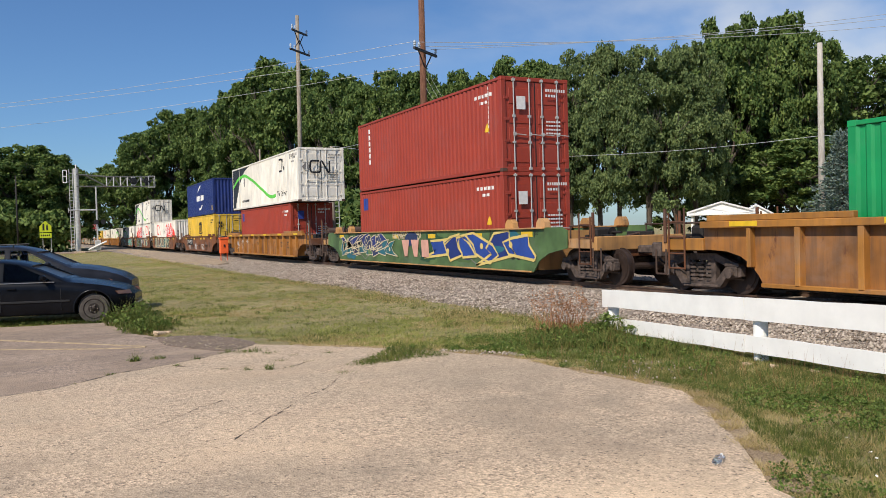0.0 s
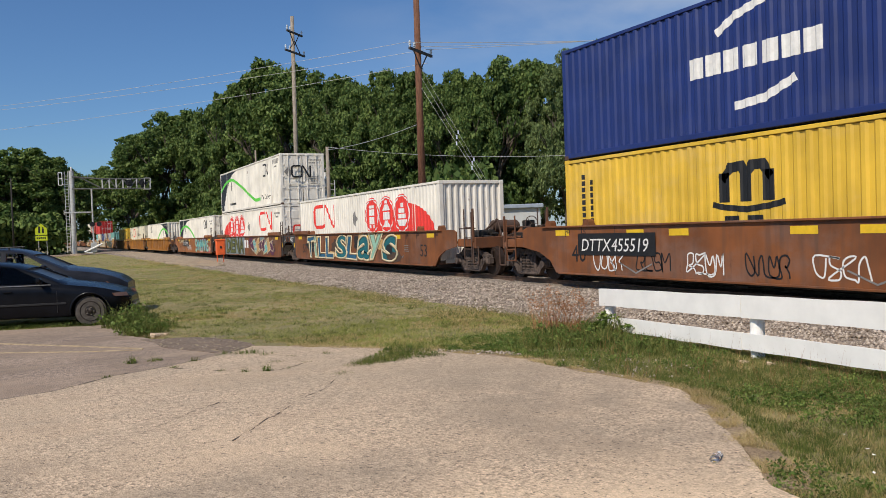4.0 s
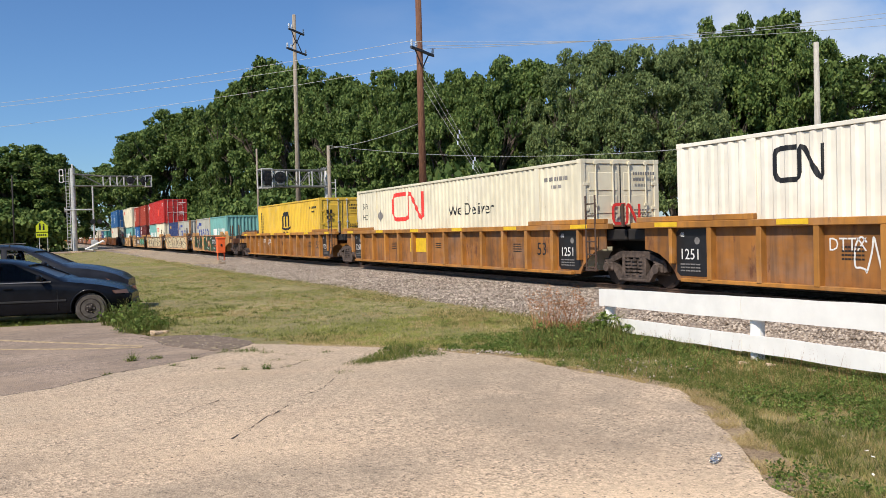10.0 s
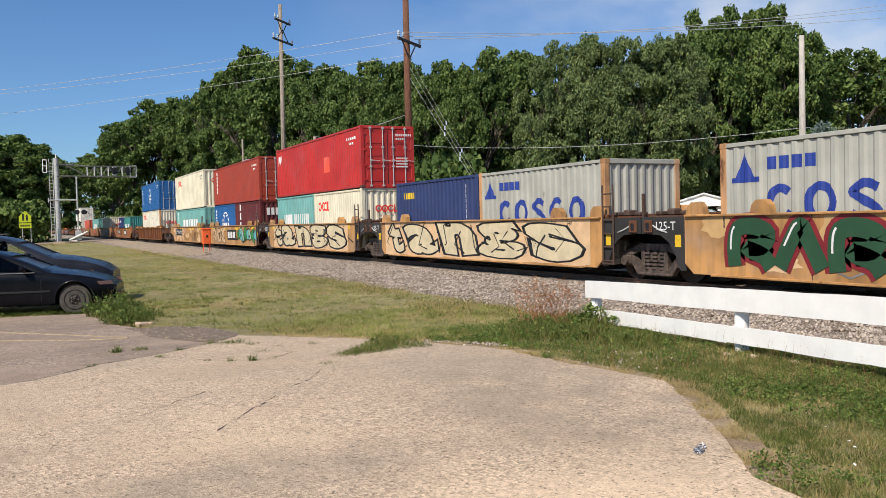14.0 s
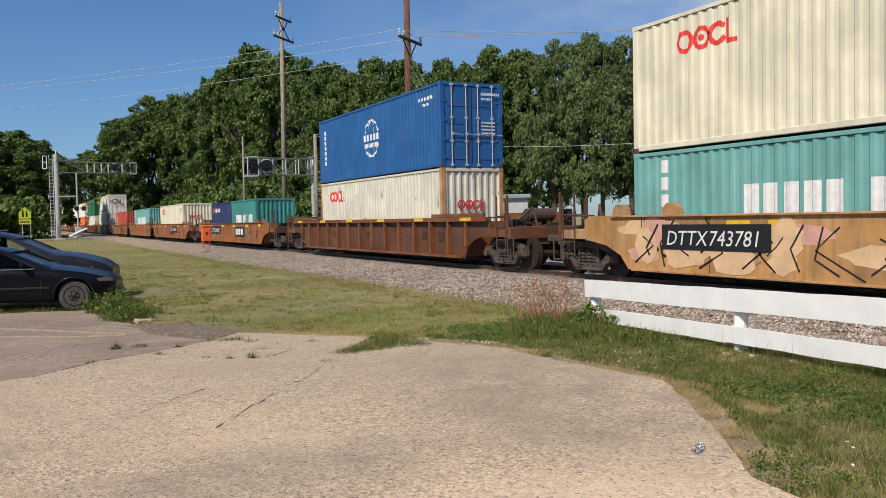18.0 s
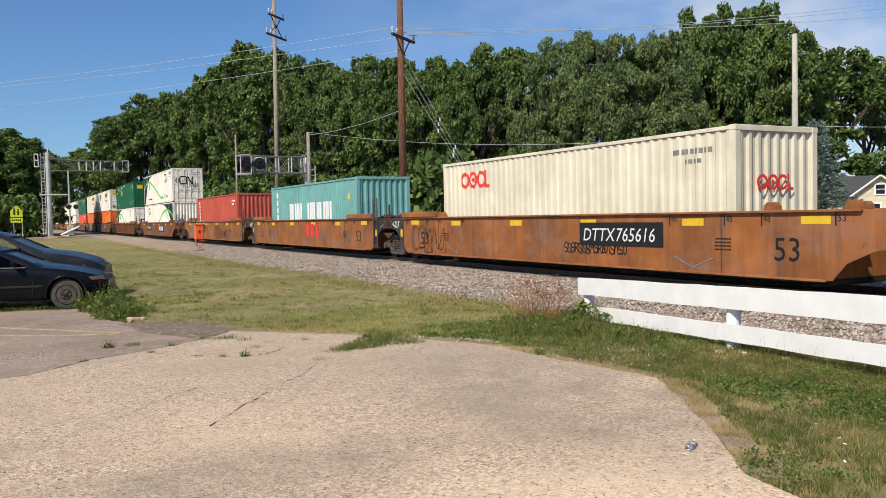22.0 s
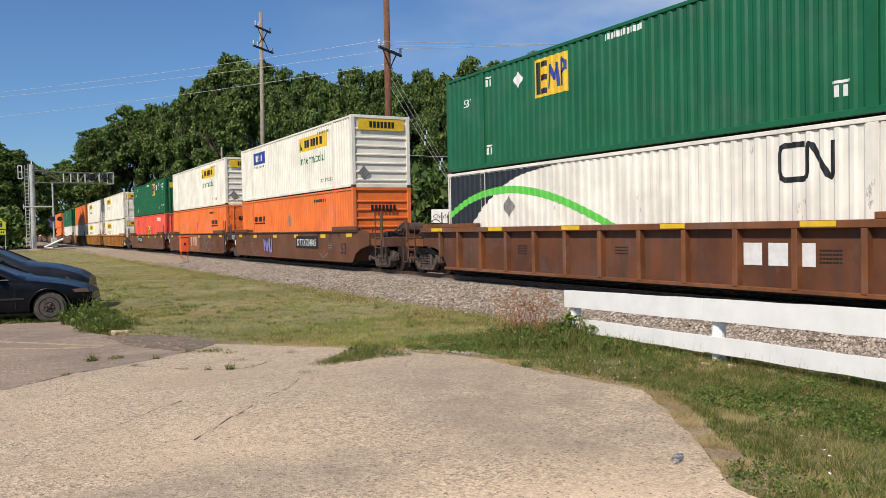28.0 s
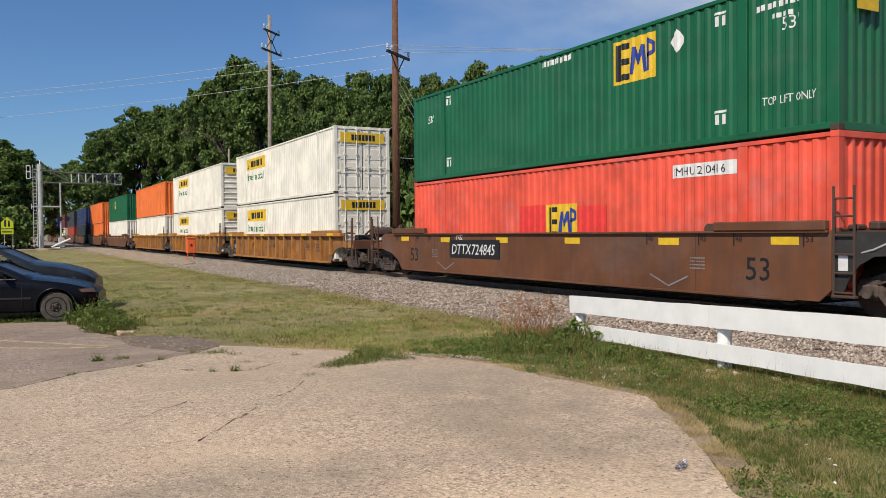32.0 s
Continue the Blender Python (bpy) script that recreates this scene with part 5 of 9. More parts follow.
def train():
    # leaving: the car ahead
    well_car(-6.6, 13.3, "ribbed", "well_yellow", digits="721615")
    c = container(-2.6, 12.19, HI, FL, "lime", "panel")
    # red pair in the mural car
    w = well_car(17.35, 37.6, "smooth", "well_green", brake_front=False, label="well car with a green mural-painted side under two red containers")
    camouflage(w, 8.0, 0.30, 15.6, 1.16, 5, [GW["forest"], GW["moss"], GW["teal"], GW["leafy"], GW["deep"]], 24)
    shards(w, 7.9, 0.32, 5.9, 0.9, 3, [GW["teal"], GW["petrol"], GW["deep"]], GW["cream"], 8, 0.035)
    shards(w, 7.7, 0.62, 5.2, 0.85, 4, [GW["navy"], GW["deep"]], GW["cream"], 9, 0.04)
    shards(w, -1.6, 0.34, 6.2, 1.12, 8, [GW["blue"], GW["navy"], GW["blue"]], GW["butter"], 6, 0.085)
    marks("painted_mark", [[(0, 0.62), (0.7, 0.62), (0.5, 0.0), (0.25, 0.0)], [(0.85, 0.62), (1.55, 0.62), (1.4, 0.0), (1.1, 0.0)], [(1.75, 0.62), (2.35, 0.62), (2.4, 0.0), (1.8, 0.0)]],
          on_side(w["skin"] - 0.022, 1.0, 0.55), GW["pink"], w)
    scrawl(w, 1.9, 1.22, 2.6, 0.24, 14, GW["cream"], 0.045)
    lower = container(21.3, 12.19, HI, FL, "brick", "doors")
    c = container(21.3, 12.19, HI, FL + HI, "brick", "doors")
    column(c, 1.15, 2.4, 6, 0.19, WHITE_INK)
    column(c, 11.3, 2.6, 10, 0.11, WHITE_INK)
    marks("label_patch", [rect(0, 0, 0.42, 0.5)], side_at(lower, 0.4, 2.1), BLUE_INK, lower)
    for ob in (c, lower):
        id_marks(ob, WHITE_INK)
        marks("warning_label", [[(0, 0), (0.3, 0), (0.15, 0.28)]], side_at(ob, 11.1, 1.3), YELLOW_INK, ob)
        marks("white_placard", [rect(0, 0, 0.32, 0.4)], end_at(ob, 0.5, 1.9, 0.06), WHITE_INK, ob)
    # long white box over a short red one
    w = well_car(41.0, 60.4, "ribbed", "well_yellow", brake_front=True, digits="467676", plate_at=4.9)
    scrawl(w, 7.5, 0.6, 2.2, 0.5, 4, WHITE_INK)
    lower = container(44.4, 12.19, HI, FL, "brick", "doors")
    id_marks(lower, WHITE_INK)
    marks("label_patch", [rect(0, 0, 0.42, 0.5)], side_at(lower, 0.4, 2.1), BLUE_INK, lower)
    marks("label_patch", [rect(0, 0, 0.36, 0.45)], end_at(lower, 0.4, 2.0, 0.06), BLUE_INK, lower)
    top = container(42.45, 16.15, HI, FL + HI, "white", "doors")
    cn_long(top)
    # navy over yellow
    w = well_car(64.2, 80.65, "smooth", "well_brown", brake_front=True, digits="455519", plate_at=5.1)
    for i in range(6):
        scrawl(w, 4.6 - i * 1.6, 0.4, 1.1, 0.45, 30 + i, BLACK if i % 2 else WHITE_INK)
    lower = container(66.3, 12.19, HI, FL, "yellow", "doors")
    msc_marks(lower)
    c = container(66.3, 12.19, HI, FL + HI, "navy", "panel")
    marks("painted_mark", bars(0, 0, 3.4, 0.44, 7, 0.8), side_at(c, 4.62, 1.3), WHITE_INK, c)
    marks("painted_sweep", stroke([(0.85, 0.85), (1.3, 1.08), (2.0, 1.25)], 0.17) + stroke([(1.3, -0.72), (2.0, -0.66), (2.7, -0.4)], 0.17), side_at(c, 4.6, 1.3), WHITE_INK, c)
    for a, en in ((11.45, False), (1.95, True)):
        marks("yellow_label", [rect(0, 0, 0.3, 0.36)], end_at(c, a, 0.35) if en else side_at(c, a, 0.35), YELLOW_INK, c)
    column(c, 11.55, 2.5, 9, 0.12, WHITE_INK)
    # articulated three: white boxes with red pictures
    w = well_car(84.0, 104.1, "smooth", "well_brown", False, True, True)
    camouflage(w, 6.9, 0.30, 12.0, 1.16, 6, [GW["umber"], GW["sand"], GW["black"]], 12)
    spray(w, "TiLL", 6.6, 0.32, 4.0, 1.10, 21, [GW["ocean"], GW["mint"], GW["ocean"]], GW["cream"], None, 0.06, 0.05, 0.1)
    spray(w, "SLays", 2.3, 0.30, 7.0, 1.14, 22, [GW["petrol"], GW["ocean"], GW["petrol"], GW["mint"]], GW["cream"], None, 0.065, 0.05, 0.1)
    c = container(85.85, 16.4, HI, FL, "white", "panel")
    serpent(c, 2.3, 1.5, 1.0, RED_INK, False, 1.9)
    diamond(c, 8.0, 1.78, 0.3)
    train_panel(c, 13.1, mirror=True)
    w = well_car(104.1, 123.95, "smooth", "well_brown", True, True)
    spray(w, "DENA", 5.8, 0.31, 5.3, 1.12, 23, [GW["olive"]], BLACK, GW["slate"], 0.03, 0.04, 0.0)
    camouflage(w, -1.4, 0.32, 5.6, 1.1, 26, [GW["plum"], GW["slate"], GW["plum"]], 9)
    shards(w, -1.6, 0.32, 5.2, 1.12, 23, [GW["plum"], GW["aqua"], GW["sand"], GW["plum"]], GW["cream"], 8, 0.05)
    marks("painted_letters", bars(0, 0, 1.3, 0.5, 2, 0.7), on_side(-1.476, 0.3, 0.75), WHITE_INK, w)
    scrawl(w, 8.6, 0.45, 1.0, 0.6, 60, GW["plum"])
    lower = container(105.75, 16.15, HI, FL, "white", "doors")
    train_panel(lower, 3.2)
    diamond(lower, 8.14, 1.75, 0.3)
    serpent(lower, 11.0, 1.55, 1.0, RED_INK, False, 1.8)
    serpent(lower, 0.6, 1.1, 0.6, RED_INK, True)
    id_marks(lower, GREY_INK)
    top = container(105.75, 16.15, HI, FL + HI, "white", "doors")
    cn_long(top)
    w = well_car(123.95, 143.5, "smooth", "well_orange", True, False, False, "727921")
    camouflage(w, -1.2, 0.30, 5.9, 1.14, 27, [GW["lilac"], GW["rose"], GW["pink"]], 10)
    graffiti(w, -1.3, 0.3, 5.9, 1.12, 24, [GW["mint"], GW["aqua"]], GW["wine"], 7)
    for i in range(4):
        scrawl(w, 7.4 - i * 1.2, 1.05, 1.0, 0.3, 40 + i, GW["cream"])
    scrawl(w, 2.6, 0.5, 1.9, 0.35, 47, WHITE_INK)
    c = container(125.2, 16.15, HI, FL, "white", "doors")
    swoosh(c)
    diamond(c, 3.2, 1.79, 0.27)
    serpent(c, 12.12, 1.92, 0.62, BLACK)
    serpent(c, 0.6, 1.1, 0.6, BLACK, True)
    id_marks(c, GREY_INK)
    # articulated three with ribbed yellow sides
    w = well_car(147.0, 166.9, "ribbed", "well_yellow", False, True, True, "721615")
    scrawl(w, 3.9, 0.6, 0.5, 0.6, 50, WHITE_INK)
    c = container(149.0, 16.15, HI, FL, "clean", "panel")
    swoosh(c, True)
    serpent(c, 2.6, 1.93, 0.6, BLACK)
    diamond(c, 12.96, 1.79, 0.28)
    diamond(c, 0.7, 1.2, 0.3, end=True)
    marks("small_writing", bars(0, 0, 1.4, 0.16, 10), side_at(c, 14.5, 2.47) @ pose(0, 0, 0.01), WHITE_INK, c)
    lettering("53", 0.32, GREY_INK, c, end_at(c, 1.6, 0.2))
    w = well_car(166.9, 186.8, "ribbed", "well_yellow", True, True)
    marks("orange_patch", [rect(0, 0, 1.6, 0.5)], on_side(-1.348, 2.4, 0.7), YELLOW_INK, w)
    c = container(168.65, 16.15, HI, FL, "ivory", "doors", label="ivory long container with red rust along its top")
    lettering("53ft", 0.32, BLACK, c, side_at(c, 0.62, 2.1))
    lettering("HC", 0.32, BLACK, c, side_at(c, 0.62, 1.65))
    diamond(c, 2.54, 1.78, 0.25)
    serpent(c, 3.8, 1.6, 0.95, RED_INK, False, 1.85)
    lettering("We Deliver", 0.55, BLACK, c, side_at(c, 8.6, 1.63), squeeze=1.15)
    serpent(c, 0.9, 1.2, 0.5, RED_INK, True)
    id_marks(c, GREY_INK)
    w = well_car(186.8, 206.4, "ribbed", "well_yellow", True, False, False, "728515")
    for y in (3.4, 6.0):
        scrawl(w, y, 0.75, 0.45, 0.35, 70 + int(y), WHITE_INK)
    c = container(190.3, 12.19, HI, FL, "yellow", "doors")
    msc_marks(c)
    # five short wells, tan, with murals
    w = well_car(209.8, 226.3, "smooth", "well_tan", False, True, True, "743781", plate_at=-2.0)
    camouflage(w, 6.0, 0.30, 12.2, 1.16, 28, [GW["peach"], GW["sand"], GW["orange"]], 14)
    graffiti(w, 5.7, 0.32, 3.4, 1.1, 81, [GW["forest"]], GW["wine"], 3)
    graffiti(w, 1.6, 0.3, 6.6, 1.12, 82, [GW["forest"]], GW["wine"], 5)
    two_short(212.0, "teal", "grey", "letters", "blue_letters")
    w = well_car(226.3, 242.35, "smooth", "well_tan", True, True)
    spray(w, "tangs", 6.0, 0.31, 11.9, 1.14, 83, [GW["cream"]], BLACK, GW["peach"], 0.05, 0.07, -0.12)
    slashes(w, 5.7, 0.31, 11.4, 1.14, 183, BLACK, 12)
    two_short(227.85, "grey", "ink", "blue_letters", "yellow_letters")
    w = well_car(242.35, 258.0, "smooth", "well_tan", True, True)
    spray(w, "tangs", 5.3, 0.31, 10.6, 1.14, 84, [GW["cream"]], BLACK, GW["peach"], 0.05, 0.07, -0.12)
    slashes(w, 5.7, 0.31, 11.4, 1.14, 184, BLACK, 12)
    two_short(243.55, "ivory", "teal", "red_letters", "letters")
    c = container(243.5, 12.19, LO, FL + LO, "scarlet", "doors")
    id_marks(c, WHITE_INK)
    marks("white_mark", stroke([(0, 0), (0.1, 0.45), (0.3, 0.1), (0.45, 0.5)], 0.12), side_at(c, 0.35, 1.7), WHITE_INK, c)
    marks("orange_patch", [rect(0, 0, 0.75, 0.7)], side_at(c, 7.6, 0.9), PAINTS["salmon"], c)
    w = well_car(258.0, 273.65, "smooth", "well_tan", True, True)
    shards(w, -1.8, 0.3, 4.5, 1.14, 85, [GW["leaf"], GW["aqua"], GW["mint"]], BLACK, 8, 0.045)
    graffiti(w, 5.2, 0.32, 3.6, 1.1, 86, [GW["peach"]], BLACK, 5)
    marks("black_field", [rect(0, 0, 2.5, 0.66)], on_side(-1.474, 1.0, 0.56), BLACK, w)
    marks("white_mark", bars(0.15, 0.13, 2.2, 0.4, 3, 0.75), on_side(-1.480, 1.0, 0.56), WHITE_INK, w)
    two_short(259.4, "maroon", "blue", "column", "globe")
    c = container(259.4, 12.19, LO, FL + LO, "brick", "doors")
    column(c, 0.9, 2.1, 6, 0.19, WHITE_INK)
    id_marks(c, WHITE_INK)
    w = well_car(273.65, 289.3, "smooth", "well_tan", True, False, False, "743781")
    camouflage(w, 5.6, 0.3, 11.0, 1.16, 29, [GW["peach"], GW["pink"], GW["peach"]], 16)
    slashes(w, 5.4, 0.31, 10.8, 1.14, 87, BLACK, 26)
    lower = container(275.2, 12.19, LO, FL, "teal", "doors")
    marks("painted_mark", bars(0, 0, 2.3, 0.75, 5, 0.75) + bars(2.7, 0, 3.5, 0.75, 8, 0.75), side_at(lower, 3.2, 1.0), WHITE_INK, lower)
    column(lower, 0.85, 2.1, 4, 0.28, WHITE_INK)
    c = container(275.2, 12.19, HI, FL + LO, "ivory", "panel")
    blossom(c, 1.62, 2.02, 0.46)
    blossom(c, 0.75, 1.9, 0.3, None, True)
    id_marks(c, GREY_INK, False)
    # brown single with a rusty white box
    w = well_car(293.3, 313.15, "ribbed", "well_brown", brake_front=True)
    lower = container(297.0, 12.19, HI, FL, "rusty", "panel")
    blossom(lower, 1.45, 2.02, 0.46)
    blossom(lower, 0.75, 1.5, 0.3, None, True)
    c = container(297.0, 12.19, HI, FL + HI, "blue", "doors")
    globe(c, 6.15, 1.55, 0.72, WHITE_INK)
    column(c, 0.65, 2.2, 7, 0.17, WHITE_INK)
    id_marks(c, WHITE_INK)
    # orange-brown single
    w = well_car(317.0, 337.2, "smooth", "well_orange", brake_front=True, digits="646831", plate_at=5.0)
    ttx_field(w, -1.95)
    scrawl(w, 6.9, 0.35, 3.0, 0.95, 101, GW["cream"])
    scrawl(w, 3.2, 0.95, 0.9, 0.4, 102, RED_INK)
    scrawl(w, -4.5, 0.5, 1.2, 0.7, 103, GW["slate"])
    two_short(321.0, "jade", "ink", "letters", "flag")
    # articulated three, orange-brown
    w = well_car(340.5, 360.95, "smooth", "well_orange", False, True, True, "765616", plate_at=-1.4)
    scrawl(w, 8.2, 0.4, 2.4, 0.8, 110, BLACK, 0.03)
    scrawl(w, -0.6, 0.55, 2.4, 0.25, 111, BLACK, 0.03)
    c = container(344.8, 12.19, HI, FL, "ivory", "panel")
    blossom(c, 1.4, 2.05, 0.48)
    blossom(c, 0.75, 1.6, 0.3, None, True)
    id_marks(c, GREY_INK, False)
    w = well_car(360.95, 380.85, "smooth", "well_orange", True, True)
    marks("red_bars", bars(0, 0, 1.9, 0.6, 3, 0.72), on_side(-1.474, -0.58, 0.68), RED_INK, w)
    for i, y in enumerate((7.4, 5.9, -2.2, -5.4)):
        scrawl(w, y, 0.45, 1.2, 0.6, 120 + i, GREY_INK, 0.022)
    c = container(364.55, 12.19, HI, FL, "teal", "panel")
    marks("painted_mark", bars(0, 0, 2.15, 0.85, 5, 0.75) + bars(2.8, 0, 3.5, 0.85, 8, 0.75), side_at(c, 3.0, 1.12), WHITE_INK, c)
    column(c, 0.85, 2.3, 4, 0.28, WHITE_INK)
    marks("warning_label", [[(0, 0), (0.36, 0), (0.18, 0.32)]], side_at(c, 11.1, 2.0), YELLOW_INK, c)
    w = well_car(380.85, 400.4, "smooth", "well_orange", True, False, False, "765616", plate_at=4.95)
    scrawl(w, 5.0, 1.28, 2.9, 0.26, 130, GW["cream"])
    scrawl(w, -1.0, 0.35, 1.5, 1.0, 131, BLACK, 0.035)
    scrawl(w, -2.6, 0.42, 2.4, 0.45, 132, BLACK, 0.035)
    scrawl(w, 7.0, 0.4, 0.8, 0.9, 133, GW["slate"], 0.09)
    c = container(384.3, 12.19, HI, FL, "coral", "panel")
    column(c, 0.9, 2.4, 6, 0.19, WHITE_INK)
    id_marks(c, WHITE_INK, False)
    # brown single with two long white boxes
    w = well_car(403.9, 424.2, "smooth", "well_brown", brake_front=True, digits="646610", plate_at=5.9)
    ttx_field(w, -1.5)
    lower = container(406.15, 16.15, HI, FL, "clean", "panel")
    swoosh(lower, True)
    serpent(lower, 2.6, 1.93, 0.6, BLACK)
    diamond(lower, 12.96, 1.79, 0.28)
    diamond(lower, 0.7, 1.2, 0.3, end=True)
    top = container(406.15, 16.15, HI, FL + HI, "white", "doors")
    cn_long(top)
    # ribbed brown single: green over white
    w = well_car(428.3, 448.55, "ribbed", "well_brown", brake_front=True)
    marks("white_mark", bars(0, 0, 1.7, 0.42, 3, 0.75), on_side(-1.348, -3.4, 0.72), WHITE_INK, w)
    lower = container(430.4, 16.15, HI, FL, "white", "doors")
    swoosh(lower)
    diamond(lower, 3.37, 1.77, 0.28)
    serpent(lower, 12.27, 1.95, 0.62, BLACK)
    serpent(lower, 0.7, 1.0, 0.55, BLACK, True)
    top = container(430.4, 16.15, HI, FL + HI, "green", "doors")
    green_marks(top, 4.68)
    # articulated three, dark brown: white over orange
    w = well_car(452.0, 472.6, "smooth", "well_dark", False, True, True, "724845", plate_at=-1.75)
    graffiti(w, 3.45, 0.4, 1.4, 0.9, 141, [GW["lilac"]], GW["navy"], 3)
    hunt_stack(454.25, "slats", True)
    w = well_car(472.6, 492.45, "smooth", "well_dark", True, True)
    marks("painted_mark", [[(0, 0.62), (0.66, 0.62), (0.5, 0.0), (0.2, 0.0)], [(0.78, 0.62), (1.36, 0.62), (1.24, 0.0), (0.95, 0.0)], [(1.5, 0.62), (2.05, 0.62), (2.1, 0.0), (1.45, 0.0)]],
          on_side(-1.484, 0.95, 0.66), GW["pink"], w)
    scrawl(w, -1.75, 0.34, 3.3, 1.02, 142, GW["slate"], 0.028)
    scrawl(w, -0.9, 0.95, 0.8, 0.35, 145, GW["slate"], 0.02)
    scrawl(w, 5.2, 0.38, 2.3, 0.95, 143, BLACK, 0.035)
    marks("fresh_panel", [rect(0, 0, 2.9, 1.2)], on_side(-1.4715, 1.15, 0.28), PAINTS["well_orange"], w)
    marks("repair_plate", [rect(0, 0, 1.5, 0.2)], on_side(-1.480, 0.6, 0.34), PAINTS["well_orange"], w)
    hunt_stack(474.1, "doors", False)
    w = well_car(492.45, 512.65, "smooth", "well_dark", True, False, False, "724845", plate_at=4.48)
    scrawl(w, 4.2, 1.2, 0.4, 0.25, 144, WHITE_INK)
    lower = container(493.8, 16.15, HI, FL, "salmon", "panel")
    marks("fresh_patch", [rect(0, 0.6, 1.23, 1.3), rect(2.57, 0.6, 1.1, 1.22)], side_at(lower, 6.38, 0), RED_INK, lower)
    emp_badge(lower, 7.66, 1.0, 1.28)
    marks("number_field", [rect(0, 0, 1.75, 0.28)], side_at(lower, 12.2, 2.3), WHITE_INK, lower)
    lettering("IMHU 210416", 0.24, BLACK, lower, side_at(lower, 12.26, 2.35) @ pose(0, 0, 0.005))
    top = container(493.8, 16.15, HI, FL + HI, "green", "panel")
    green_marks(top, 10.32)
    # articulated three, ribbed: white boxes
    for i, (a, b) in enumerate(((516.0, 536.0), (536.0, 556.0), (556.0, 575.8))):
        well_car(a, b, "ribbed", "well_yellow", i > 0, i < 2, i == 0)
        if i < 2:
            for z in (0, 1):
                c = container(a + 1.5, 16.15, HI, FL + z * HI, "clean", "doors" if i == 0 else "slats")
                hunt_badge(c, 2.3, 1.93)
                end_badge(c, 2.2, YELLOW_INK, BLACK)
    # last boxes are invented; their dark paints stand in for the trees' shade
    for near, lo, hi in ((557.6, "clean", "orange"), (581.0, "white", "green"), (605.0, "orange", "orange"), (628.5, "charcoal", "ink"),
                         (652.0, "brick", "charcoal"), (675.5, "ivory", "maroon"), (699.0, "charcoal", "navy"), (722.5, "brick", "grey")):
        if near > 570:
            well_car(near - 1.6, near + 18.3, "smooth", "well_dark")
        for z, col in ((0, lo), (1, hi)):
            c = container(near, 16.15, HI, FL + z * HI, col, "panel")
            if col == "green":
                emp_badge(c, 5.5, 1.5)


def cn_long(ob):
    """The marks of the long white boxes: dark corner, lime wave, serpent mark and words."""
    swoosh(ob, False, True)
    diamond(ob, 3.5, 1.8, 0.27)
    serpent(ob, 12.22, 1.88, 0.66, BLACK)
    lettering("We Deliver", 0.46, BLACK, ob, side_at(ob, 11.6, 0.46))
    marks("small_writing", bars(0, 0, 2.1, 0.15, 8), side_at(ob, 2.7, 0.47), BLACK, ob)
    marks("small_writing", bars(0, 0, 1.35, 0.16, 10), side_at(ob, 14.55, 2.5), GREY_INK, ob)
    serpent(ob, 0.62, 1.55, 0.62, BLACK, True)
    diamond(ob, 0.45, 1.85, 0.24, end=True)
    id_marks(ob, GREY_INK)


def msc_marks(ob):
    """A tall arched black mark on yellow, and the upright words as bars."""
    p = side_at(ob, 5.4, 1.55)
    arch = [rect(0.0, 0, 0.28, 0.6), rect(0.56, 0, 0.28, 0.6), rect(1.12, 0, 0.28, 0.6)]
    arch += stroke([(0.1, 0.5), (0.3, 0.7), (0.58, 0.72), (0.72, 0.5)], 0.2) + stroke([(0.68, 0.5), (0.85, 0.72), (1.12, 0.72), (1.28, 0.5)], 0.2)
    arch += stroke([(-0.18, -0.04), (0.1, -0.1), (0.7, -0.16), (1.3, -0.1), (1.62, -0.04)], 0.12)
    arch += bars(0.1, -0.6, 1.2, 0.32, 2, 0.7)
    marks("painted_mark", arch, p, BLACK, ob)
    column(ob, 0.70, 2.35, 9, 0.12, BLACK)
    column(ob, 1.02, 2.2, 8, 0.12, BLACK)
    marks("warning_label", [[(0, 0), (0.36, 0), (0.18, 0.32)]], side_at(ob, 11.0, 1.25), YELLOW_INK, ob)
    marks("black_mark", bars(0, 0, 0.36, 0.2, 2, 0.7) + bars(0, -0.26, 0.36, 0.16, 2, 0.7), end_at(ob, 0.35, 2.1, 0.06), BLACK, ob)
    id_marks(ob, BLACK)


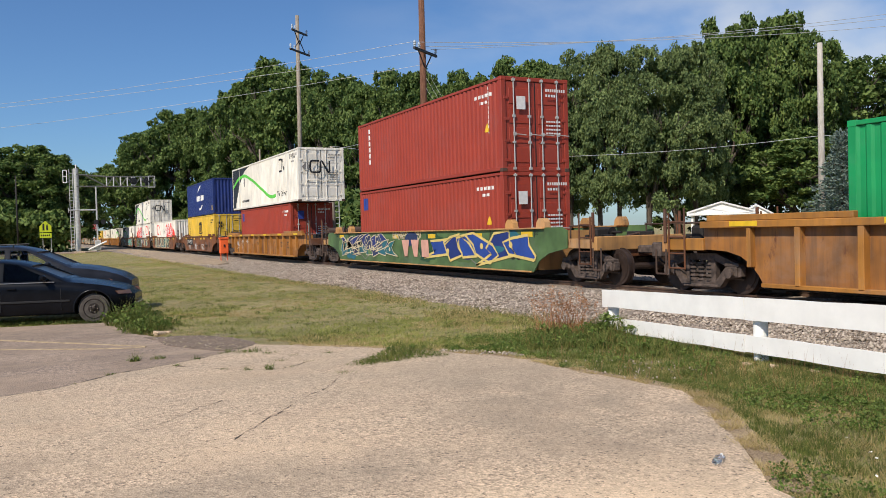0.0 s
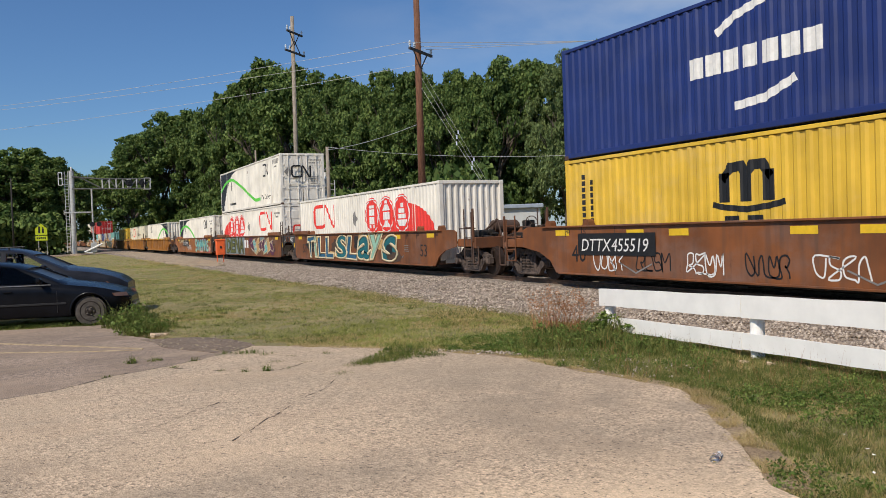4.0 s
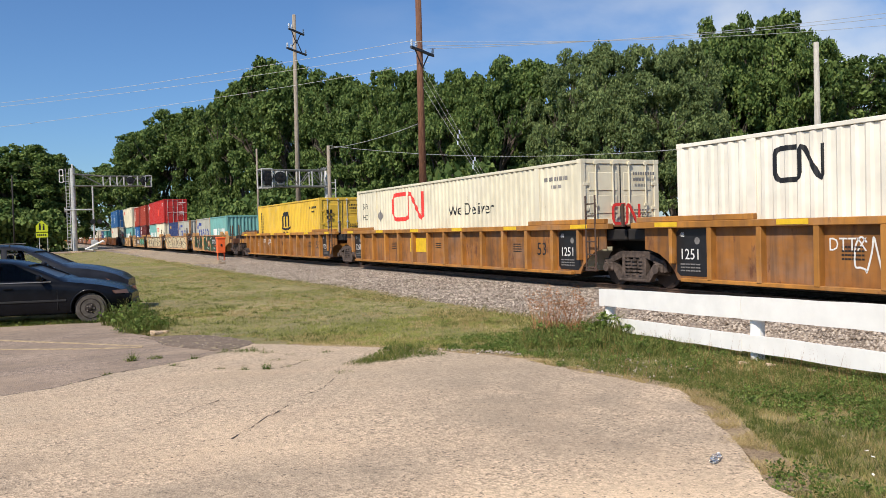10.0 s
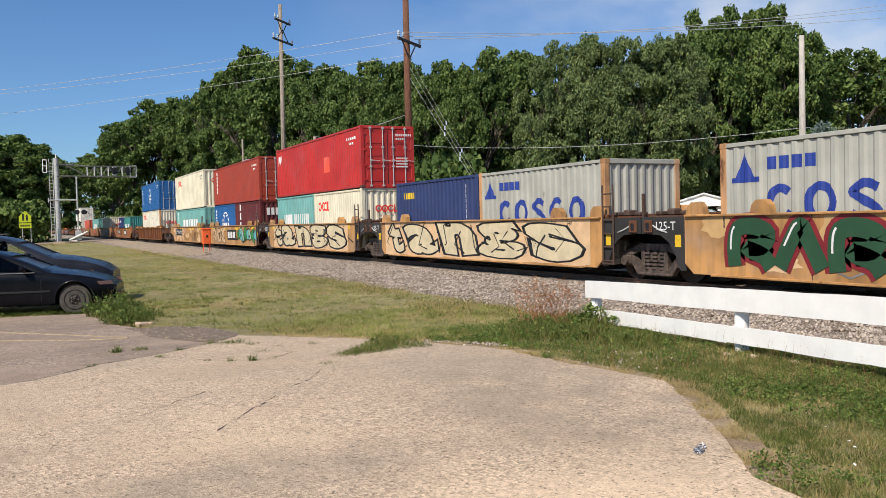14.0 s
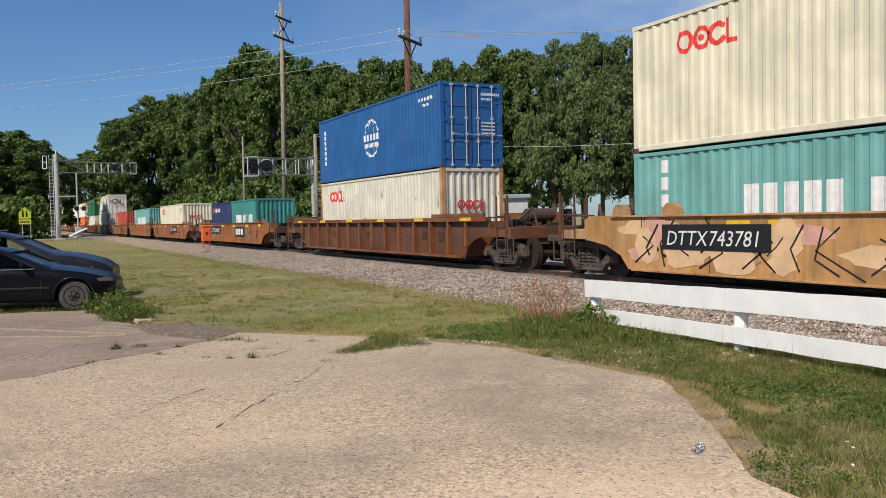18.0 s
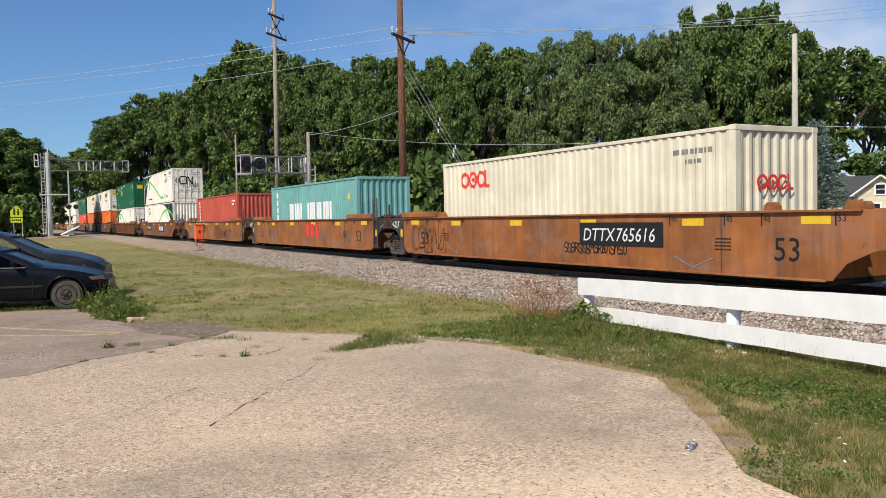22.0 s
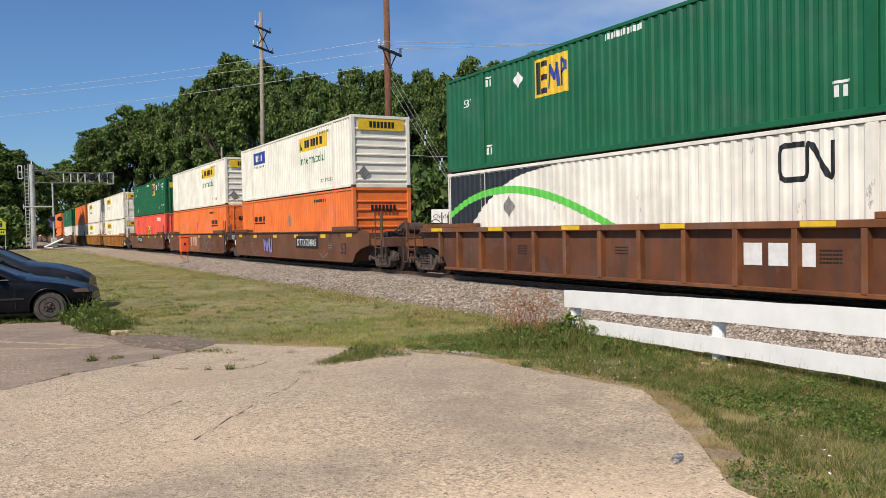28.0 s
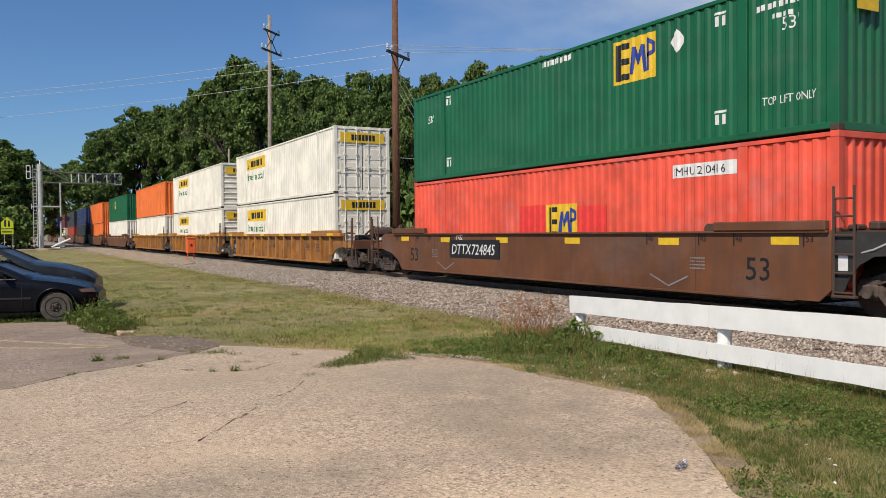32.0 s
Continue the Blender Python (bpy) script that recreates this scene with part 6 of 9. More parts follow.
def two_short(near, col_near, col_far, mark_near, mark_far):
    """Two short containers end to end in one well."""
    for col, mark, at, front in ((col_near, mark_near, near, "panel"), (col_far, mark_far, near + 6.13, "panel")):
        c = container(at, 6.06, LO, FL, col, front)
        if mark == "letters":
            marks("painted_mark", bars(0, 0, 1.5, 0.72, 5, 0.75) + bars(1.85, 0, 2.3, 0.72, 8, 0.75), side_at(c, 1.05, 0.95), WHITE_INK, c)
        elif mark == "blue_letters":
            marks("painted_mark", [q for i in range(5) for q in (ribbon([(i * 0.86 + 0.3 + 0.25 * math.cos(0.8 + k * 0.262), 0.36 + 0.30 * math.sin(0.8 + k * 0.262)) for k in range(20 if i in (0, 3) else 25)], 0.16) if i != 2 else ribbon(curve_through([(2.27, 0.58), (2.02, 0.67), (1.80, 0.52), (2.02, 0.37), (2.26, 0.20), (2.03, 0.05), (1.76, 0.15)], 5), 0.16))],
                  side_at(c, 1.15, 0.98), BLUE_INK, c)
            marks("small_writing", bars(0, 0, 1.15, 0.24, 4), side_at(c, 1.15, 2.0), BLUE_INK, c)
            marks("ship_mark", [[(0, 0), (0.42, 0), (0.21, 0.5)]] + stroke([(-0.1, -0.05), (0.55, -0.05)], 0.1), side_at(c, 0.4, 1.88), BLUE_INK, c)
        elif mark == "yellow_letters":
            marks("painted_mark", bars(0, 0, 1.0, 0.22, 5, 0.75), side_at(c, 0.54, 1.98), YELLOW_INK, c)
        elif mark == "red_letters":
            blossom(c, 0.8, 1.75, 0.4)
            blossom(c, 0.75, 1.6, 0.28, None, True)
        elif mark == "column":
            column(c, 1.05, 2.1, 3, 0.42, WHITE_INK)
            marks("painted_mark", bars(0, 0, 0.8, 0.42, 3, 0.7), end_at(c, 0.4, 1.75), WHITE_INK, c)
        elif mark == "globe":
            globe(c, 3.2, 1.15, 0.92, WHITE_INK)
            column(c, 0.4, 2.1, 5, 0.17, WHITE_INK)
        elif mark == "flag":
            marks("painted_mark", bars(0.75, 0, 1.45, 0.26, 4, 0.75), side_at(c, 0.35, 1.92), WHITE_INK, c)
            marks("flag_mark", [rect(0, k * 0.13, 0.6, 0.07) for k in range(3)], side_at(c, 0.35, 1.88), RED_INK, c)
        if mark in ("column", "flag", "yellow_letters"):
            column(c, 5.2, 2.2, 9, 0.12, WHITE_INK)


def ttx_field(car, y):
    marks("black_field", [rect(0, 0, 2.35, 0.62)], on_side(-1.474, y, 0.62), BLACK, car)
    marks("white_mark", bars(0.15, 0.12, 2.05, 0.38, 3, 0.78), on_side(-1.480, y, 0.62), WHITE_INK, car)


def green_marks(ob, a):
    emp_badge(ob, a, 1.67, 1.42)
    diamond(ob, a + 2.05 if a > 8 else a - 0.75, 2.3, 0.22, WHITE_INK)
    lettering("53'", 0.34, WHITE_INK, ob, side_at(ob, 1.0, 1.92))
    lettering("53'", 0.34, WHITE_INK, ob, side_at(ob, 14.95, 1.95))
    lettering("TOP LIFT ONLY", 0.22, WHITE_INK, ob, side_at(ob, 14.55, 0.62), squeeze=0.75)
    marks("small_writing", bars(0, 0, 1.3, 0.14, 12), side_at(ob, 7.5, 2.6), WHITE_INK, ob)
    for x in (2.3, 13.4):
        for z in (0.4, 2.35):
            marks("lift_mark", [rect(0, 0, 0.1, 0.2), rect(0.16, 0, 0.1, 0.2), rect(-0.04, 0.23, 0.34, 0.05)], side_at(ob, x, z), WHITE_INK, ob)
    marks("end_badge", [rect(0.4, 2.1, 0.6, 0.42)], end_at(ob, 0, 0, 0.06), YELLOW_INK, ob)
    diamond(ob, 2.0, 1.9, 0.22, WHITE_INK, True)
    id_marks(ob, WHITE_INK)


def hunt_stack(near, front_low, plaque):
    lower = container(near, 16.15, HI, FL, "orange", "slats" if front_low == "slats" else "doors")
    marks("painted_mark", bars(0, 0, 1.85, 0.26, 9, 0.75) + [rect(0.0, -0.14, 1.8, 0.08)], side_at(lower, 2.37 if plaque else 12.2, 1.75), BLACK, lower)
    diamond(lower, 8.2, 1.7, 0.26)
    end_badge(lower, 1.85, None, BLACK)
    marks("small_writing", bars(0, 0, 1.5, 0.12, 12), side_at(lower, 11.6, 2.45), BLACK, lower)
    top = container(near, 16.15, HI, FL + HI, "clean", "slats")
    hunt_badge(top, 9.85, 1.93)
    end_badge(top, 2.3, YELLOW_INK, BLACK)
    diamond(top, 0.5, 0.6, 0.24, end=True)
    lettering("TOP LIFT ONLY", 0.22, BLACK, top, side_at(top, 12.5, 0.4))
    marks("small_writing", bars(0, 0, 1.4, 0.1, 12), side_at(top, 12.2, 2.5), GREY_INK, top)
    if plaque:
        marks("blue_field", [rect(0, 0, 2.0, 0.62)], side_at(top, 2.4, 1.9), BLUE_INK, top)
        marks("white_mark", bars(0.4, 0.15, 1.25, 0.33, 5, 0.7), side_at(top, 2.4, 1.9) @ pose(0, 0, 0.005), WHITE_INK, top)
        marks("small_writing", bars(0, 0, 1.9, 0.11, 14), side_at(top, 2.45, 1.7), GREY_INK, top)


# ---- the setting ----
def ease(v):
    v = max(0.0, min(1.0, v))
    return v * v * (3 - 2 * v)


def lie(x, y):
    """The height of the ground: level by the camera and the track, falling to the left-hand lot."""
    low = -0.09 * ease((y - 7) / 9) - 0.11 * ease((y - 40) / 60)
    w = 1 - ease((x - 2.0) / 6.0)
    return low * w - 0.05 * (1 - w) * ease((y - 3) / 6)


def strip_axis(fine0, fine1, step, far0, far1):
    a = list(np.arange(fine0, fine1 + 1e-6, step))
    d, v = step, fine1
    while v < far1:
        d *= 1.35
        v += d
        a.append(min(v, far1))
    d, v = step, fine0
    while v > far0:
        d *= 1.35
        v -= d
        a.insert(0, max(v, far0))
    return a


def sheet(name, xs, ys, z, material, keep=None, label="", kind="structure", category=""):
    verts = [(x, y, z(x, y)) for y in ys for x in xs]
    n = len(xs)
    faces = []
    for j in range(len(ys) - 1):
        for i in range(n - 1):
            if keep is None or keep((xs[i] + xs[i + 1]) / 2, (ys[j] + ys[j + 1]) / 2):
                faces.append((j * n + i, j * n + i + 1, (j + 1) * n + i + 1, (j + 1) * n + i))
    ob = raw(name, verts, faces, material, smooth=True)
    return tagged(ob, label, category, "", kind)


def paved(name, outline, lift, material, label, step=0.5, depth=0.12):
    """A slab with the given outline (x, y), laid on the ground."""
    bm = bmesh.new()
    vs = [bm.verts.new((x, y, 0)) for x, y in outline]
    f = bm.faces.new(vs)
    bmesh.ops.triangulate(bm, faces=[f])
    bmesh.ops.subdivide_edges(bm, edges=bm.edges, cuts=5, use_grid_fill=True)
    r = bmesh.ops.extrude_face_region(bm, geom=list(bm.faces))
    low = [g for g in r["geom"] if isinstance(g, bmesh.types.BMVert)]
    lowset = set(low)
    for v in bm.verts:
        v.co.z = lie(v.co.x, v.co.y) + lift - (0 if v not in lowset else depth)
    bmesh.ops.recalc_face_normals(bm, faces=bm.faces)
    ob = part(name, bm, material)
    return tagged(ob, label, "", "", "structure")


def wobble(points, amount, seed, per=4):
    """An outline with a broken, uneven edge."""
    rng = random.Random(seed)
    out = []
    for (x0, y0), (x1, y1) in zip(points, points[1:] + points[:1]):
        for k in range(per):
            f = k / per
            s = amount if k else amount * 0.4
            out.append((x0 + (x1 - x0) * f + rng.uniform(-s, s), y0 + (y1 - y0) * f + rng.uniform(-s, s)))
    return out


SLAB = [(-14, -8), (4.2, -8), (3.4, 1.2), (3.93, 3.49), (4.35, 4.07), (4.76, 4.72), (5.18, 5.38), (5.57, 6.03), (5.5, 7.0), (5.39, 7.57), (5.39, 8.27), (5.42, 8.57), (5.15, 9.22), (4.83, 9.9),
        (4.45, 10.39), (4.15, 10.92), (3.66, 11.48), (3.29, 11.96), (2.93, 12.36), (2.61, 11.91), (1.95, 11.32), (1.54, 11.02), (1.24, 10.85), (0.82, 10.64), (0.19, 9.96), (-0.36, 9.73), (-6, 8.4), (-14, 7.0)]
LOT = [(-14, 7.02), (-6, 8.42), (-0.36, 9.75), (0.19, 9.98), (0.82, 10.66), (1.24, 10.87), (1.54, 11.04), (1.95, 11.34), (2.60, 11.95), (2.67, 12.17), (2.29, 12.5), (1.95, 13.37), (1.75, 14.82), (1.50, 15.82), (1.46, 16.9), (1.3, 17.95), (0.4, 18.2), (-0.64, 18.5), (-5, 19.6), (-14, 22.0)]
YARD = [(8.1, 62), (8.7, 80), (9.4, 112.9), (12.1, 112.9), (12.0, 80), (11.4, 66), (10.9, 56), (9.9, 48), (9.0, 46), (8.3, 52)]
DIRT = [(1.60, 14.75), (2.29, 14.5), (2.85, 13.65), (3.0, 12.61), (2.67, 12.0), (2.2, 12.2), (1.75, 13.37)]


def inside(x, y, outline):
    hit = False
    for (x0, y0), (x1, y1) in zip(outline, outline[1:] + outline[:1]):
        if (y0 > y) != (y1 > y) and x < (x1 - x0) * (y - y0) / (y1 - y0) + x0:
            hit = not hit
    return hit


def within(x, y, outline):
    """The same for arrays of places."""
    hit = np.zeros(len(x), bool)
    for (x0, y0), (x1, y1) in zip(outline, outline[1:] + outline[:1]):
        if y0 != y1:
            hit ^= ((y0 > y) != (y1 > y)) & (x < (x1 - x0) * (y - y0) / (y1 - y0) + x0)
    return hit


def edge_gap(x, y):
    """How far places lie from the slab's outline."""
    best = np.full(len(x), 99.0)
    for (x0, y0), (x1, y1) in zip(SLAB[2:18], SLAB[3:19]):
        dx, dy = x1 - x0, y1 - y0
        k = np.clip(((x - x0) * dx + (y - y0) * dy) / (dx * dx + dy * dy), 0, 1)
        best = np.minimum(best, np.hypot(x - x0 - k * dx, y - y0 - k * dy))
    return best


def rough(x, y, s, seed):
    return np.array([noise.noise((a * s, b * s, seed)) for a, b in zip(x.tolist(), y.tolist())])


def lies(x, y):
    def soft(v):
        v = np.clip(v, 0, 1)
        return v * v * (3 - 2 * v)
    w = 1 - soft((x - 2.0) / 6.0)
    return (-0.09 * soft((y - 7) / 9) - 0.11 * soft((y - 40) / 60)) * w - 0.05 * (1 - w) * soft((y - 3) / 6)


def ground():
    xs = strip_axis(-6, 12, 0.5, -900, 900)
    ys = strip_axis(0, 40, 0.5, -700, 1500)

    def z(x, y):
        under = 0.14 if inside(x, y, SLAB) or inside(x, y, LOT) else 0.0
        return lie(x, y) + 0.03 * noise.noise((x * 0.35, y * 0.35, 0)) - under - (0.12 if x > 8.5 and x < 19.5 else 0)
    sheet("ground", xs, ys, z, TURF, label="dry mown grass beside the railway")
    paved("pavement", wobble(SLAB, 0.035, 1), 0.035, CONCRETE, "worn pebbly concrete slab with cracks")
    paved("road", wobble(LOT, 0.07, 2), 0.02, ASPHALT, "faded grey asphalt lot")
    rim = SLAB[3:18]
    far = []
    for i, (x, y) in enumerate(rim):
        (x0, y0), (x1, y1) = rim[max(0, i - 1)], rim[min(len(rim) - 1, i + 1)]
        n = math.hypot(x1 - x0, y1 - y0)
        far.append((x + (y1 - y0) / n * 0.24, y - (x1 - x0) / n * 0.24))
    paved("ground", wobble(rim + far[::-1], 0.05, 8, 3), 0.018, BARE_SOIL, "bare brown soil and dead turf along the concrete's edge", depth=0.06)
    paved("ground", wobble(YARD, 0.35, 14, 5), 0.095, SANDY_DIRT, "sandy dirt trodden flat beside the track", depth=0.2)
    paved("ground", wobble(DIRT, 0.10, 3), 0.027, GRAVEL_DIRT, "patch of dark loose gravel and dirt", depth=0.05)
    crossing = [(-60, 113.0), (11.2, 113.0), (11.2, 121.0), (-60, 121.0)]
    paved("road", crossing, 0.10, ASPHALT, "grey street that crosses the track")
    far = [(17.0, 113.0), (60, 113.0), (60, 121.0), (17.0, 121.0)]
    paved("road", far, 0.14, ASPHALT, "grey street beyond the track")
    # faded yellow line
    for raw_line in ([(-4.0, 20.0), (-0.55, 15.91), (0.55, 14.59), (1.46, 13.39), (1.50, 13.45), (0.60, 14.68), (-0.48, 16.0), (-4.0, 20.15)], [(-4.0, 17.4), (-0.5, 14.53), (0.52, 13.77), (1.44, 13.23), (1.46, 13.31), (0.55, 13.86), (-0.46, 14.63), (-4.0, 17.52)]):
        paved("trim", raw_line, 0.026, plain("worn_yellow_line", (0.40, 0.30, 0.18, 1), 0.9, 0, 0.3, 9), "worn yellow parking line", depth=0.006)


CRACKS = [[(1.34, 6.47), (1.62, 6.86), (1.97, 7.32), (2.09, 7.46), (2.41, 7.88), (2.68, 8.17), (3.06, 8.78)], [(0.88, 7.33), (1.1, 7.59), (1.29, 7.85), (1.47, 7.97), (1.65, 8.17)],
          [(-6, 8.4), (-0.36, 9.73), (0.19, 9.96), (0.82, 10.64), (1.24, 10.85), (1.54, 11.02), (1.95, 11.32), (2.61, 11.91)], [(1.51, 10.81), (1.84, 10.32), (2.22, 9.85), (2.52, 9.68), (2.75, 9.76), (3.07, 10.09)],
          [(1.13, 11.79), (1.58, 11.83), (1.99, 11.76), (2.43, 11.83), (2.75, 12.18)], [(0.3, 11.7), (0.7, 11.6), (1.13, 11.79)]]


def cracks():
    dark = plain("crack_shadow", (0.075, 0.058, 0.042, 1), 0.95, 0, 0.3)
    rng = random.Random(5)
    for number, line in enumerate(CRACKS):
        broad = 2.2 if number in (2, 3, 4) else 0.8
        pts = []
        for (x0, y0), (x1, y1) in zip(line, line[1:]):
            for k in range(6):
                f = k / 6
                pts.append((x0 + (x1 - x0) * f + rng.uniform(-0.014, 0.014), y0 + (y1 - y0) * f + rng.uniform(-0.014, 0.014)))
        verts, faces = [], []
        for i, (x, y) in enumerate(pts):
            w = (0.0008 + 0.009 * rng.random() ** 3) * broad
            z = lie(x, y) + 0.039
            verts += [(x - w, y + w * 0.4, z), (x + w, y - w * 0.4, z)]
            if i:
                faces.append((2 * i - 2, 2 * i - 1, 2 * i + 1, 2 * i))
        tagged(raw("trim", verts, faces, dark), "dark crack in the concrete", "", "", "structure")


def track():
    xs = [7.5, 7.9, 8.4, 9.0, 9.6, 10.2, 10.8, 11.4, 12.0, 12.7, 13.3, 13.94, 14.6, 15.3, 16.0, 17.0, 18.0, 19.0, 20.0]
    ys = strip_axis(2, 60, 0.4, -560, 800)

    def z(x, y):
        rise = ease((x - 7.6) / 2.6) * (1 - ease((x - 17.5) / 2.5))
        edge = 0.35 * noise.noise((y * 0.5, 3.0, 0))
        return lie(x, y) - 0.10 + (0.13 * ease((x - 7.7 + edge) / 0.9)) + 0.02 * rise + 0.035 * noise.noise((x * 2.2, y * 2.2, 1.0)) * rise
    tagged(sheet("ballast", xs, ys, z, GRAVEL, label="bed of pale crushed-stone railway ballast"), category="ballast", kind="structure")
    rng = np.random.default_rng(4)
    n = 64000
    y = 5 + 75 * rng.random(n) ** 1.8
    x = np.where(rng.random(n) < 0.9, 7.75 + 4.6 * rng.random(n), 15.5 + 3 * rng.random(n))
    keep = x > 7.9 + 0.35 * np.array([noise.noise((v * 0.5, 7.0, 0)) for v in y])
    x, y = x[keep], y[keep]
    r = 0.014 + 0.024 * rng.random(len(x)) ** 1.4
    zz = np.array([z(a, b) for a, b in zip(x, y)]) + r * 0.25
    octa = np.array([(1, 0, 0), (0, 1, 0), (-1, 0, 0), (0, -1, 0), (0, 0, 0.8), (0, 0, -0.8)], float)
    pts = octa[None] * rng.uniform(0.55, 1.25, (len(x), 6, 1)) + rng.uniform(-0.25, 0.25, (len(x), 6, 3))
    ang = rng.random(len(x)) * 6.2832
    ca, sa = np.cos(ang), np.sin(ang)
    px = (pts[..., 0] * ca[:, None] - pts[..., 1] * sa[:, None]) * r[:, None] * 1.3 + x[:, None]
    py = (pts[..., 0] * sa[:, None] + pts[..., 1] * ca[:, None]) * r[:, None] + y[:, None]
    pz = pts[..., 2] * r[:, None] + zz[:, None]
    allp = np.stack([px, py, pz], -1)
    tri = np.array([(0, 1, 4), (1, 2, 4), (2, 3, 4), (3, 0, 4), (1, 0, 5), (2, 1, 5), (3, 2, 5), (0, 3, 5)])
    me = bpy.data.meshes.new("ballast_stones")
    m = len(x)
    me.vertices.add(m * 6)
    me.vertices.foreach_set("co", allp.astype(np.float32).ravel())
    idx = (tri[None] + 6 * np.arange(m)[:, None, None]).ravel().astype(np.int32)
    me.loops.add(len(idx))
    me.loops.foreach_set("vertex_index", idx)
    me.polygons.add(len(idx) // 3)
    me.polygons.foreach_set("loop_start", np.arange(0, len(idx), 3, dtype=np.int32))
    me.update(calc_edges=True)
    tagged(link_mesh("ballast_stones", me, STONE), "loose pale crushed stones of the track bed", "stones", "", "stuff")
    tr = tagged(new("railway_track"), "steel rails on dark wooden ties", "railway track", "", "structure")
    prof = [(-0.07, -0.17), (0.07, -0.17), (0.07, -0.155), (0.012, -0.13), (0.012, -0.045), (0.036, -0.03), (0.036, 0.0), (-0.036, 0.0), (-0.036, -0.03), (-0.012, -0.045), (-0.012, -0.13), (-0.07, -0.155)]
    for sx in (-1, 1):
        bm = bmesh.new()
        plate(bm, [(p + TRACK_X + sx * 0.755, q + RAIL_Z) for p, q in prof], "y", -560.0, 1360.0)
        part("rail", bm, RAIL_STEEL, tr)
    for i in range(240):
        use("tie", "tie", lambda: mesh_of(boxes((-1.3, -0.115, -0.34, 1.3, 0.115, -0.17), bevel=0.012)), TIE_WOOD, tr, pose(TRACK_X + rng.uniform(-0.04, 0.04), -8 + i * 0.52, RAIL_Z, 0, 0, rng.uniform(-1.5, 1.5)))


def fence():
    f = tagged(new("board_fence"), "low white-painted two-board wooden fence on round posts", "fence")
    ax, ay, bx, by = 8.16, 10.36, 7.75, 7.05
    dx, dy = bx - ax, by - ay
    ang = math.degrees(math.atan2(dy, dx))
    span = math.hypot(dx, dy)
    for i in range(4):
        x, y = ax + dx * i, ay + dy * i
        bm = rods(((0, 0, -0.25), (0, 0, 0.60 + 0.10 * i), 0.085), seg=14)
        part("post", bm, WHITE_PAINT, f).matrix_basis = pose(x, y, lie(x, y))
    rng = random.Random(3)
    for z0, rise, h in ((0.40, 0.105, 0.272), (0.03, 0.085, 0.205)):
        for i in range(3):
            x, y = ax + dx * i, ay + dy * i
            bm = bmesh.new()
            n = 8
            run = span + (0.26 if i == 2 else 0.0) - 0.006
            top = [(-0.13 + run * k / n, h + 0.005 * rng.uniform(-1, 1)) for k in range(n + 1)]
            low = [(q, 0.007 * rng.uniform(-1, 1)) for q, _ in top]
            plate(bm, low + top[::-1], "y", -0.125, 0.04)
            part("board", bm, WHITE_PAINT, f).matrix_basis = pose(x, y, -0.05 + z0 + rise * i, 0, -math.degrees(math.atan2(rise, span)), ang)


def tube(name, pts, r, mat, parent=None, label="", seg=5):
    """One connected round skin along a line of points."""
    verts, faces = [], []
    pts = [Vector(q) for q in pts]
    for i, q in enumerate(pts):
        d = (pts[min(i + 1, len(pts) - 1)] - pts[max(i - 1, 0)]).normalized()
        u = d.cross(Vector((0.13, 0.07, 1.0))).normalized()
        v = d.cross(u)
        verts += [tuple(q + (u * math.cos(k * 6.2832 / seg) + v * math.sin(k * 6.2832 / seg)) * r) for k in range(seg)]
        if i:
            faces += [((i - 1) * seg + k, (i - 1) * seg + (k + 1) % seg, i * seg + (k + 1) % seg, i * seg + k) for k in range(seg)]
    return raw(name, verts, faces, mat, parent, label, True)


def wire_line(name, pts, sag, r, label, mat=WIRE):
    line = []
    for a, b in zip(pts, pts[1:]):
        a, b = Vector(a), Vector(b)
        for k in range(13 if b == Vector(pts[-1]) else 12):
            q = a.lerp(b, k / 12)
            q.z -= sag * 4 * (k / 12) * (1 - k / 12)
            line.append(q)
    return tagged(tube(name, line, r, mat), label, "cable")


def utility_pole(x, y, z0, high, mat, label, arms=(), r=0.16, lean=0.0):
    """A wooden pole; each arm (height, half length, turn) is a dark crosspiece with pale pins and two braces."""
    p = tagged(new("utility_pole"), label, "utility pole")
    p.matrix_basis = pose(x, y, z0, 0, lean, 0)
    part("shaft", rod(bmesh.new(), (0, 0, -0.3), (0, 0, high), r, 14, r * 0.66), mat, p, smooth=True)
    for i, (z, w, turn) in enumerate(arms):
        a = part("cross_arm", boxes((-w, -0.24, -0.07, w, -0.12, 0.07), bevel=0.01), ARM_WOOD, p)
        a.matrix_basis = pose(0, 0, z, 0, 0, turn)
        for k in (-0.94, -0.55, 0.94):
            pin = part("insulator", rods(((k * w, -0.18, 0.07), (k * w, -0.18, 0.40), 0.05), ((k * w, -0.18, 0.17), (k * w, -0.18, 0.22), 0.085), ((k * w, -0.18, 0.28), (k * w, -0.18, 0.33), 0.075), seg=8), PORCELAIN, a)
        up = 0.9 if i % 2 else -0.9
        for k in (-0.62, 0.62):
            part("brace", rods(((k * w, -0.15, 0.0), (0, -0.15, up), 0.035), seg=6), ARM_WOOD, a)
    return p


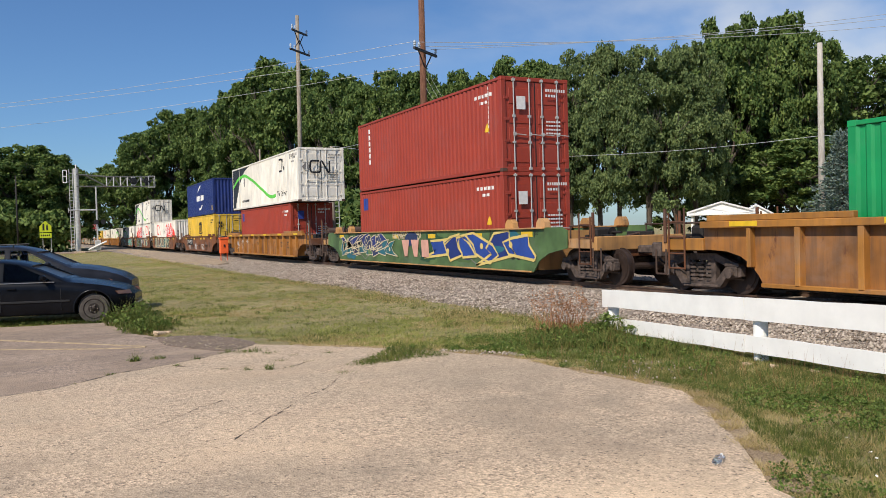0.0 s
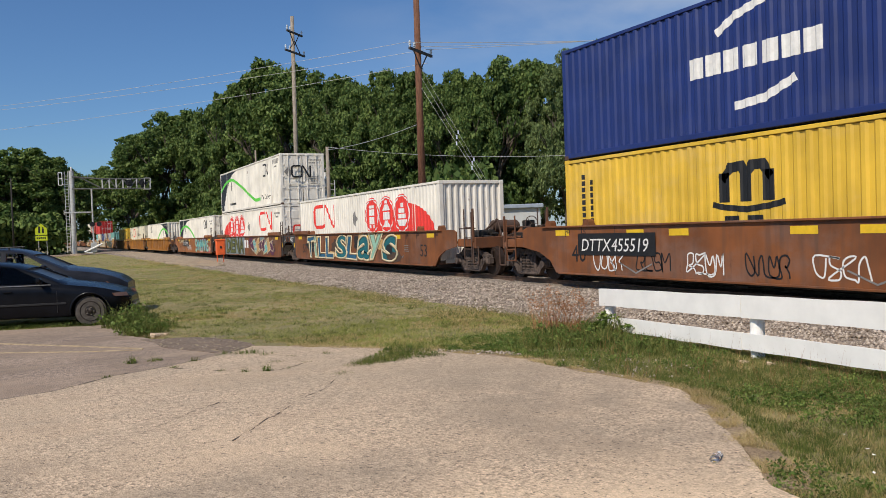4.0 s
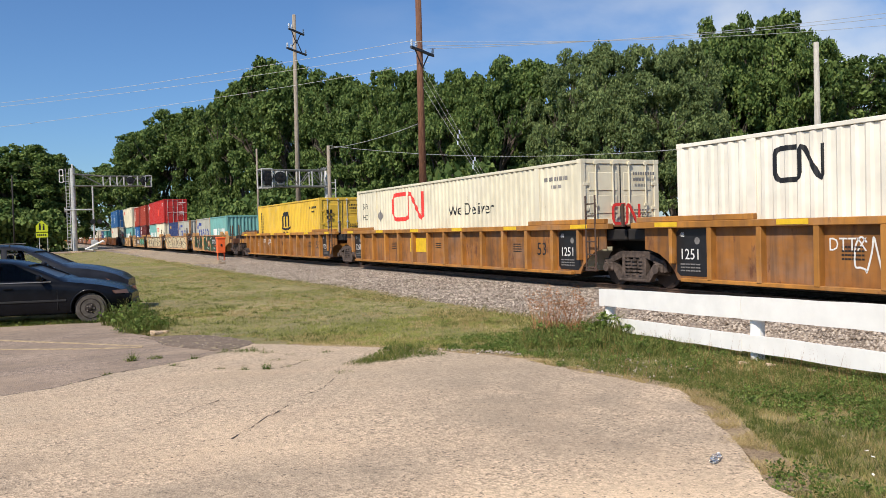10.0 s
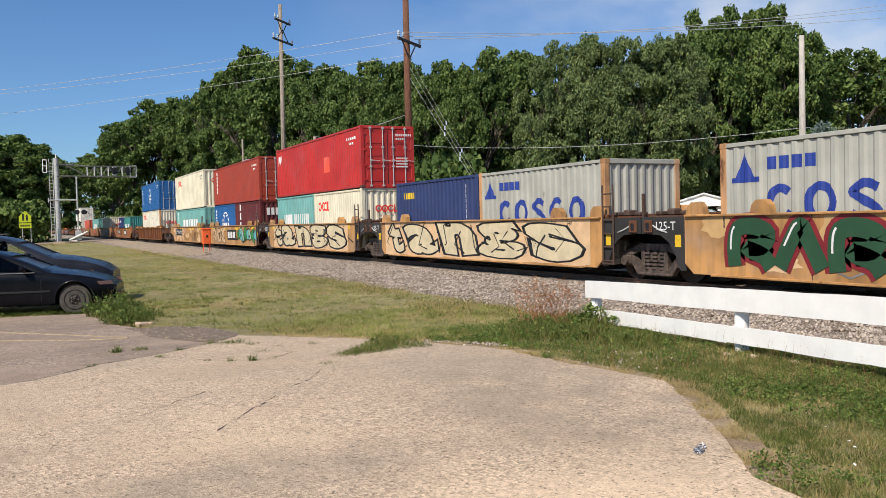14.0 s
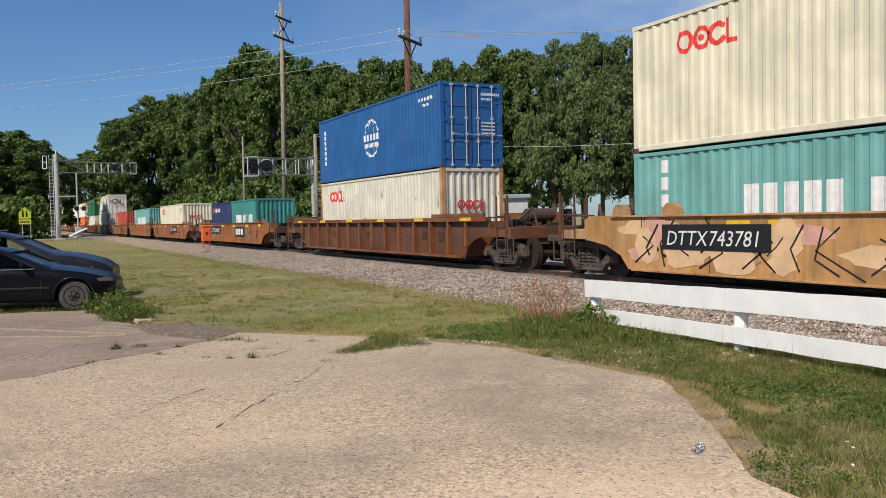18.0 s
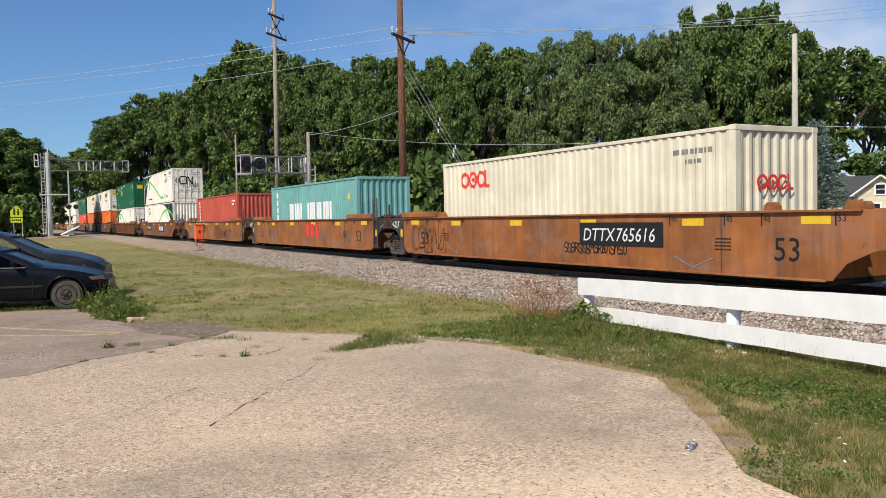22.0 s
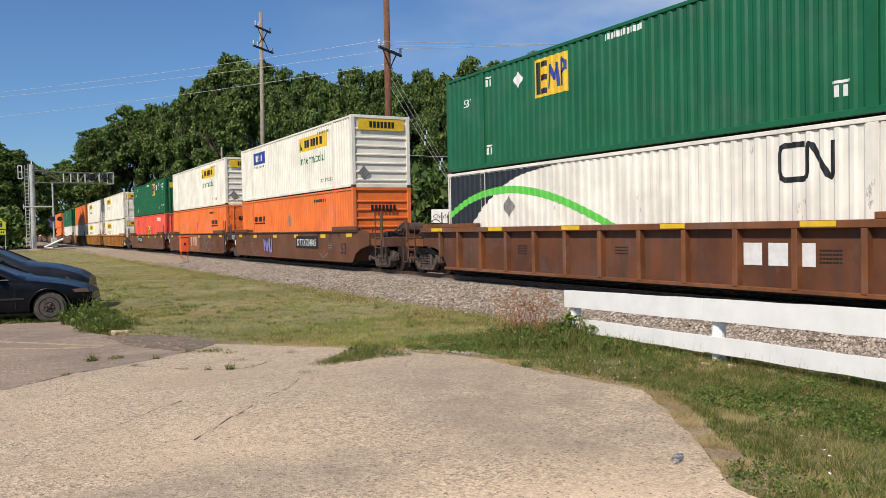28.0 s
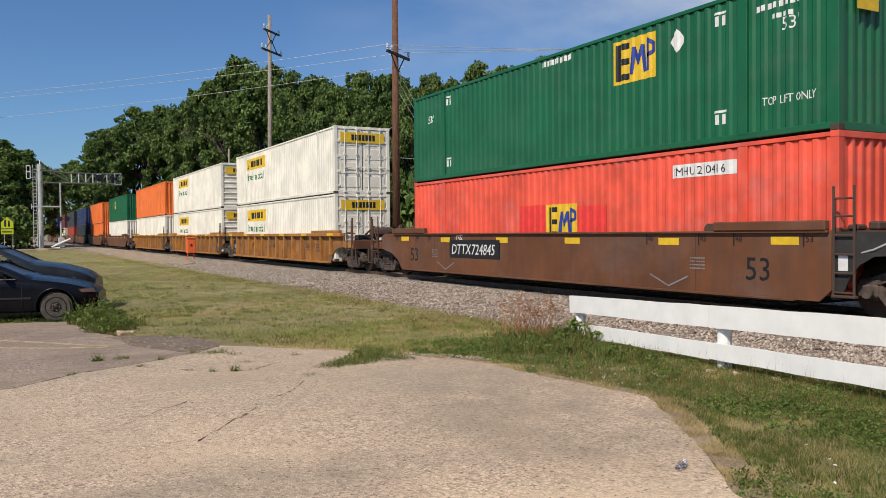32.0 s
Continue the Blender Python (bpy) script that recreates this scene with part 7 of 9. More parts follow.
def signal_bridge(x, y, reach, high, label, arm_z, deep, mast_r, open_part):
    """A cantilever over the track: round mast with a caged ladder, two chords, a lattice outer part with round signal heads."""
    s = tagged(new("signal_gantry"), label, "railway signal")
    s.matrix_basis = pose(x, y, 0.0)
    sg = 1 if reach > 0 else -1
    part("mast", rods(((0, 0, -0.3), (0, 0, high), mast_r), seg=14), GALV, s)
    part("mast_cap", rods(((0, 0, high), (0, 0, high + 0.5), 0.07), seg=8), WHITE_PAINT, s)
    lx = -sg * (mast_r + 0.30)
    lad = part("ladder", rods(((lx - 0.2, -0.1, 0.3), (lx - 0.2, -0.1, high - 0.1), 0.05), ((lx + 0.2, -0.1, 0.3), (lx + 0.2, -0.1, high - 0.1), 0.05), seg=6), GALV, s)
    for k in range(int((high - 0.5) / 0.42)):
        part("rung", rods(((lx - 0.2, -0.1, 0.6 + k * 0.42), (lx + 0.2, -0.1, 0.6 + k * 0.42), 0.035), seg=5), GALV, lad)
    inner = reach * open_part
    for py in (-0.35, 0.35):
        for dz in (0.0, deep):
            part("chord", rods(((0, py, arm_z + dz + (0.25 if dz else 0.0)), (inner, py, arm_z + dz), 0.075), ((inner, py, arm_z + dz), (reach, py, arm_z + dz), 0.06), seg=6), GANTRY, s)
        part("stay", rods(((0.1 * reach, py, arm_z + deep + 0.2), (inner, py, arm_z), 0.05), seg=6), GANTRY, s)
        n = max(3, round(abs(reach - inner) / 0.85))
        for i in range(n):
            x0, x1 = inner + (reach - inner) * i / n, inner + (reach - inner) * (i + 1) / n
            part("upright", rods(((x0, py, arm_z - 0.05), (x0, py, arm_z + deep), 0.055), seg=5), GALV, s)
            part("lattice_bar", rods(((x0, py, arm_z + (deep if i % 2 else 0)), (x1, py, arm_z + (0 if i % 2 else deep)), 0.035), seg=5), GANTRY, s)
    part("walkway", boxes((min(inner, reach), -0.40, arm_z - 0.05, max(inner, reach), 0.40, arm_z)), GANTRY, s)
    for f in (0.72, 0.90):
        hx = reach * f
        h = part("signal_head", rods(((hx, -0.5, arm_z + deep * 0.55), (hx, -0.42, arm_z + deep * 0.55), deep * 0.36), seg=18), BLACK, s, "round black signal target")
        for dx, dz in ((-0.16, -0.1), (0.16, -0.1), (0.0, 0.17)):
            part("lens_hood", rods(((hx + dx, -0.5, arm_z + deep * 0.55 + dz), (hx + dx, -0.75, arm_z + deep * 0.55 + dz - 0.02), 0.10), seg=10), BLACK, h)
        part("signal_case", boxes((hx - 0.25, -0.42, arm_z + 0.1, hx + 0.25, 0.0, arm_z + deep * 0.95), bevel=0.04), GALV if f < 0.8 else BLACK, s)
    c0, c1, z0, z1 = reach - 0.75 * sg, reach, arm_z - 0.1, arm_z + deep + 0.05
    corners = [(cx, py, z) for cx in (c0, c1) for py in (-0.6, 0.6) for z in (z0, z1)]
    for p, q in [(p, q) for i, p in enumerate(corners) for q in corners[i + 1:]]:
        if sum(u != v for u, v in zip(p, q)) == 1:
            part("cage_bar", rods((p, q, 0.045), seg=5), GALV, s)
    part("footing", boxes((-0.7, -0.7, -0.4, 0.7, 0.7, 0.12), bevel=0.04), CONCRETE, s)
    return s


def side_marker(s, x, z):
    """A small white open frame on a bracket beside the mast."""
    for p, q in (((x, z), (x + 0.42, z)), ((x + 0.42, z), (x + 0.42, z + 1.55)), ((x + 0.42, z + 1.55), (x, z + 1.55)), ((x, z + 1.55), (x, z)), ((x, z + 0.8), (x + 0.42, z + 0.8))):
        part("marker_bar", rods(((p[0], -0.3, p[1]), (q[0], -0.3, q[1]), 0.05), seg=6), WHITE_PAINT, s)
    part("marker_bracket", rods(((x + 0.42, -0.3, z + 0.1), (-0.2, 0, z + 0.1), 0.04), seg=6), GALV, s)


# ---- plants ----
def leaf_cloud(rng, centres, radii, count, size, flat=0.75, fold=0.35):
    """Corners of small four-cornered leaves gathered round clump centres, thickest near the clumps' skins."""
    k = rng.choice(len(centres), count, p=radii ** 2 / np.sum(radii ** 2))
    d = rng.normal(size=(count, 3))
    d /= np.linalg.norm(d, axis=1)[:, None]
    d[:, 2] = np.where(rng.random(count) < 0.45, np.abs(d[:, 2]), d[:, 2])
    d *= rng.uniform(0.45, 1.55, (len(centres), 3))[k]
    rad = radii[k] * (0.35 + 0.85 * rng.random(count) ** 0.7)
    pos = centres[k] + d * rad[:, None] * np.array([1, 1, flat])
    nrm = 0.6 * d + rng.normal(size=(count, 3)) * 0.75 + np.array([0, 0, 0.45])
    nrm /= np.linalg.norm(nrm, axis=1)[:, None]
    ref = rng.normal(size=(count, 3))
    u = np.cross(nrm, ref)
    u /= np.linalg.norm(u, axis=1)[:, None]
    v = np.cross(nrm, u)
    s = size * (0.6 + 0.8 * rng.random(count))[:, None]
    a = pos + u * s
    b = pos + v * s * 0.6 + nrm * s * fold * 0.4
    c = pos - u * s * 0.9 - nrm * s * fold * 0.5
    e = pos - v * s * 0.6 + nrm * s * fold * 0.4
    return np.stack([a, b, c, e], 1)


def limb_tree(bm, p, d, length, r, depth, rng, tips):
    q = p + d * length
    rod(bm, p, q, r, 7, r * 0.66)
    tips.append((q, length))
    if depth == 0:
        return
    for _ in range(3 if depth > 1 else 2):
        nd = (d + Vector((rng.uniform(-0.8, 0.8), rng.uniform(-0.8, 0.8), rng.uniform(-0.05, 0.5)))).normalized()
        limb_tree(bm, p.lerp(q, rng.uniform(0.6, 1.0)), nd, length * rng.uniform(0.58, 0.78), r * 0.58, depth - 1, rng, tips)


def broad_tree(seed, leaves, mat, open_crown=False, size=0.105):
    """A leafy tree 10 m high, 7 m wide: trunk with limbs, and a crown of many flat clumps with gaps."""
    prng = random.Random(seed)
    rng = np.random.default_rng(seed)
    t = new("tree")
    bm = bmesh.new()
    tips = []
    rod(bm, (0, 0, -0.4), (0, 0, 2.6), 0.24, 10, 0.18)
    for i in range(5 if not open_crown else 4):
        a = i * 6.2832 / 5 + prng.uniform(-0.4, 0.4)
        limb_tree(bm, Vector((0, 0, 1.4 + 0.35 * i)), Vector((math.cos(a) * 0.55, math.sin(a) * 0.55, 1.0)).normalized(), 2.6, 0.13, 3, prng, tips)
    part("trunk", bm, BARK, t)
    cs, rs = [], []
    for i in range(34 if open_crown else 62):
        a, h = i * 2.39996 + prng.uniform(-0.5, 0.5), prng.random() ** 0.8
        shape = 3.3 * math.sin(math.pi * (0.15 + 0.80 * h)) ** 0.75
        wide = shape * prng.uniform(0.55, 1.0) ** 0.5 * (0.9 if h < 0.85 else 0.7)
        bx, by, bz = wide * math.cos(a), wide * math.sin(a), 1.5 + 7.4 * h + prng.uniform(-0.3, 0.3)
        br = prng.uniform(0.55, 0.95) * (0.75 if h > 0.85 else 1.0) * (0.85 if open_crown else 1.0)
        for _ in range(6):
            u, v = prng.uniform(0, 6.2832), prng.uniform(-0.25, 1.0)
            w = math.sqrt(max(0.0, 1 - v * v))
            cs.append((bx + br * w * math.cos(u), by + br * w * math.sin(u), bz + 0.65 * br * v))
            rs.append(br * prng.uniform(0.34, 0.58))
    for q, ln in prng.sample(tips, min(len(tips), 24 if open_crown else 30)):
        if q.z > 2.2:
            cs.append(tuple(q))
            rs.append(prng.uniform(0.3, 0.6))
    cs, rs = np.array(cs), np.array(rs)
    polys("crown", leaf_cloud(rng, cs, rs, leaves, size, 0.8), 4, mat, t)
    return t


def bush_mesh(seed, leaves, mat, size=0.16):
    rng = np.random.default_rng(seed)
    b = new("bush")
    cs = rng.uniform((-1.3, -1.3, 0.3), (1.3, 1.3, 1.9), (16, 3))
    rs = rng.uniform(0.4, 0.8, 16)
    polys("crown", leaf_cloud(rng, cs, rs, leaves, size), 4, mat, b)
    bm = bmesh.new()
    prng = random.Random(seed)
    for _ in range(7):
        rod(bm, (0, 0, -0.2), (prng.uniform(-1, 1), prng.uniform(-1, 1), prng.uniform(0.9, 1.7)), 0.03, 5, 0.012)
    part("stem", bm, BARK, b)
    return b


WOOD = [(20.6, 249.2, 22.7, 1.21), (23.6, 223.8, 24.7, 1.07), (20.8, 153.6, 23.7, 0.86), (24.6, 148.0, 23.8, 0.92), (27.1, 143.5, 22.8, 0.68), (27.4, 132.2, 24.1, 0.55), (28.8, 121.6, 25.0, 0.67), (30.6, 114.0, 26.0, 0.67), (30.8, 99.3, 22.5, 0.75), (31.5, 92.8, 20.7, 0.59), (30.6, 82.5, 18.2, 0.67), (31.1, 75.9, 17.3, 0.69), (31.0, 71.6, 16.9, 0.62), (30.7, 66.2, 15.9, 0.65), (32.0, 64.5, 14.9, 0.62), (30.8, 58.4, 14.6, 0.58), (32.2, 57.6, 13.9, 0.58), (32.4, 55.2, 14.2, 0.6), (35.9, 57.8, 15.8, 0.68), (36.8, 54.8, 14.9, 0.7), (51.2, 50.6, 18.2, 0.55), (54.1, 50.5, 19.0, 0.55), (57.3, 50.0, 19.2, 0.55), (57.8, 47.8, 18.5, 0.55)]
PALE = [(36.0, 50.5, 14.9, 0.6), (37.1, 48.4, 15.0, 0.63), (37.6, 46.8, 14.6, 0.58), (39.8, 46.2, 14.8, 0.67), (41.9, 45.7, 14.8, 0.67), (43.6, 45.5, 14.9, 0.55)]
FAR_SIDE = [(-4.8, 149.9, 17.3, 1.29), (-0.6, 136.0, 16.1, 1.29), (2.7, 134.0, 14.3, 0.97), (5.3, 131.9, 12.0, 0.87), (-9.0, 137.0, 15.0, 1.1), (-14.0, 139.0, 16.0, 1.1)]
OPEN_TREES = [(66.8, 50.1, 17.8), (73.4, 50.3, 17.0)]


def woods():
    kinds = [broad_tree(11, 40000, LEAF), broad_tree(12, 40000, LEAF), broad_tree(13, 46000, LEAF_PALE, False, 0.085), broad_tree(14, 40000, LEAF), broad_tree(17, 46000, LEAF_PALE, False, 0.085)]
    plain_kinds = [broad_tree(15, 22000, LEAF, False, 0.14), broad_tree(16, 22000, LEAF, False, 0.14)]
    sparse = broad_tree(21, 18000, LEAF, True, 0.11)
    rng = random.Random(9)

    def plant(k, x, y, h, wide, label, group):
        s = h / 9.25
        m = pose(x, y, -0.3, 0, 0, rng.uniform(0, 360)) @ Matrix.Diagonal((s * wide, s * wide, s, 1))
        return tagged(copy_thing(k, m), label, "tree", group)
    for i, (x, y, h, wide) in enumerate(WOOD):
        plant(kinds[(0, 1, 3)[i % 3]], x, y, h, wide, "dense dark green broad-leaved tree in summer leaf", "trees of the wood")
    for i, (x, y, h, wide) in enumerate(PALE):
        plant(kinds[2 if i % 3 else 4], x, y, h, wide * 0.9, "lighter green feathery-topped tree at the wood's edge", "trees of the wood")
    for i in range(30):
        y = 44 + i * 6.4
        x = (33 if y > 62 else 42) + rng.uniform(0, 9) + max(0, 62 - y) * 0.5
        plant(plain_kinds[i % 2], x, y, rng.uniform(8.5, 11.0), 1.3, "dense green tree inside the wood", "trees of the wood")
    for x, y, h in OPEN_TREES:
        plant(sparse, x, y, h, 1.0, "tall open-crowned tree with sky between its boughs", "trees of the wood")
    for x, y, h, wide in FAR_SIDE:
        plant(plain_kinds[rng.randrange(2)], x, y, h, wide, "round green street tree beyond the crossing", "trees beyond the crossing")
    # unseen row behind the camera, added so the car paint mirrors dark leaves
    for i in range(16):
        plant(plain_kinds[i % 2], -52 + i * 6.5, -38 + rng.uniform(-5, 5), rng.uniform(10, 13), 1.3, "unseen green tree added behind the camera to darken reflections", "trees across the street")
    bush = bush_mesh(31, 2600, LEAF)
    for i in range(50):
        y = 50 + i * 3.6
        x = (24.5 if y > 70 else 27.5) + rng.uniform(-1.2, 2.0) + max(0, 45 - y) * 0.9
        s = rng.uniform(1.3, 2.2)
        tagged(copy_thing(bush, pose(x, y, -0.3, 0, 0, rng.uniform(0, 360)) @ Matrix.Diagonal((s, s, s * rng.uniform(0.9, 1.5), 1))), "leafy green undergrowth along the railway", "bush", "undergrowth")
    for i in range(26):
        s = rng.uniform(1.5, 2.4)
        x = -35 + i * 1.6
        tagged(copy_thing(bush, pose(x if x < 3 else x + 20, 125 + rng.uniform(0, 4), -0.3, 0, 0, rng.uniform(0, 360)) @ Matrix.Diagonal((s, s, s * rng.uniform(1.0, 1.5), 1))), "leafy green hedge beyond the crossing street", "bush", "hedge beyond the crossing")
    for ob in kinds + plain_kinds + [sparse, bush]:
        for o in [*ob.children_recursive, ob]:
            bpy.data.objects.remove(o)


def spruce(x, y, high):
    """A blue spruce: whorls of drooping boughs set with needle sprays."""
    t = tagged(new("spruce_tree"), "blue-green spruce with drooping boughs beside the houses", "tree")
    t.matrix_basis = pose(x, y, -0.2)
    part("trunk", rod(bmesh.new(), (0, 0, -0.2), (0, 0, high), 0.16, 9, 0.02), BARK, t)
    rng = np.random.default_rng(6)
    quads = []
    boughs = bmesh.new()
    z = 0.5
    while z < high - 0.1:
        f = 1 - z / high
        ln = 0.2 + 2.1 * f ** 0.9
        full = ln
        for k in range(9):
            a = k * 0.698 + z * 2.3 + rng.uniform(-0.25, 0.25)
            ln = full * rng.uniform(0.72, 1.22)
            tip = Vector((math.cos(a) * ln, math.sin(a) * ln, z - 0.20 * ln + 0.16 + rng.uniform(-0.1, 0.1)))
            root = Vector((0, 0, z))
            rod(boughs, root, tip, 0.018, 4, 0.006)
            m = int(16 + 52 * ln)
            for _ in range(m):
                s = rng.random() ** 0.7
                p = root.lerp(tip, s) + Vector(rng.normal(size=3)) * (0.05 + 0.09 * (1 - s))
                u = Vector((math.cos(a), math.sin(a), 0.25)) + Vector(rng.normal(size=3)) * 0.5
                u.normalize()
                v = u.cross(Vector(rng.normal(size=3))).normalized()
                w = 0.11
                quads.append([p + u * w, p + v * w * 0.3, p - u * w * 0.6, p - v * w * 0.3])
        z += 0.31
    part("boughs", boughs, BARK, t)
    polys("needles", np.array([[tuple(c) for c in q] for q in quads]), 4, NEEDLE, t)


def grass():
    rng = np.random.default_rng(8)

    def blades(x, y, h, w, lean, lift=0.0):
        n = len(x)
        z = lies(x, y) + lift
        a = rng.random(n) * 6.2832
        dx, dy = np.cos(a) * w, np.sin(a) * w
        lx, ly = rng.normal(size=n) * lean * h, rng.normal(size=n) * lean * h
        p0 = np.stack([x - dx, y - dy, z - 0.02], -1)
        p1 = np.stack([x + dx, y + dy, z - 0.02], -1)
        p2 = np.stack([x + lx, y + ly, z + h], -1)
        return np.stack([p0, p1, p2], 1)

    def field(n, y0, y1, power, h, w, lean, keep, x0=-3.0, x1=8.6):
        y = y0 + (y1 - y0) * rng.random(n) ** power
        x = x0 + (x1 - x0) * rng.random(n)
        ok = keep(x, y)
        x, y = x[ok], y[ok]
        hh = h * (0.5 + rng.random(len(x)))
        return blades(x, y, hh, w, lean)

    def lawn(x, y):
        ok = (x < 8.1 + 0.5 * rough(x * 0, y, 0.5, 7)) & ~within(x, y, SLAB) & ~within(x, y, LOT) & ~within(x, y, DIRT)
        return ok & (rough(x, y, 0.5, 2) + 0.55 * rough(x, y, 2, 5) > -0.5) & (edge_gap(x, y) > 0.13 + 0.34 * rough(x, y, 2.4, 4))

    def thirst(x, y):
        return 0.7 * rough(x, y, 0.4, 12) + 0.6 * rough(x, y, 1.9, 15) + 0.3 * rough(x, y, 5.0, 16)

    def dry(x, y):
        return lawn(x, y) & (thirst(x, y) > 0.06)

    def green(x, y):
        return lawn(x, y) & (thirst(x, y) < 0.12)
    tagged(polys("grass", np.concatenate([field(110000, 1.0, 14, 1.0, 0.034, 0.0032, 1.0, lawn), field(250000, 9, 60, 1.7, 0.03, 0.007, 1.1, green), field(50000, 50, 112, 1.0, 0.04, 0.02, 0.9, green, -12, 8.6)]), 3, GRASS), "short green mown grass", "grass", "", "stuff")
    tagged(polys("dry_grass", np.concatenate([field(110000, 1.0, 14, 1.0, 0.035, 0.003, 1.0, dry), field(60000, 1.6, 9.5, 1.0, 0.038, 0.0025, 1.1, dry, 3.6, 8.5), field(220000, 9, 60, 1.7, 0.028, 0.007, 1.2, dry), field(50000, 50, 112, 1.0, 0.035, 0.02, 1.0, dry, -12, 8.6)]), 3, DRY_GRASS), "patches of dry straw-coloured grass", "grass", "", "stuff")

    def rough_patch(x, y):
        near_fence = (abs(x - (7.9 + 0.12 * (y - 8.5)) + 0.35) < 0.75) & (y < 10.6)
        rim = within(x, y, [(5.6, 5.9), (7.9, 3.6), (8.2, 10.6), (6.6, 10.9), (5.6, 9.0)])
        return (near_fence | (rim & (rough(x, y, 1.1, 9) > -0.15))) & ~within(x, y, SLAB)

    def turfy(x, y):
        return lawn(x, y) & (rough(x, y, 1.2, 61) + 0.8 * rough(x, y, 4.2, 63) > -0.12)

    def weedy(x, y):
        return (x > 3.2) & lawn(x, y) & (rough(x, y, 1.4, 21) + 0.7 * rough(x, y, 4.5, 23) > 0.12) & (edge_gap(x, y) > 0.20 + 0.3 * rough(x, y, 2.4, 4))
    tagged(polys("tall_grass", np.concatenate([field(150000, 1.6, 9.5, 1.0, 0.040, 0.0026, 0.9, turfy, 3.6, 8.5), field(60000, 1.0, 11.2, 1.0, 0.10, 0.0032, 0.6, rough_patch), field(90000, 1.0, 11.0, 1.0, 0.07, 0.0028, 0.8, weedy)]), 3, NEAR_GRASS), "long green grass along the fence", "grass", "", "stuff")

    def lush(x, y):
        return lawn(x, y) & (0.5 * rough(x, y, 0.9, 41) + 0.9 * rough(x, y, 3.4, 43) > 0.13)
    tagged(polys("coarse_grass", np.concatenate([field(80000, 8.5, 45, 1.6, 0.045, 0.0055, 0.8, lush), field(24000, 12, 30, 1.0, 0.05, 0.0055, 0.8, lush, 0.5, 4.5)]), 3, NEAR_GRASS), "coarse dark green tufts in the lawn", "grass", "", "stuff")

    def tufts(n, y0, y1, power, r, h, w, per, keep, x0=-3.0, x1=8.6):
        """Blades gathered in bunches that splay outwards."""
        y = y0 + (y1 - y0) * rng.random(n) ** power
        x = x0 + (x1 - x0) * rng.random(n)
        ok = keep(x, y)
        x, y = np.repeat(x[ok], per), np.repeat(y[ok], per)
        k = len(x)
        tall = np.repeat(h * (0.45 + rng.random(k // per) ** 1.5), per)
        a, q = rng.random(k) * 6.2832, r * np.sqrt(rng.random(k))
        ox, oy = np.cos(a) * q, np.sin(a) * q
        hh = tall * (0.45 + 0.7 * rng.random(k))
        z = lies(x, y)
        b = rng.random(k) * 6.2832
        dx, dy = np.cos(b) * w, np.sin(b) * w
        px, py = x + ox, y + oy
        tip = np.stack([px + ox / r * hh * 0.55 + rng.normal(size=k) * 0.2 * hh, py + oy / r * hh * 0.55 + rng.normal(size=k) * 0.2 * hh, z + hh], -1)
        return np.stack([np.stack([px - dx, py - dy, z - 0.02], -1), np.stack([px + dx, py + dy, z - 0.02], -1), tip], 1)

    def near_lawn(x, y):
        return lawn(x, y) & (rough(x, y, 1.0, 81) + 0.5 * rough(x, y, 3.0, 82) > -0.12)

    def far_lawn(x, y):
        return lawn(x, y) & (rough(x, y, 0.7, 83) + 0.6 * rough(x, y, 2.4, 84) > 0.02)
    tagged(polys("grass_tufts", tufts(6500, 1.5, 10.5, 1.0, 0.035, 0.055, 0.0032, 32, near_lawn, 3.5, 8.5), 3, TUFT), "bunched green grass tufts in the lawn", "grass", "", "stuff")
    tagged(polys("grass_tufts", tufts(9000, 9.5, 42, 1.7, 0.05, 0.05, 0.0055, 18, far_lawn), 3, GRASS), "bunched yellow-green grass tufts in the lawn", "grass", "", "stuff")
    tagged(polys("grass_tufts", tufts(3600, 9.5, 34, 1.6, 0.06, 0.06, 0.0055, 20, lush), 3, TUFT), "darker green grass tufts scattered over the lawn", "grass", "", "stuff")
    tagged(polys("straw_tufts", np.concatenate([tufts(900, 1.5, 10.5, 1.0, 0.03, 0.06, 0.003, 22, lawn, 3.5, 8.5), tufts(4000, 9.5, 42, 1.6, 0.05, 0.05, 0.006, 14, dry)]), 3, DRY_GRASS), "bunched dry straw-coloured tufts in the lawn", "grass", "", "stuff")

    # straggling dry and green blades where the lawn meets the stones
    def verge(x, y):
        return (x > 7.2 + 0.5 * rough(x * 0, y, 0.5, 7)) & (x < 9.3) & (rough(x, y, 0.8, 71) + 0.6 * rough(x, y, 3.0, 72) > 0.05 + 0.35 * (x - 7.9))
    tagged(polys("dry_grass", field(60000, 9.5, 70, 1.7, 0.05, 0.005, 0.9, verge, 7.0, 9.4), 3, DRY_GRASS), "straw-coloured grass straggling into the ballast", "grass", "", "stuff")
    tagged(polys("tall_grass", field(26000, 9.5, 60, 1.6, 0.07, 0.005, 0.7, verge, 7.0, 9.0), 3, NEAR_GRASS), "ragged green grass along the ballast's edge", "grass", "", "stuff")

    # leafy weeds low in the grass, seed stalks over it, and straw along the slab's rim
    def scatter(n, keep, y0, y1):
        y = y0 + (y1 - y0) * rng.random(n)
        x = 3.2 + 5.2 * rng.random(n)
        ok = keep(x, y)
        return x[ok], y[ok]
    x, y = scatter(4200, lambda p, q: lawn(p, q) & (rough(p, q, 0.9, 31) + 0.6 * rough(p, q, 3.5, 33) > 0.05), 1.0, 11.0)
    c = np.stack([x, y, lies(x, y) + 0.035], -1)
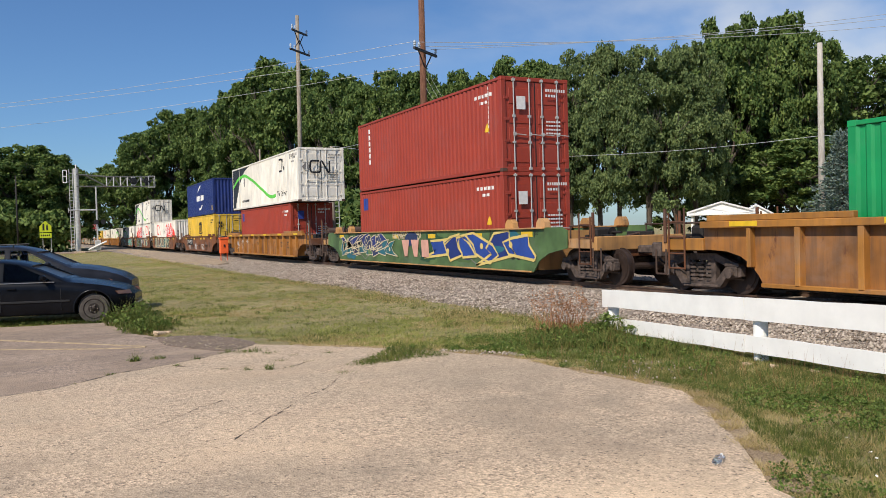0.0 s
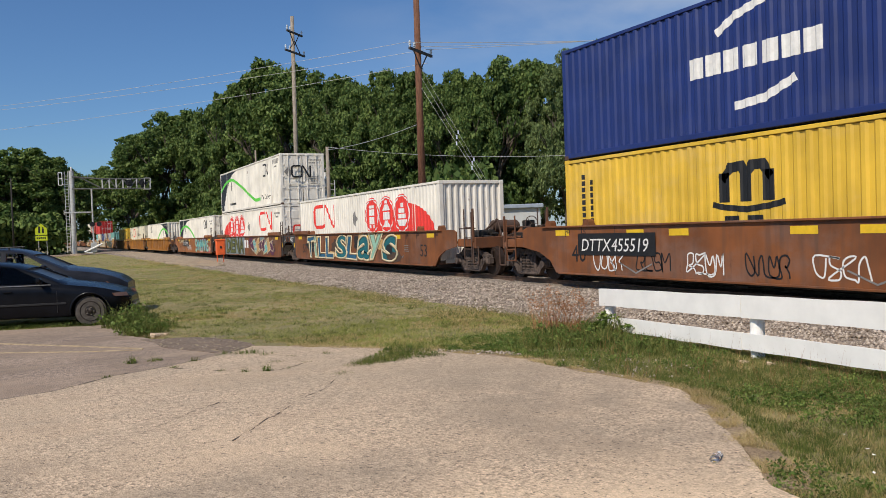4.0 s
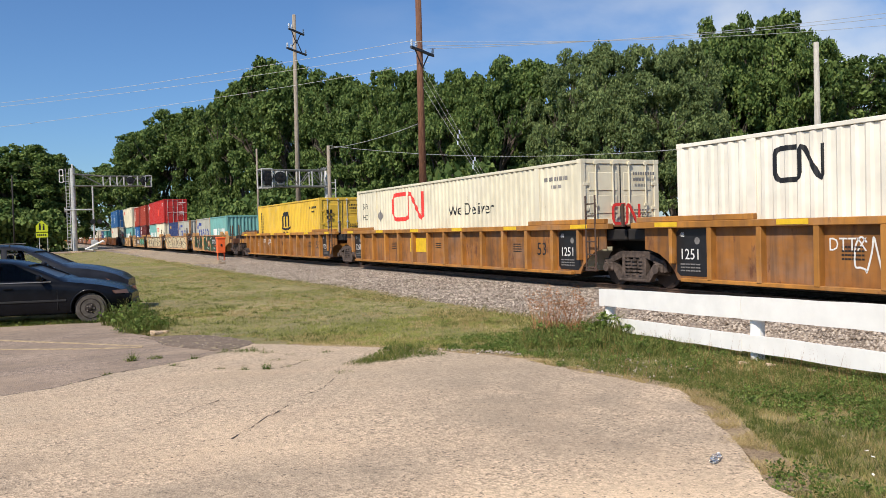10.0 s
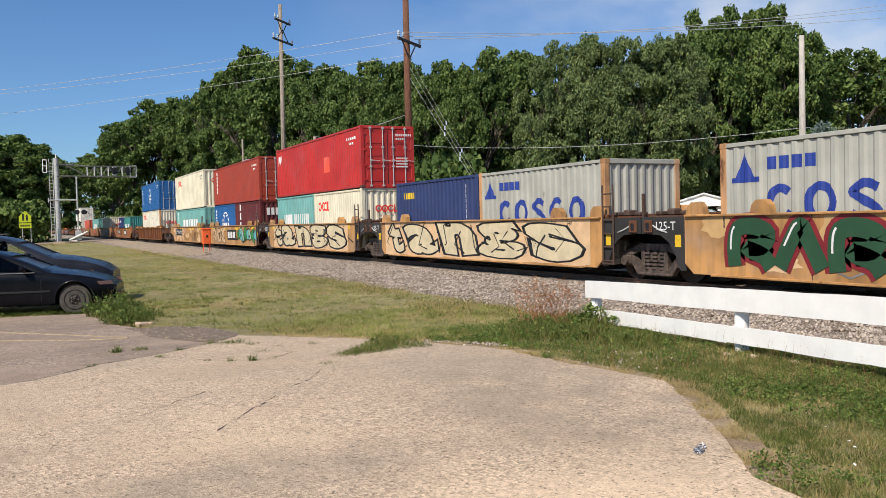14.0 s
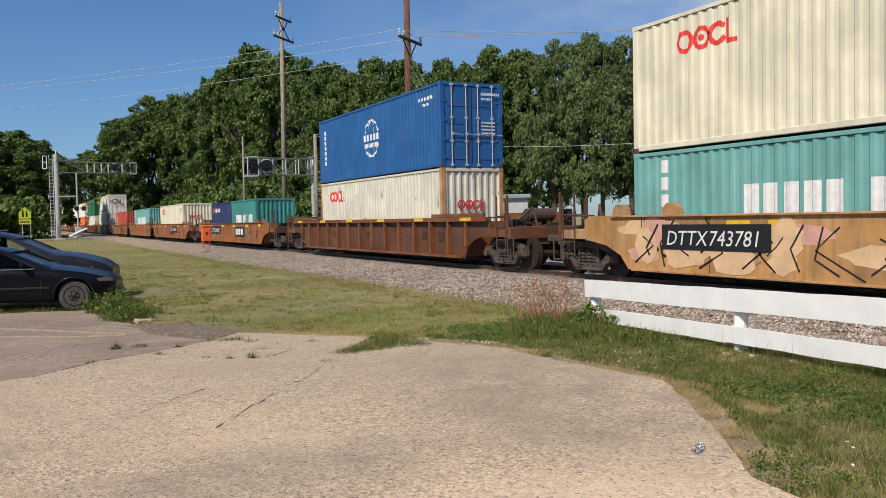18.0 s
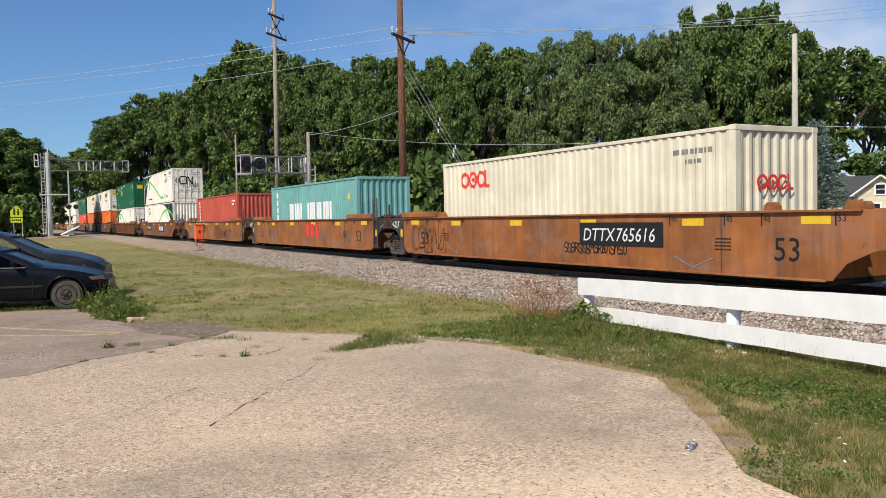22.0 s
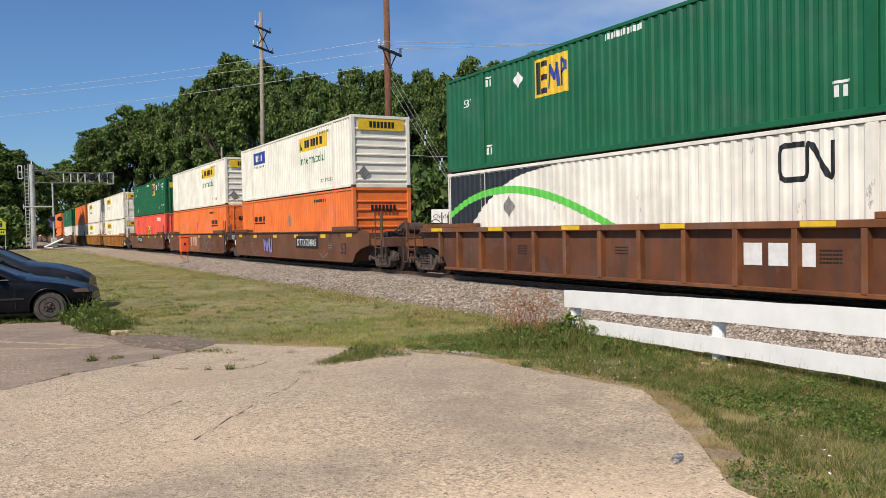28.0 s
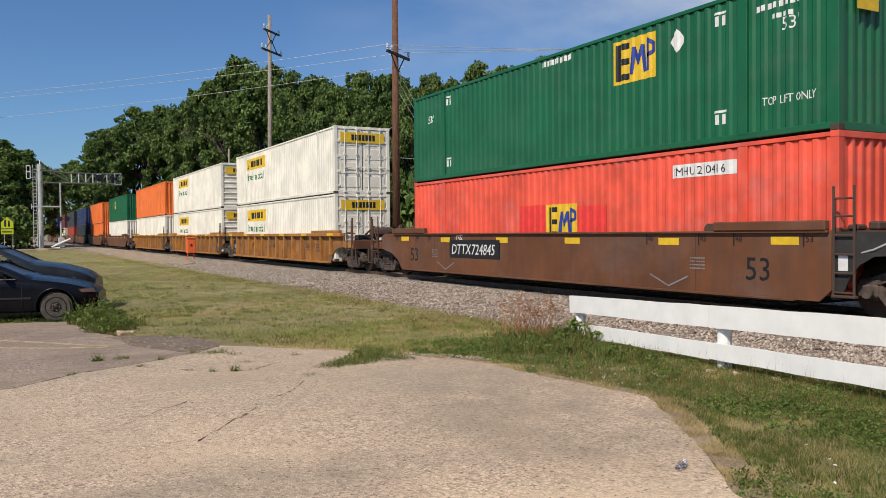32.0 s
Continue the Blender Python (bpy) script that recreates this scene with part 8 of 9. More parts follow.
    tagged(polys("leafy_weeds", leaf_cloud(rng, c, np.full(len(c), 0.075), 30 * len(c), 0.013, 0.6), 4, BROAD_WEED), "low broad-leaved weeds in the grass", "weeds", "", "stuff")
    x, y = scatter(1500, rough_patch, 1.0, 11.0)
    tagged(polys("seed_stalks", blades(x, y, 0.16 + 0.20 * rng.random(len(x)), 0.0022, 0.22), 3, STRAW), "thin dry seed stalks above the grass", "grass", "", "stuff")
    rim = np.array(SLAB[2:18])
    k = rng.integers(0, len(rim) - 1, 16000)
    step = rim[k + 1] - rim[k]
    out = np.stack([step[:, 1], -step[:, 0]], -1) / np.linalg.norm(step, axis=1)[:, None]
    p = rim[k] + step * rng.random(len(k))[:, None] + out * (-0.01 + 0.24 * rng.random(len(k)) ** 1.4)[:, None]
    thin = rough(p[:, 0], p[:, 1], 3.1, 51) > -0.02
    x, y = p[thin, 0], p[thin, 1]
    tagged(polys("dead_grass", blades(x, y, 0.014 + 0.022 * rng.random(len(x)), 0.003, 2.0, 0.030), 3, DRY_GRASS), "matted dead grass along the concrete's edge", "grass", "", "stuff")

    def clump(x, y, r, n, h, mat, name, label, leafy=0):
        a, d = rng.random(n) * 6.2832, r * rng.random(n) ** 0.6
        b = blades(x + d * np.cos(a), y + d * np.sin(a) * 1.0, h * (0.25 + 1.0 * rng.random(n) ** 1.6) * (1.15 - 0.6 * d / r), 0.003 + 0.009 * h, 0.55, 0.03)
        tagged(polys(name, b, 3, mat), label, "weeds", "weed clumps", "stuff")
        if leafy:
            k = max(4, int(r * 40))
            a, d = rng.random(k) * 6.2832, r * rng.random(k) ** 0.6
            c = np.stack([x + d * np.cos(a), y + d * np.sin(a), lie(x, y) + h * (0.25 + 0.6 * rng.random(k)) * (1.1 - 0.6 * d / r)], -1)
            tagged(polys("leafy_weeds", leaf_cloud(rng, c, np.full(k, 0.25 * h), leafy, 0.010 + 0.055 * h), 4, BROAD_WEED), "broad-leaved green weeds in a clump", "weeds", "weed clumps", "stuff")
    # grass island in the slab's far edge, weeds by the cars and along the fence
    for x, y, r, n, h, q in ((3.55, 9.45, 0.20, 500, 0.05, 60), (3.72, 9.55, 0.25, 700, 0.07, 160), (3.96, 9.65, 0.30, 900, 0.10, 240), (4.25, 9.8, 0.38, 1000, 0.09, 420), (4.45, 10.1, 0.36, 900, 0.13, 420), (4.6, 9.6, 0.22, 400, 0.08, 120),
                             (3.15, 8.95, 0.14, 160, 0.04, 30), (1.58, 15.75, 0.30, 260, 0.26, 160), (1.85, 15.9, 0.40, 360, 0.30, 260), (1.75, 16.7, 0.45, 420, 0.42, 300), (2.15, 16.5, 0.40, 260, 0.26, 200), (1.5, 17.3, 0.35, 300, 0.5, 240), (1.9, 17.6, 0.4, 300, 0.5, 240),
                             (7.0, 9.2, 0.5, 1300, 0.22, 700), (7.65, 9.9, 0.36, 700, 0.36, 600), (7.0, 10.3, 0.5, 800, 0.24, 500), (6.4, 9.6, 0.5, 900, 0.18, 500), (7.2, 8.2, 0.5, 900, 0.20, 500)):
        clump(x, y, r, n, h, NEAR_GRASS, "weed_clump", "green weeds in a clump", q)
    for x, y, r, h in ((1.14, 11.76, 0.07, 0.14), (1.45, 11.8, 0.11, 0.07), (1.88, 11.27, 0.07, 0.08), (1.55, 10.81, 0.07, 0.06), (2.47, 9.72, 0.06, 0.12), (2.23, 9.85, 0.05, 0.08), (2.37, 11.72, 0.12, 0.07), (2.56, 11.6, 0.16, 0.08),
                       (2.7, 11.5, 0.18, 0.10), (2.85, 11.2, 0.15, 0.06), (3.08, 10.78, 0.10, 0.03), (2.78, 10.38, 0.10, 0.04), (3.07, 10.09, 0.08, 0.03), (3.53, 10.69, 0.10, 0.05), (0.76, 10.6, 0.08, 0.05), (2.75, 9.76, 0.08, 0.03), (2.0, 10.1, 0.05, 0.05)):
        clump(x, y, r, int(50 + 400 * r), h, WEED, "weed_tuft", "small weed tuft in a joint of the paving", 14)
    for x, y, r, n, h in ((7.25, 10.77, 0.26, 110, 0.66), (7.52, 10.55, 0.22, 80, 0.60)):
        clump(x, y, r, n, h, STRAW, "dry_weeds", "reddish dry seed stalks")
        k = 26
        c = np.stack([x + rng.normal(size=k) * 0.15, y + rng.normal(size=k) * 0.15, lie(x, y) + h * (0.5 + 0.5 * rng.random(k))], -1)
        tagged(polys("seed_heads", leaf_cloud(rng, c, np.full(k, 0.05), 620, 0.014, 2.2), 4, STRAW), "reddish-brown dry seed heads of dock", "weeds", "weed clumps", "stuff")
    for k in range(9):
        x, y = 1.1 - 0.55 * k, 18.25 + 0.22 * k
        clump(x, y, 0.35, 260, 0.13, WEED, "weed_clump", "green weeds along the lot's edge", 120)
    # loose pebbles and bits of broken concrete
    bits = random.Random(12)
    stones = bmesh.new()
    for k in range(420):
        if k < 260:
            x, y = bits.uniform(4.5, 5.6), 0
            y = 10.35 - (x - 4.5) * 1.25 + bits.uniform(-0.15, 0.25)
        elif k < 330:
            x, y = bits.uniform(1.6, 2.9), bits.uniform(12.3, 14.4)
        else:
            x, y = bits.uniform(5.5, 6.6), bits.uniform(6.5, 8.2)
        s = bits.uniform(0.004, 0.013)
        q = bmesh.ops.create_icosphere(stones, subdivisions=1, radius=s, matrix=pose(x, y, lie(x, y) + 0.035 + s * 0.3, bits.uniform(0, 90), bits.uniform(0, 90), 0))
        for v in q["verts"]:
            v.co.x += bits.uniform(-0.3, 0.3) * s
            v.co.z += bits.uniform(-0.3, 0.3) * s
    tagged(part("loose_stones", stones, STONE), "loose pale pebbles and crumbs of concrete", "stones", "", "stuff")
    for x, y, s, turn in ((1.92, 15.2, 0.10, 20), (2.06, 15.32, 0.08, 65), (7.45, 6.6, 0.05, 10), (7.5, 6.1, 0.06, 40), (7.35, 6.9, 0.045, 80)):
        bm = boxes((-s, -s * 0.7, -0.04, s, s * 0.7, s * 0.3), bevel=s * 0.12)
        for v in bm.verts:
            v.co += Vector((bits.uniform(-1, 1), bits.uniform(-1, 1), bits.uniform(-1, 1))) * s * 0.18
        tagged(part("broken_concrete", bm, CONCRETE), "broken lump of pale concrete lying in the weeds", "rubble", "lumps of rubble").matrix_basis = pose(x, y, lie(x, y) + 0.02, 8, 5, turn)


# ---- vehicles ----
def smooth_table(table, xs, wide=0.10):
    """Values of a table (x, v) at xs, eased at its corners."""
    tx, tv = np.array(table).T
    order = np.argsort(tx)
    return sum(np.interp(np.clip(xs + k * wide, tx.min(), tx.max()), tx[order], tv[order]) for k in (-1, -0.5, 0, 0.5, 1)) / 5


def skin(name, rings, mat, parent, label=""):
    """A closed skin through rings of points, along x."""
    m = len(rings[0])
    verts = [p for r in rings for p in r]
    faces = [(i * m + j, i * m + (j + 1) % m, (i + 1) * m + (j + 1) % m, (i + 1) * m + j) for i in range(len(rings) - 1) for j in range(m)]
    faces += [tuple(range(m))[::-1], tuple((len(rings) - 1) * m + j for j in range(m))]
    bm = bmesh.new()
    vs = [bm.verts.new(v) for v in verts]
    for q in faces:
        bm.faces.new([vs[k] for k in q])
    bmesh.ops.recalc_face_normals(bm, faces=bm.faces)
    return part(name, bm, mat, parent, label, True)


def carve(ob, cutters):
    """Takes solid shapes out of a mesh and keeps the cut mesh."""
    for bm in cutters:
        me = bpy.data.meshes.new("cutter")
        bmesh.ops.recalc_face_normals(bm, faces=bm.faces)
        bm.to_mesh(me)
        bm.free()
        tool = bpy.data.objects.new("cutter", me)
        scene.collection.objects.link(tool)
        tool.matrix_world = ob.matrix_world
        mod = ob.modifiers.new("cut", "BOOLEAN")
        mod.operation, mod.object, mod.solver = "DIFFERENCE", tool, "EXACT"
        bpy.context.view_layer.update()
        done = bpy.data.meshes.new_from_object(ob.evaluated_get(bpy.context.evaluated_depsgraph_get()))
        ob.modifiers.clear()
        ob.data = done
        bpy.data.objects.remove(tool)
    ob.data.shade_smooth()
    ob.data.set_sharp_from_angle(angle=radians(32))


def wheel(car, x, y, r, rim_mat):
    bm = rods(((0, -0.10, 0), (0, 0.10, 0), r), seg=40)
    bmesh.ops.bevel(bm, geom=[e for e in bm.edges if len(e.link_faces) == 2 and e.calc_face_angle() > 1.0], offset=0.035, segments=3, affect="EDGES")
    t = part("wheel", bm, RUBBER, car, "worn dusty tyre on a dark steel wheel", True)
    t.matrix_basis = pose(x, y, r)
    t.data.set_sharp_from_angle(angle=radians(32))
    sg = -1 if y < 0 else 1
    rim = bmesh.new()
    turned = [(0.68, 0.103), (0.66, 0.112), (0.62, 0.104), (0.58, 0.085), (0.50, 0.080), (0.40, 0.098), (0.28, 0.104), (0.20, 0.098), (0.17, 0.112), (0.0, 0.116)]
    rows = [[rim.verts.new((k * r * math.cos(i * 0.19635), sg * q, k * r * math.sin(i * 0.19635))) for i in range(32)] for k, q in turned[:-1]]
    for p, q in zip(rows, rows[1:]):
        for i in range(32):
            rim.faces.new((p[i], p[(i + 1) % 32], q[(i + 1) % 32], q[i]))
    rim.faces.new(rows[-1])
    bmesh.ops.recalc_face_normals(rim, faces=rim.faces)
    part("rim", rim, rim_mat, t, "rusty black steel wheel", True)
    for k in range(14):
        a = k * 6.2832 / 14
        part("slot", rods(((r * 0.5 * math.cos(a), sg * 0.078, r * 0.5 * math.sin(a)), (r * 0.5 * math.cos(a), sg * 0.086, r * 0.5 * math.sin(a)), r * 0.055), seg=8), BLACK, t)
    for k in range(5):
        a = k * 1.2566
        part("wheel_nut", rods(((r * 0.24 * math.cos(a), sg * 0.10, r * 0.24 * math.sin(a)), (r * 0.24 * math.cos(a), sg * 0.128, r * 0.24 * math.sin(a)), r * 0.045), seg=6), NUT, t)


SALOON = dict(front=0.76, base=2.70, rear=1.05, wide=0.87, r=0.305, back=-3.42, arch=0.365,
              plan=[(0.76, 0.55), (0.70, 0.70), (0.56, 0.84), (0.3, 0.95), (0.0, 1.0), (-2.8, 1.0), (-3.3, 0.95), (-3.65, 0.86), (-3.75, 0.70)],
              sill=[(0.76, 0.33), (0.7, 0.22), (0.4, 0.19), (-3.0, 0.20), (-3.75, 0.36)],
              side=[(0.76, 0.50), (0.70, 0.57), (0.54, 0.65), (0.2, 0.745), (-0.5, 0.83), (-1.0, 0.865), (-2.8, 0.91), (-3.75, 0.86)],
              deck=[(0.76, 0.52), (0.70, 0.61), (0.54, 0.70), (0.0, 0.84), (-0.5, 0.915), (-1.0, 0.92), (-2.8, 0.95), (-3.3, 0.98), (-3.75, 0.90)],
              roof=[(-0.42, 0.86), (-0.60, 0.94), (-1.00, 1.13), (-1.40, 1.275), (-1.75, 1.335), (-2.2, 1.35), (-2.6, 1.31), (-3.0, 1.16), (-3.42, 0.92)],
              panes=[[(-0.78, 0.895), (-1.72, 0.90), (-1.72, 1.272), (-1.48, 1.25)], [(-1.80, 0.90), (-2.72, 0.93), (-2.62, 1.19), (-2.35, 1.268), (-1.80, 1.275)]],
              lamp=(0.52, 0.585, 0.10, 0.07), belt=0.88)
TALL = dict(front=0.80, base=2.75, rear=1.0, wide=0.92, r=0.36, back=-3.66, arch=0.44,
            plan=[(0.80, 0.56), (0.74, 0.72), (0.58, 0.86), (0.3, 0.96), (0.0, 1.0), (-2.9, 1.0), (-3.4, 0.97), (-3.7, 0.90), (-3.75, 0.80)],
            sill=[(0.80, 0.36), (0.7, 0.27), (0.4, 0.25), (-3.0, 0.27), (-3.75, 0.38)],
            side=[(0.80, 0.66), (0.74, 0.74), (0.55, 0.85), (0.2, 0.96), (-0.5, 1.05), (-1.0, 1.07), (-2.8, 1.12), (-3.75, 1.10)],
            deck=[(0.80, 0.70), (0.74, 0.82), (0.55, 0.92), (0.0, 1.08), (-0.5, 1.15), (-1.0, 1.15), (-2.8, 1.17), (-3.75, 1.14)],
            roof=[(-0.42, 1.08), (-0.60, 1.16), (-1.00, 1.36), (-1.40, 1.54), (-1.75, 1.615), (-2.4, 1.63), (-3.0, 1.60), (-3.45, 1.52), (-3.66, 1.16)],
            panes=[[(-0.80, 1.105), (-1.78, 1.115), (-1.78, 1.52), (-1.45, 1.50)], [(-1.90, 1.12), (-2.75, 1.13), (-2.72, 1.51), (-1.90, 1.525)], [(-2.86, 1.14), (-3.36, 1.18), (-3.28, 1.46), (-2.84, 1.50)]],
            lamp=(0.46, 0.76, 0.22, 0.08), belt=1.09)


def saloon(m, d, body_mat, glass, name, label):
    """A car facing +x; origin on the ground below its front axle."""
    c = tagged(new(name), label, "car")
    w, f, back, r = d["wide"], d["front"], d["back"], d["r"]
    xs = np.concatenate([np.linspace(f, f - 0.5, 12), np.linspace(f - 0.58, -d["base"] - d["rear"] + 0.3, 26), np.linspace(-d["base"] - d["rear"] + 0.25, -d["base"] - d["rear"], 6)])
    plan, sill, side, deck = (smooth_table(d[k], xs) for k in ("plan", "sill", "side", "deck"))
    rings = []
    for x, k, z0, z1, z2 in zip(xs, plan, sill, side, deck):
        q = w * k
        half = [(0.80 * q, z0), (0.93 * q, z0 + 0.03), (0.975 * q, z0 + 0.12), (q, z0 + 0.45 * (z1 - z0)), (0.998 * q, z1 - 0.14), (0.985 * q, z1 - 0.06), (0.95 * q, z1 - 0.015), (0.90 * q, z1 + 0.02 + 0.2 * (z2 - z1)), (0.6 * q, z1 + 0.85 * (z2 - z1)), (0.3 * q, z2)]
        rings.append([(x, -p, z) for p, z in half] + [(x, 0, z2 + 0.008)] + [(x, p, z) for p, z in reversed(half)])
    body = skin("body", rings, body_mat, c)
    carve(body, [rods(((ax, sy * (w - 0.28), r), (ax, sy * (w + 0.2), r), d["arch"]), seg=40) for ax in (0.0, -d["base"]) for sy in (-1, 1)])
    # cabin: a shell with open windows, glazed
    cx = np.linspace(-0.42, back, 30)
    top = smooth_table(d["roof"], cx, 0.07)

    def shell(inset):
        out = []
        for x, z in zip(cx, top):
            belt = d["belt"] - 0.12
            z = max(z - inset, belt + 0.05)
            up = min(1.0, max(0.0, (z - d["belt"]) / 0.42))
            b0, b1 = w * 0.93 - inset, w * (0.93 - 0.20 * up) - inset
            half = [(b0, belt), (b0 - 0.01, belt + 0.03), (b1 + 0.012, max(belt + 0.035, z - 0.075)), (b1 - 0.02, max(belt + 0.04, z - 0.035)), (b1 - 0.10, z - 0.008), (b1 * 0.4, z + 0.012)]
            out.append([(x, -p, q) for p, q in half] + [(x, p, q) for p, q in reversed(half)])
        return out
    cabin = skin("cabin", shell(0.0), body_mat, c)
    inner = shell(0.045)
    hollow = bmesh.new()
    vs = [[hollow.verts.new(p) for p in q] for q in inner[2:-2]]
    for p, q in zip(vs, vs[1:]):
        for j in range(len(p)):
            hollow.faces.new((p[j], p[(j + 1) % len(p)], q[(j + 1) % len(p)], q[j]))
    hollow.faces.new(vs[0])
    hollow.faces.new(vs[-1][::-1])
    cuts = [hollow]
    for o in d["panes"]:
        bm = bmesh.new()
        plate(bm, o, "y", -1.4, 2.8)
        cuts.append(bm)
    z1 = d["roof"][3][1]
    bm = bmesh.new()
    plate(bm, [(-0.30, d["belt"] + 0.075), (-0.74, d["belt"] + 0.075), (-1.26, z1 - 0.125), (-1.16, z1 + 0.2), (-0.3, z1 + 0.2)], "y", -w * 0.66, w * 1.32)
    cuts.append(bm)
    carve(cabin, cuts)
    for sy in (-1, 1):
        for o in d["panes"]:
            lo, hi = d["belt"] - 0.09, d["roof"][4][1] - 0.075
            bm = bmesh.new()
            rim = []
            for k in (0.022, 0.030):
                rim.append([bm.verts.new((x, sy * (w * 0.93 - 0.01 - k - (w * 0.195 - 0.02) * (z - lo) / (hi - lo)), z)) for x, z in o])
            bm.faces.new(rim[0])
            bm.faces.new(rim[1][::-1])
            for j in range(len(o)):
                bm.faces.new((rim[0][j], rim[0][(j + 1) % len(o)], rim[1][(j + 1) % len(o)], rim[1][j]))
            bmesh.ops.recalc_face_normals(bm, faces=bm.faces)
            part("side_window", bm, glass, c)
        part("belt_trim", boxes((d["panes"][-1][1][0], min(sy * (w * 0.935), sy * (w * 0.955)), d["belt"] - 0.012, -0.74, max(sy * (w * 0.935), sy * (w * 0.955)), d["belt"] + 0.006)), CHROME, c)
        stand = part("mirror", boxes((-0.99, min(sy * (w + 0.01), sy * (w + 0.17)), d["belt"] + 0.035, -0.87, max(sy * (w + 0.01), sy * (w + 0.17)), d["belt"] + 0.15), bevel=0.035), body_mat, c)
        part("stalk", boxes((-0.95, min(sy * (w - 0.08), sy * (w + 0.03)), d["belt"] + 0.0, -0.90, max(sy * (w - 0.08), sy * (w + 0.03)), d["belt"] + 0.06), bevel=0.01), BLACK, stand)
        lx, lz, ll, lh = d["lamp"]
        bm = bmesh.new()
        y0, y1 = sy * w * 0.70, sy * w * 0.945
        vs = [bm.verts.new(p) for p in ((lx + 0.20, y0, lz - 0.01), (lx - ll * 0.3, y1, lz), (lx + 0.16, y0, lz + lh), (lx - ll * 0.7, y1 * 0.985, lz + lh), (lx - 0.1, y0, lz + 0.01), (lx - 0.2, y0, lz + lh * 0.8))]
        bmesh.ops.convex_hull(bm, input=vs)
        part("headlight", bm, HEADLIGHT, c, "dull amber and grey headlight")
        for hx in (-1.62, -2.58):
            part("door_handle", boxes((hx, min(sy * (w - 0.005), sy * (w + 0.028)), d["belt"] - 0.13, hx + 0.17, max(sy * (w - 0.005), sy * (w + 0.028)), d["belt"] - 0.10), bevel=0.008), body_mat, c)
        part("rub_strip", boxes((-d["base"] + 0.5, min(sy * (w - 0.01), sy * (w + 0.012)), 0.47, -0.45, max(sy * (w - 0.01), sy * (w + 0.012)), 0.51), bevel=0.004), BLACK, c)
        for gx in (-0.62, -1.75):
            part("door_seam", boxes((gx - 0.004, min(sy * (w - 0.02), sy * (w + 0.0015)), 0.30, gx + 0.004, max(sy * (w - 0.02), sy * (w + 0.0015)), d["belt"] - 0.14)), BLACK, c)
        for ax in (0.0, -d["base"]):
            lip = bmesh.new()
            prev = None
            for k in range(19):
                a = radians(-8 + k * 196 / 18)
                ringv = [lip.verts.new((ax + q * math.cos(a), sy * y, r + q * math.sin(a))) for q, y in ((d["arch"] - 0.004, w - 0.03), (d["arch"] - 0.004, w + 0.012), (d["arch"] + 0.03, w + 0.010), (d["arch"] + 0.035, w - 0.03))]
                if prev:
                    for j in range(3):
                        lip.faces.new((prev[j], prev[j + 1], ringv[j + 1], ringv[j]))
                prev = ringv
            bmesh.ops.recalc_face_normals(lip, faces=lip.faces)
            part("wheel_arch", lip, body_mat, c, "", True)
            wheel(c, ax, sy * (w - 0.115), r, RIM)
        for px in (-1.55, -2.45):
            seat = part("seat", boxes((px - 0.25, min(sy * 0.12, sy * 0.62), 0.45, px + 0.25, max(sy * 0.12, sy * 0.62), d["belt"] - 0.12), bevel=0.05), INTERIOR, c)
            part("backrest", boxes((px - 0.30, min(sy * 0.14, sy * 0.60), 0.7, px - 0.14, max(sy * 0.14, sy * 0.60), d["belt"] + 0.16), bevel=0.05), INTERIOR, seat)
            part("headrest", boxes((px - 0.30, min(sy * 0.24, sy * 0.48), d["belt"] + 0.18, px - 0.20, max(sy * 0.24, sy * 0.48), d["belt"] + 0.32), bevel=0.03), INTERIOR, seat)
    part("dashboard", boxes((-0.98, -w * 0.78, d["belt"] - 0.2, -0.62, w * 0.78, d["belt"] + 0.03), bevel=0.05), INTERIOR, c)
    bm = bmesh.new()
    vs = [bm.verts.new(p) for p in ((-0.66, -w * 0.70, d["belt"] + 0.06), (-0.66, w * 0.70, d["belt"] + 0.06), (-1.385, w * 0.66, z1 - 0.035), (-1.385, -w * 0.66, z1 - 0.035))]
    g = bm.faces.new(vs)
    q = bmesh.ops.extrude_face_region(bm, geom=[g])
    for v in q["geom"]:
        if isinstance(v, bmesh.types.BMVert):
            v.co.z -= 0.006
    bmesh.ops.recalc_face_normals(bm, faces=bm.faces)
    part("windscreen", bm, SCREEN, c)
    part("grille", boxes((f - 0.10, -w * 0.48, 0.36, f + 0.012, w * 0.48, d["side"][0][1] - 0.06), bevel=0.02), BLACK, c)
    part("bumper", boxes((f - 0.14, -w * 0.66, d["sill"][0][1] - 0.10, f + 0.025, w * 0.66, d["sill"][0][1] + 0.06), bevel=0.04), body_mat, c)
    if d is TALL:
        for sy in (-1, 1):
            part("roof_rail", rods(((-1.7, sy * w * 0.62, 1.655), (-3.2, sy * w * 0.62, 1.63), 0.018), ((-1.75, sy * w * 0.62, 1.58), (-1.75, sy * w * 0.62, 1.655), 0.015), ((-3.15, sy * w * 0.62, 1.56), (-3.15, sy * w * 0.62, 1.63), 0.015), seg=8), BLACK, c)
    c.matrix_basis = m
    return c


def tinted(name, col):
    m = Mat(name, 0.03)
    m.b.inputs["Base Color"].default_value = col
    m.b.inputs["Transmission Weight"].default_value = 1.0
    m.b.inputs["IOR"].default_value = 1.22
    return m.m


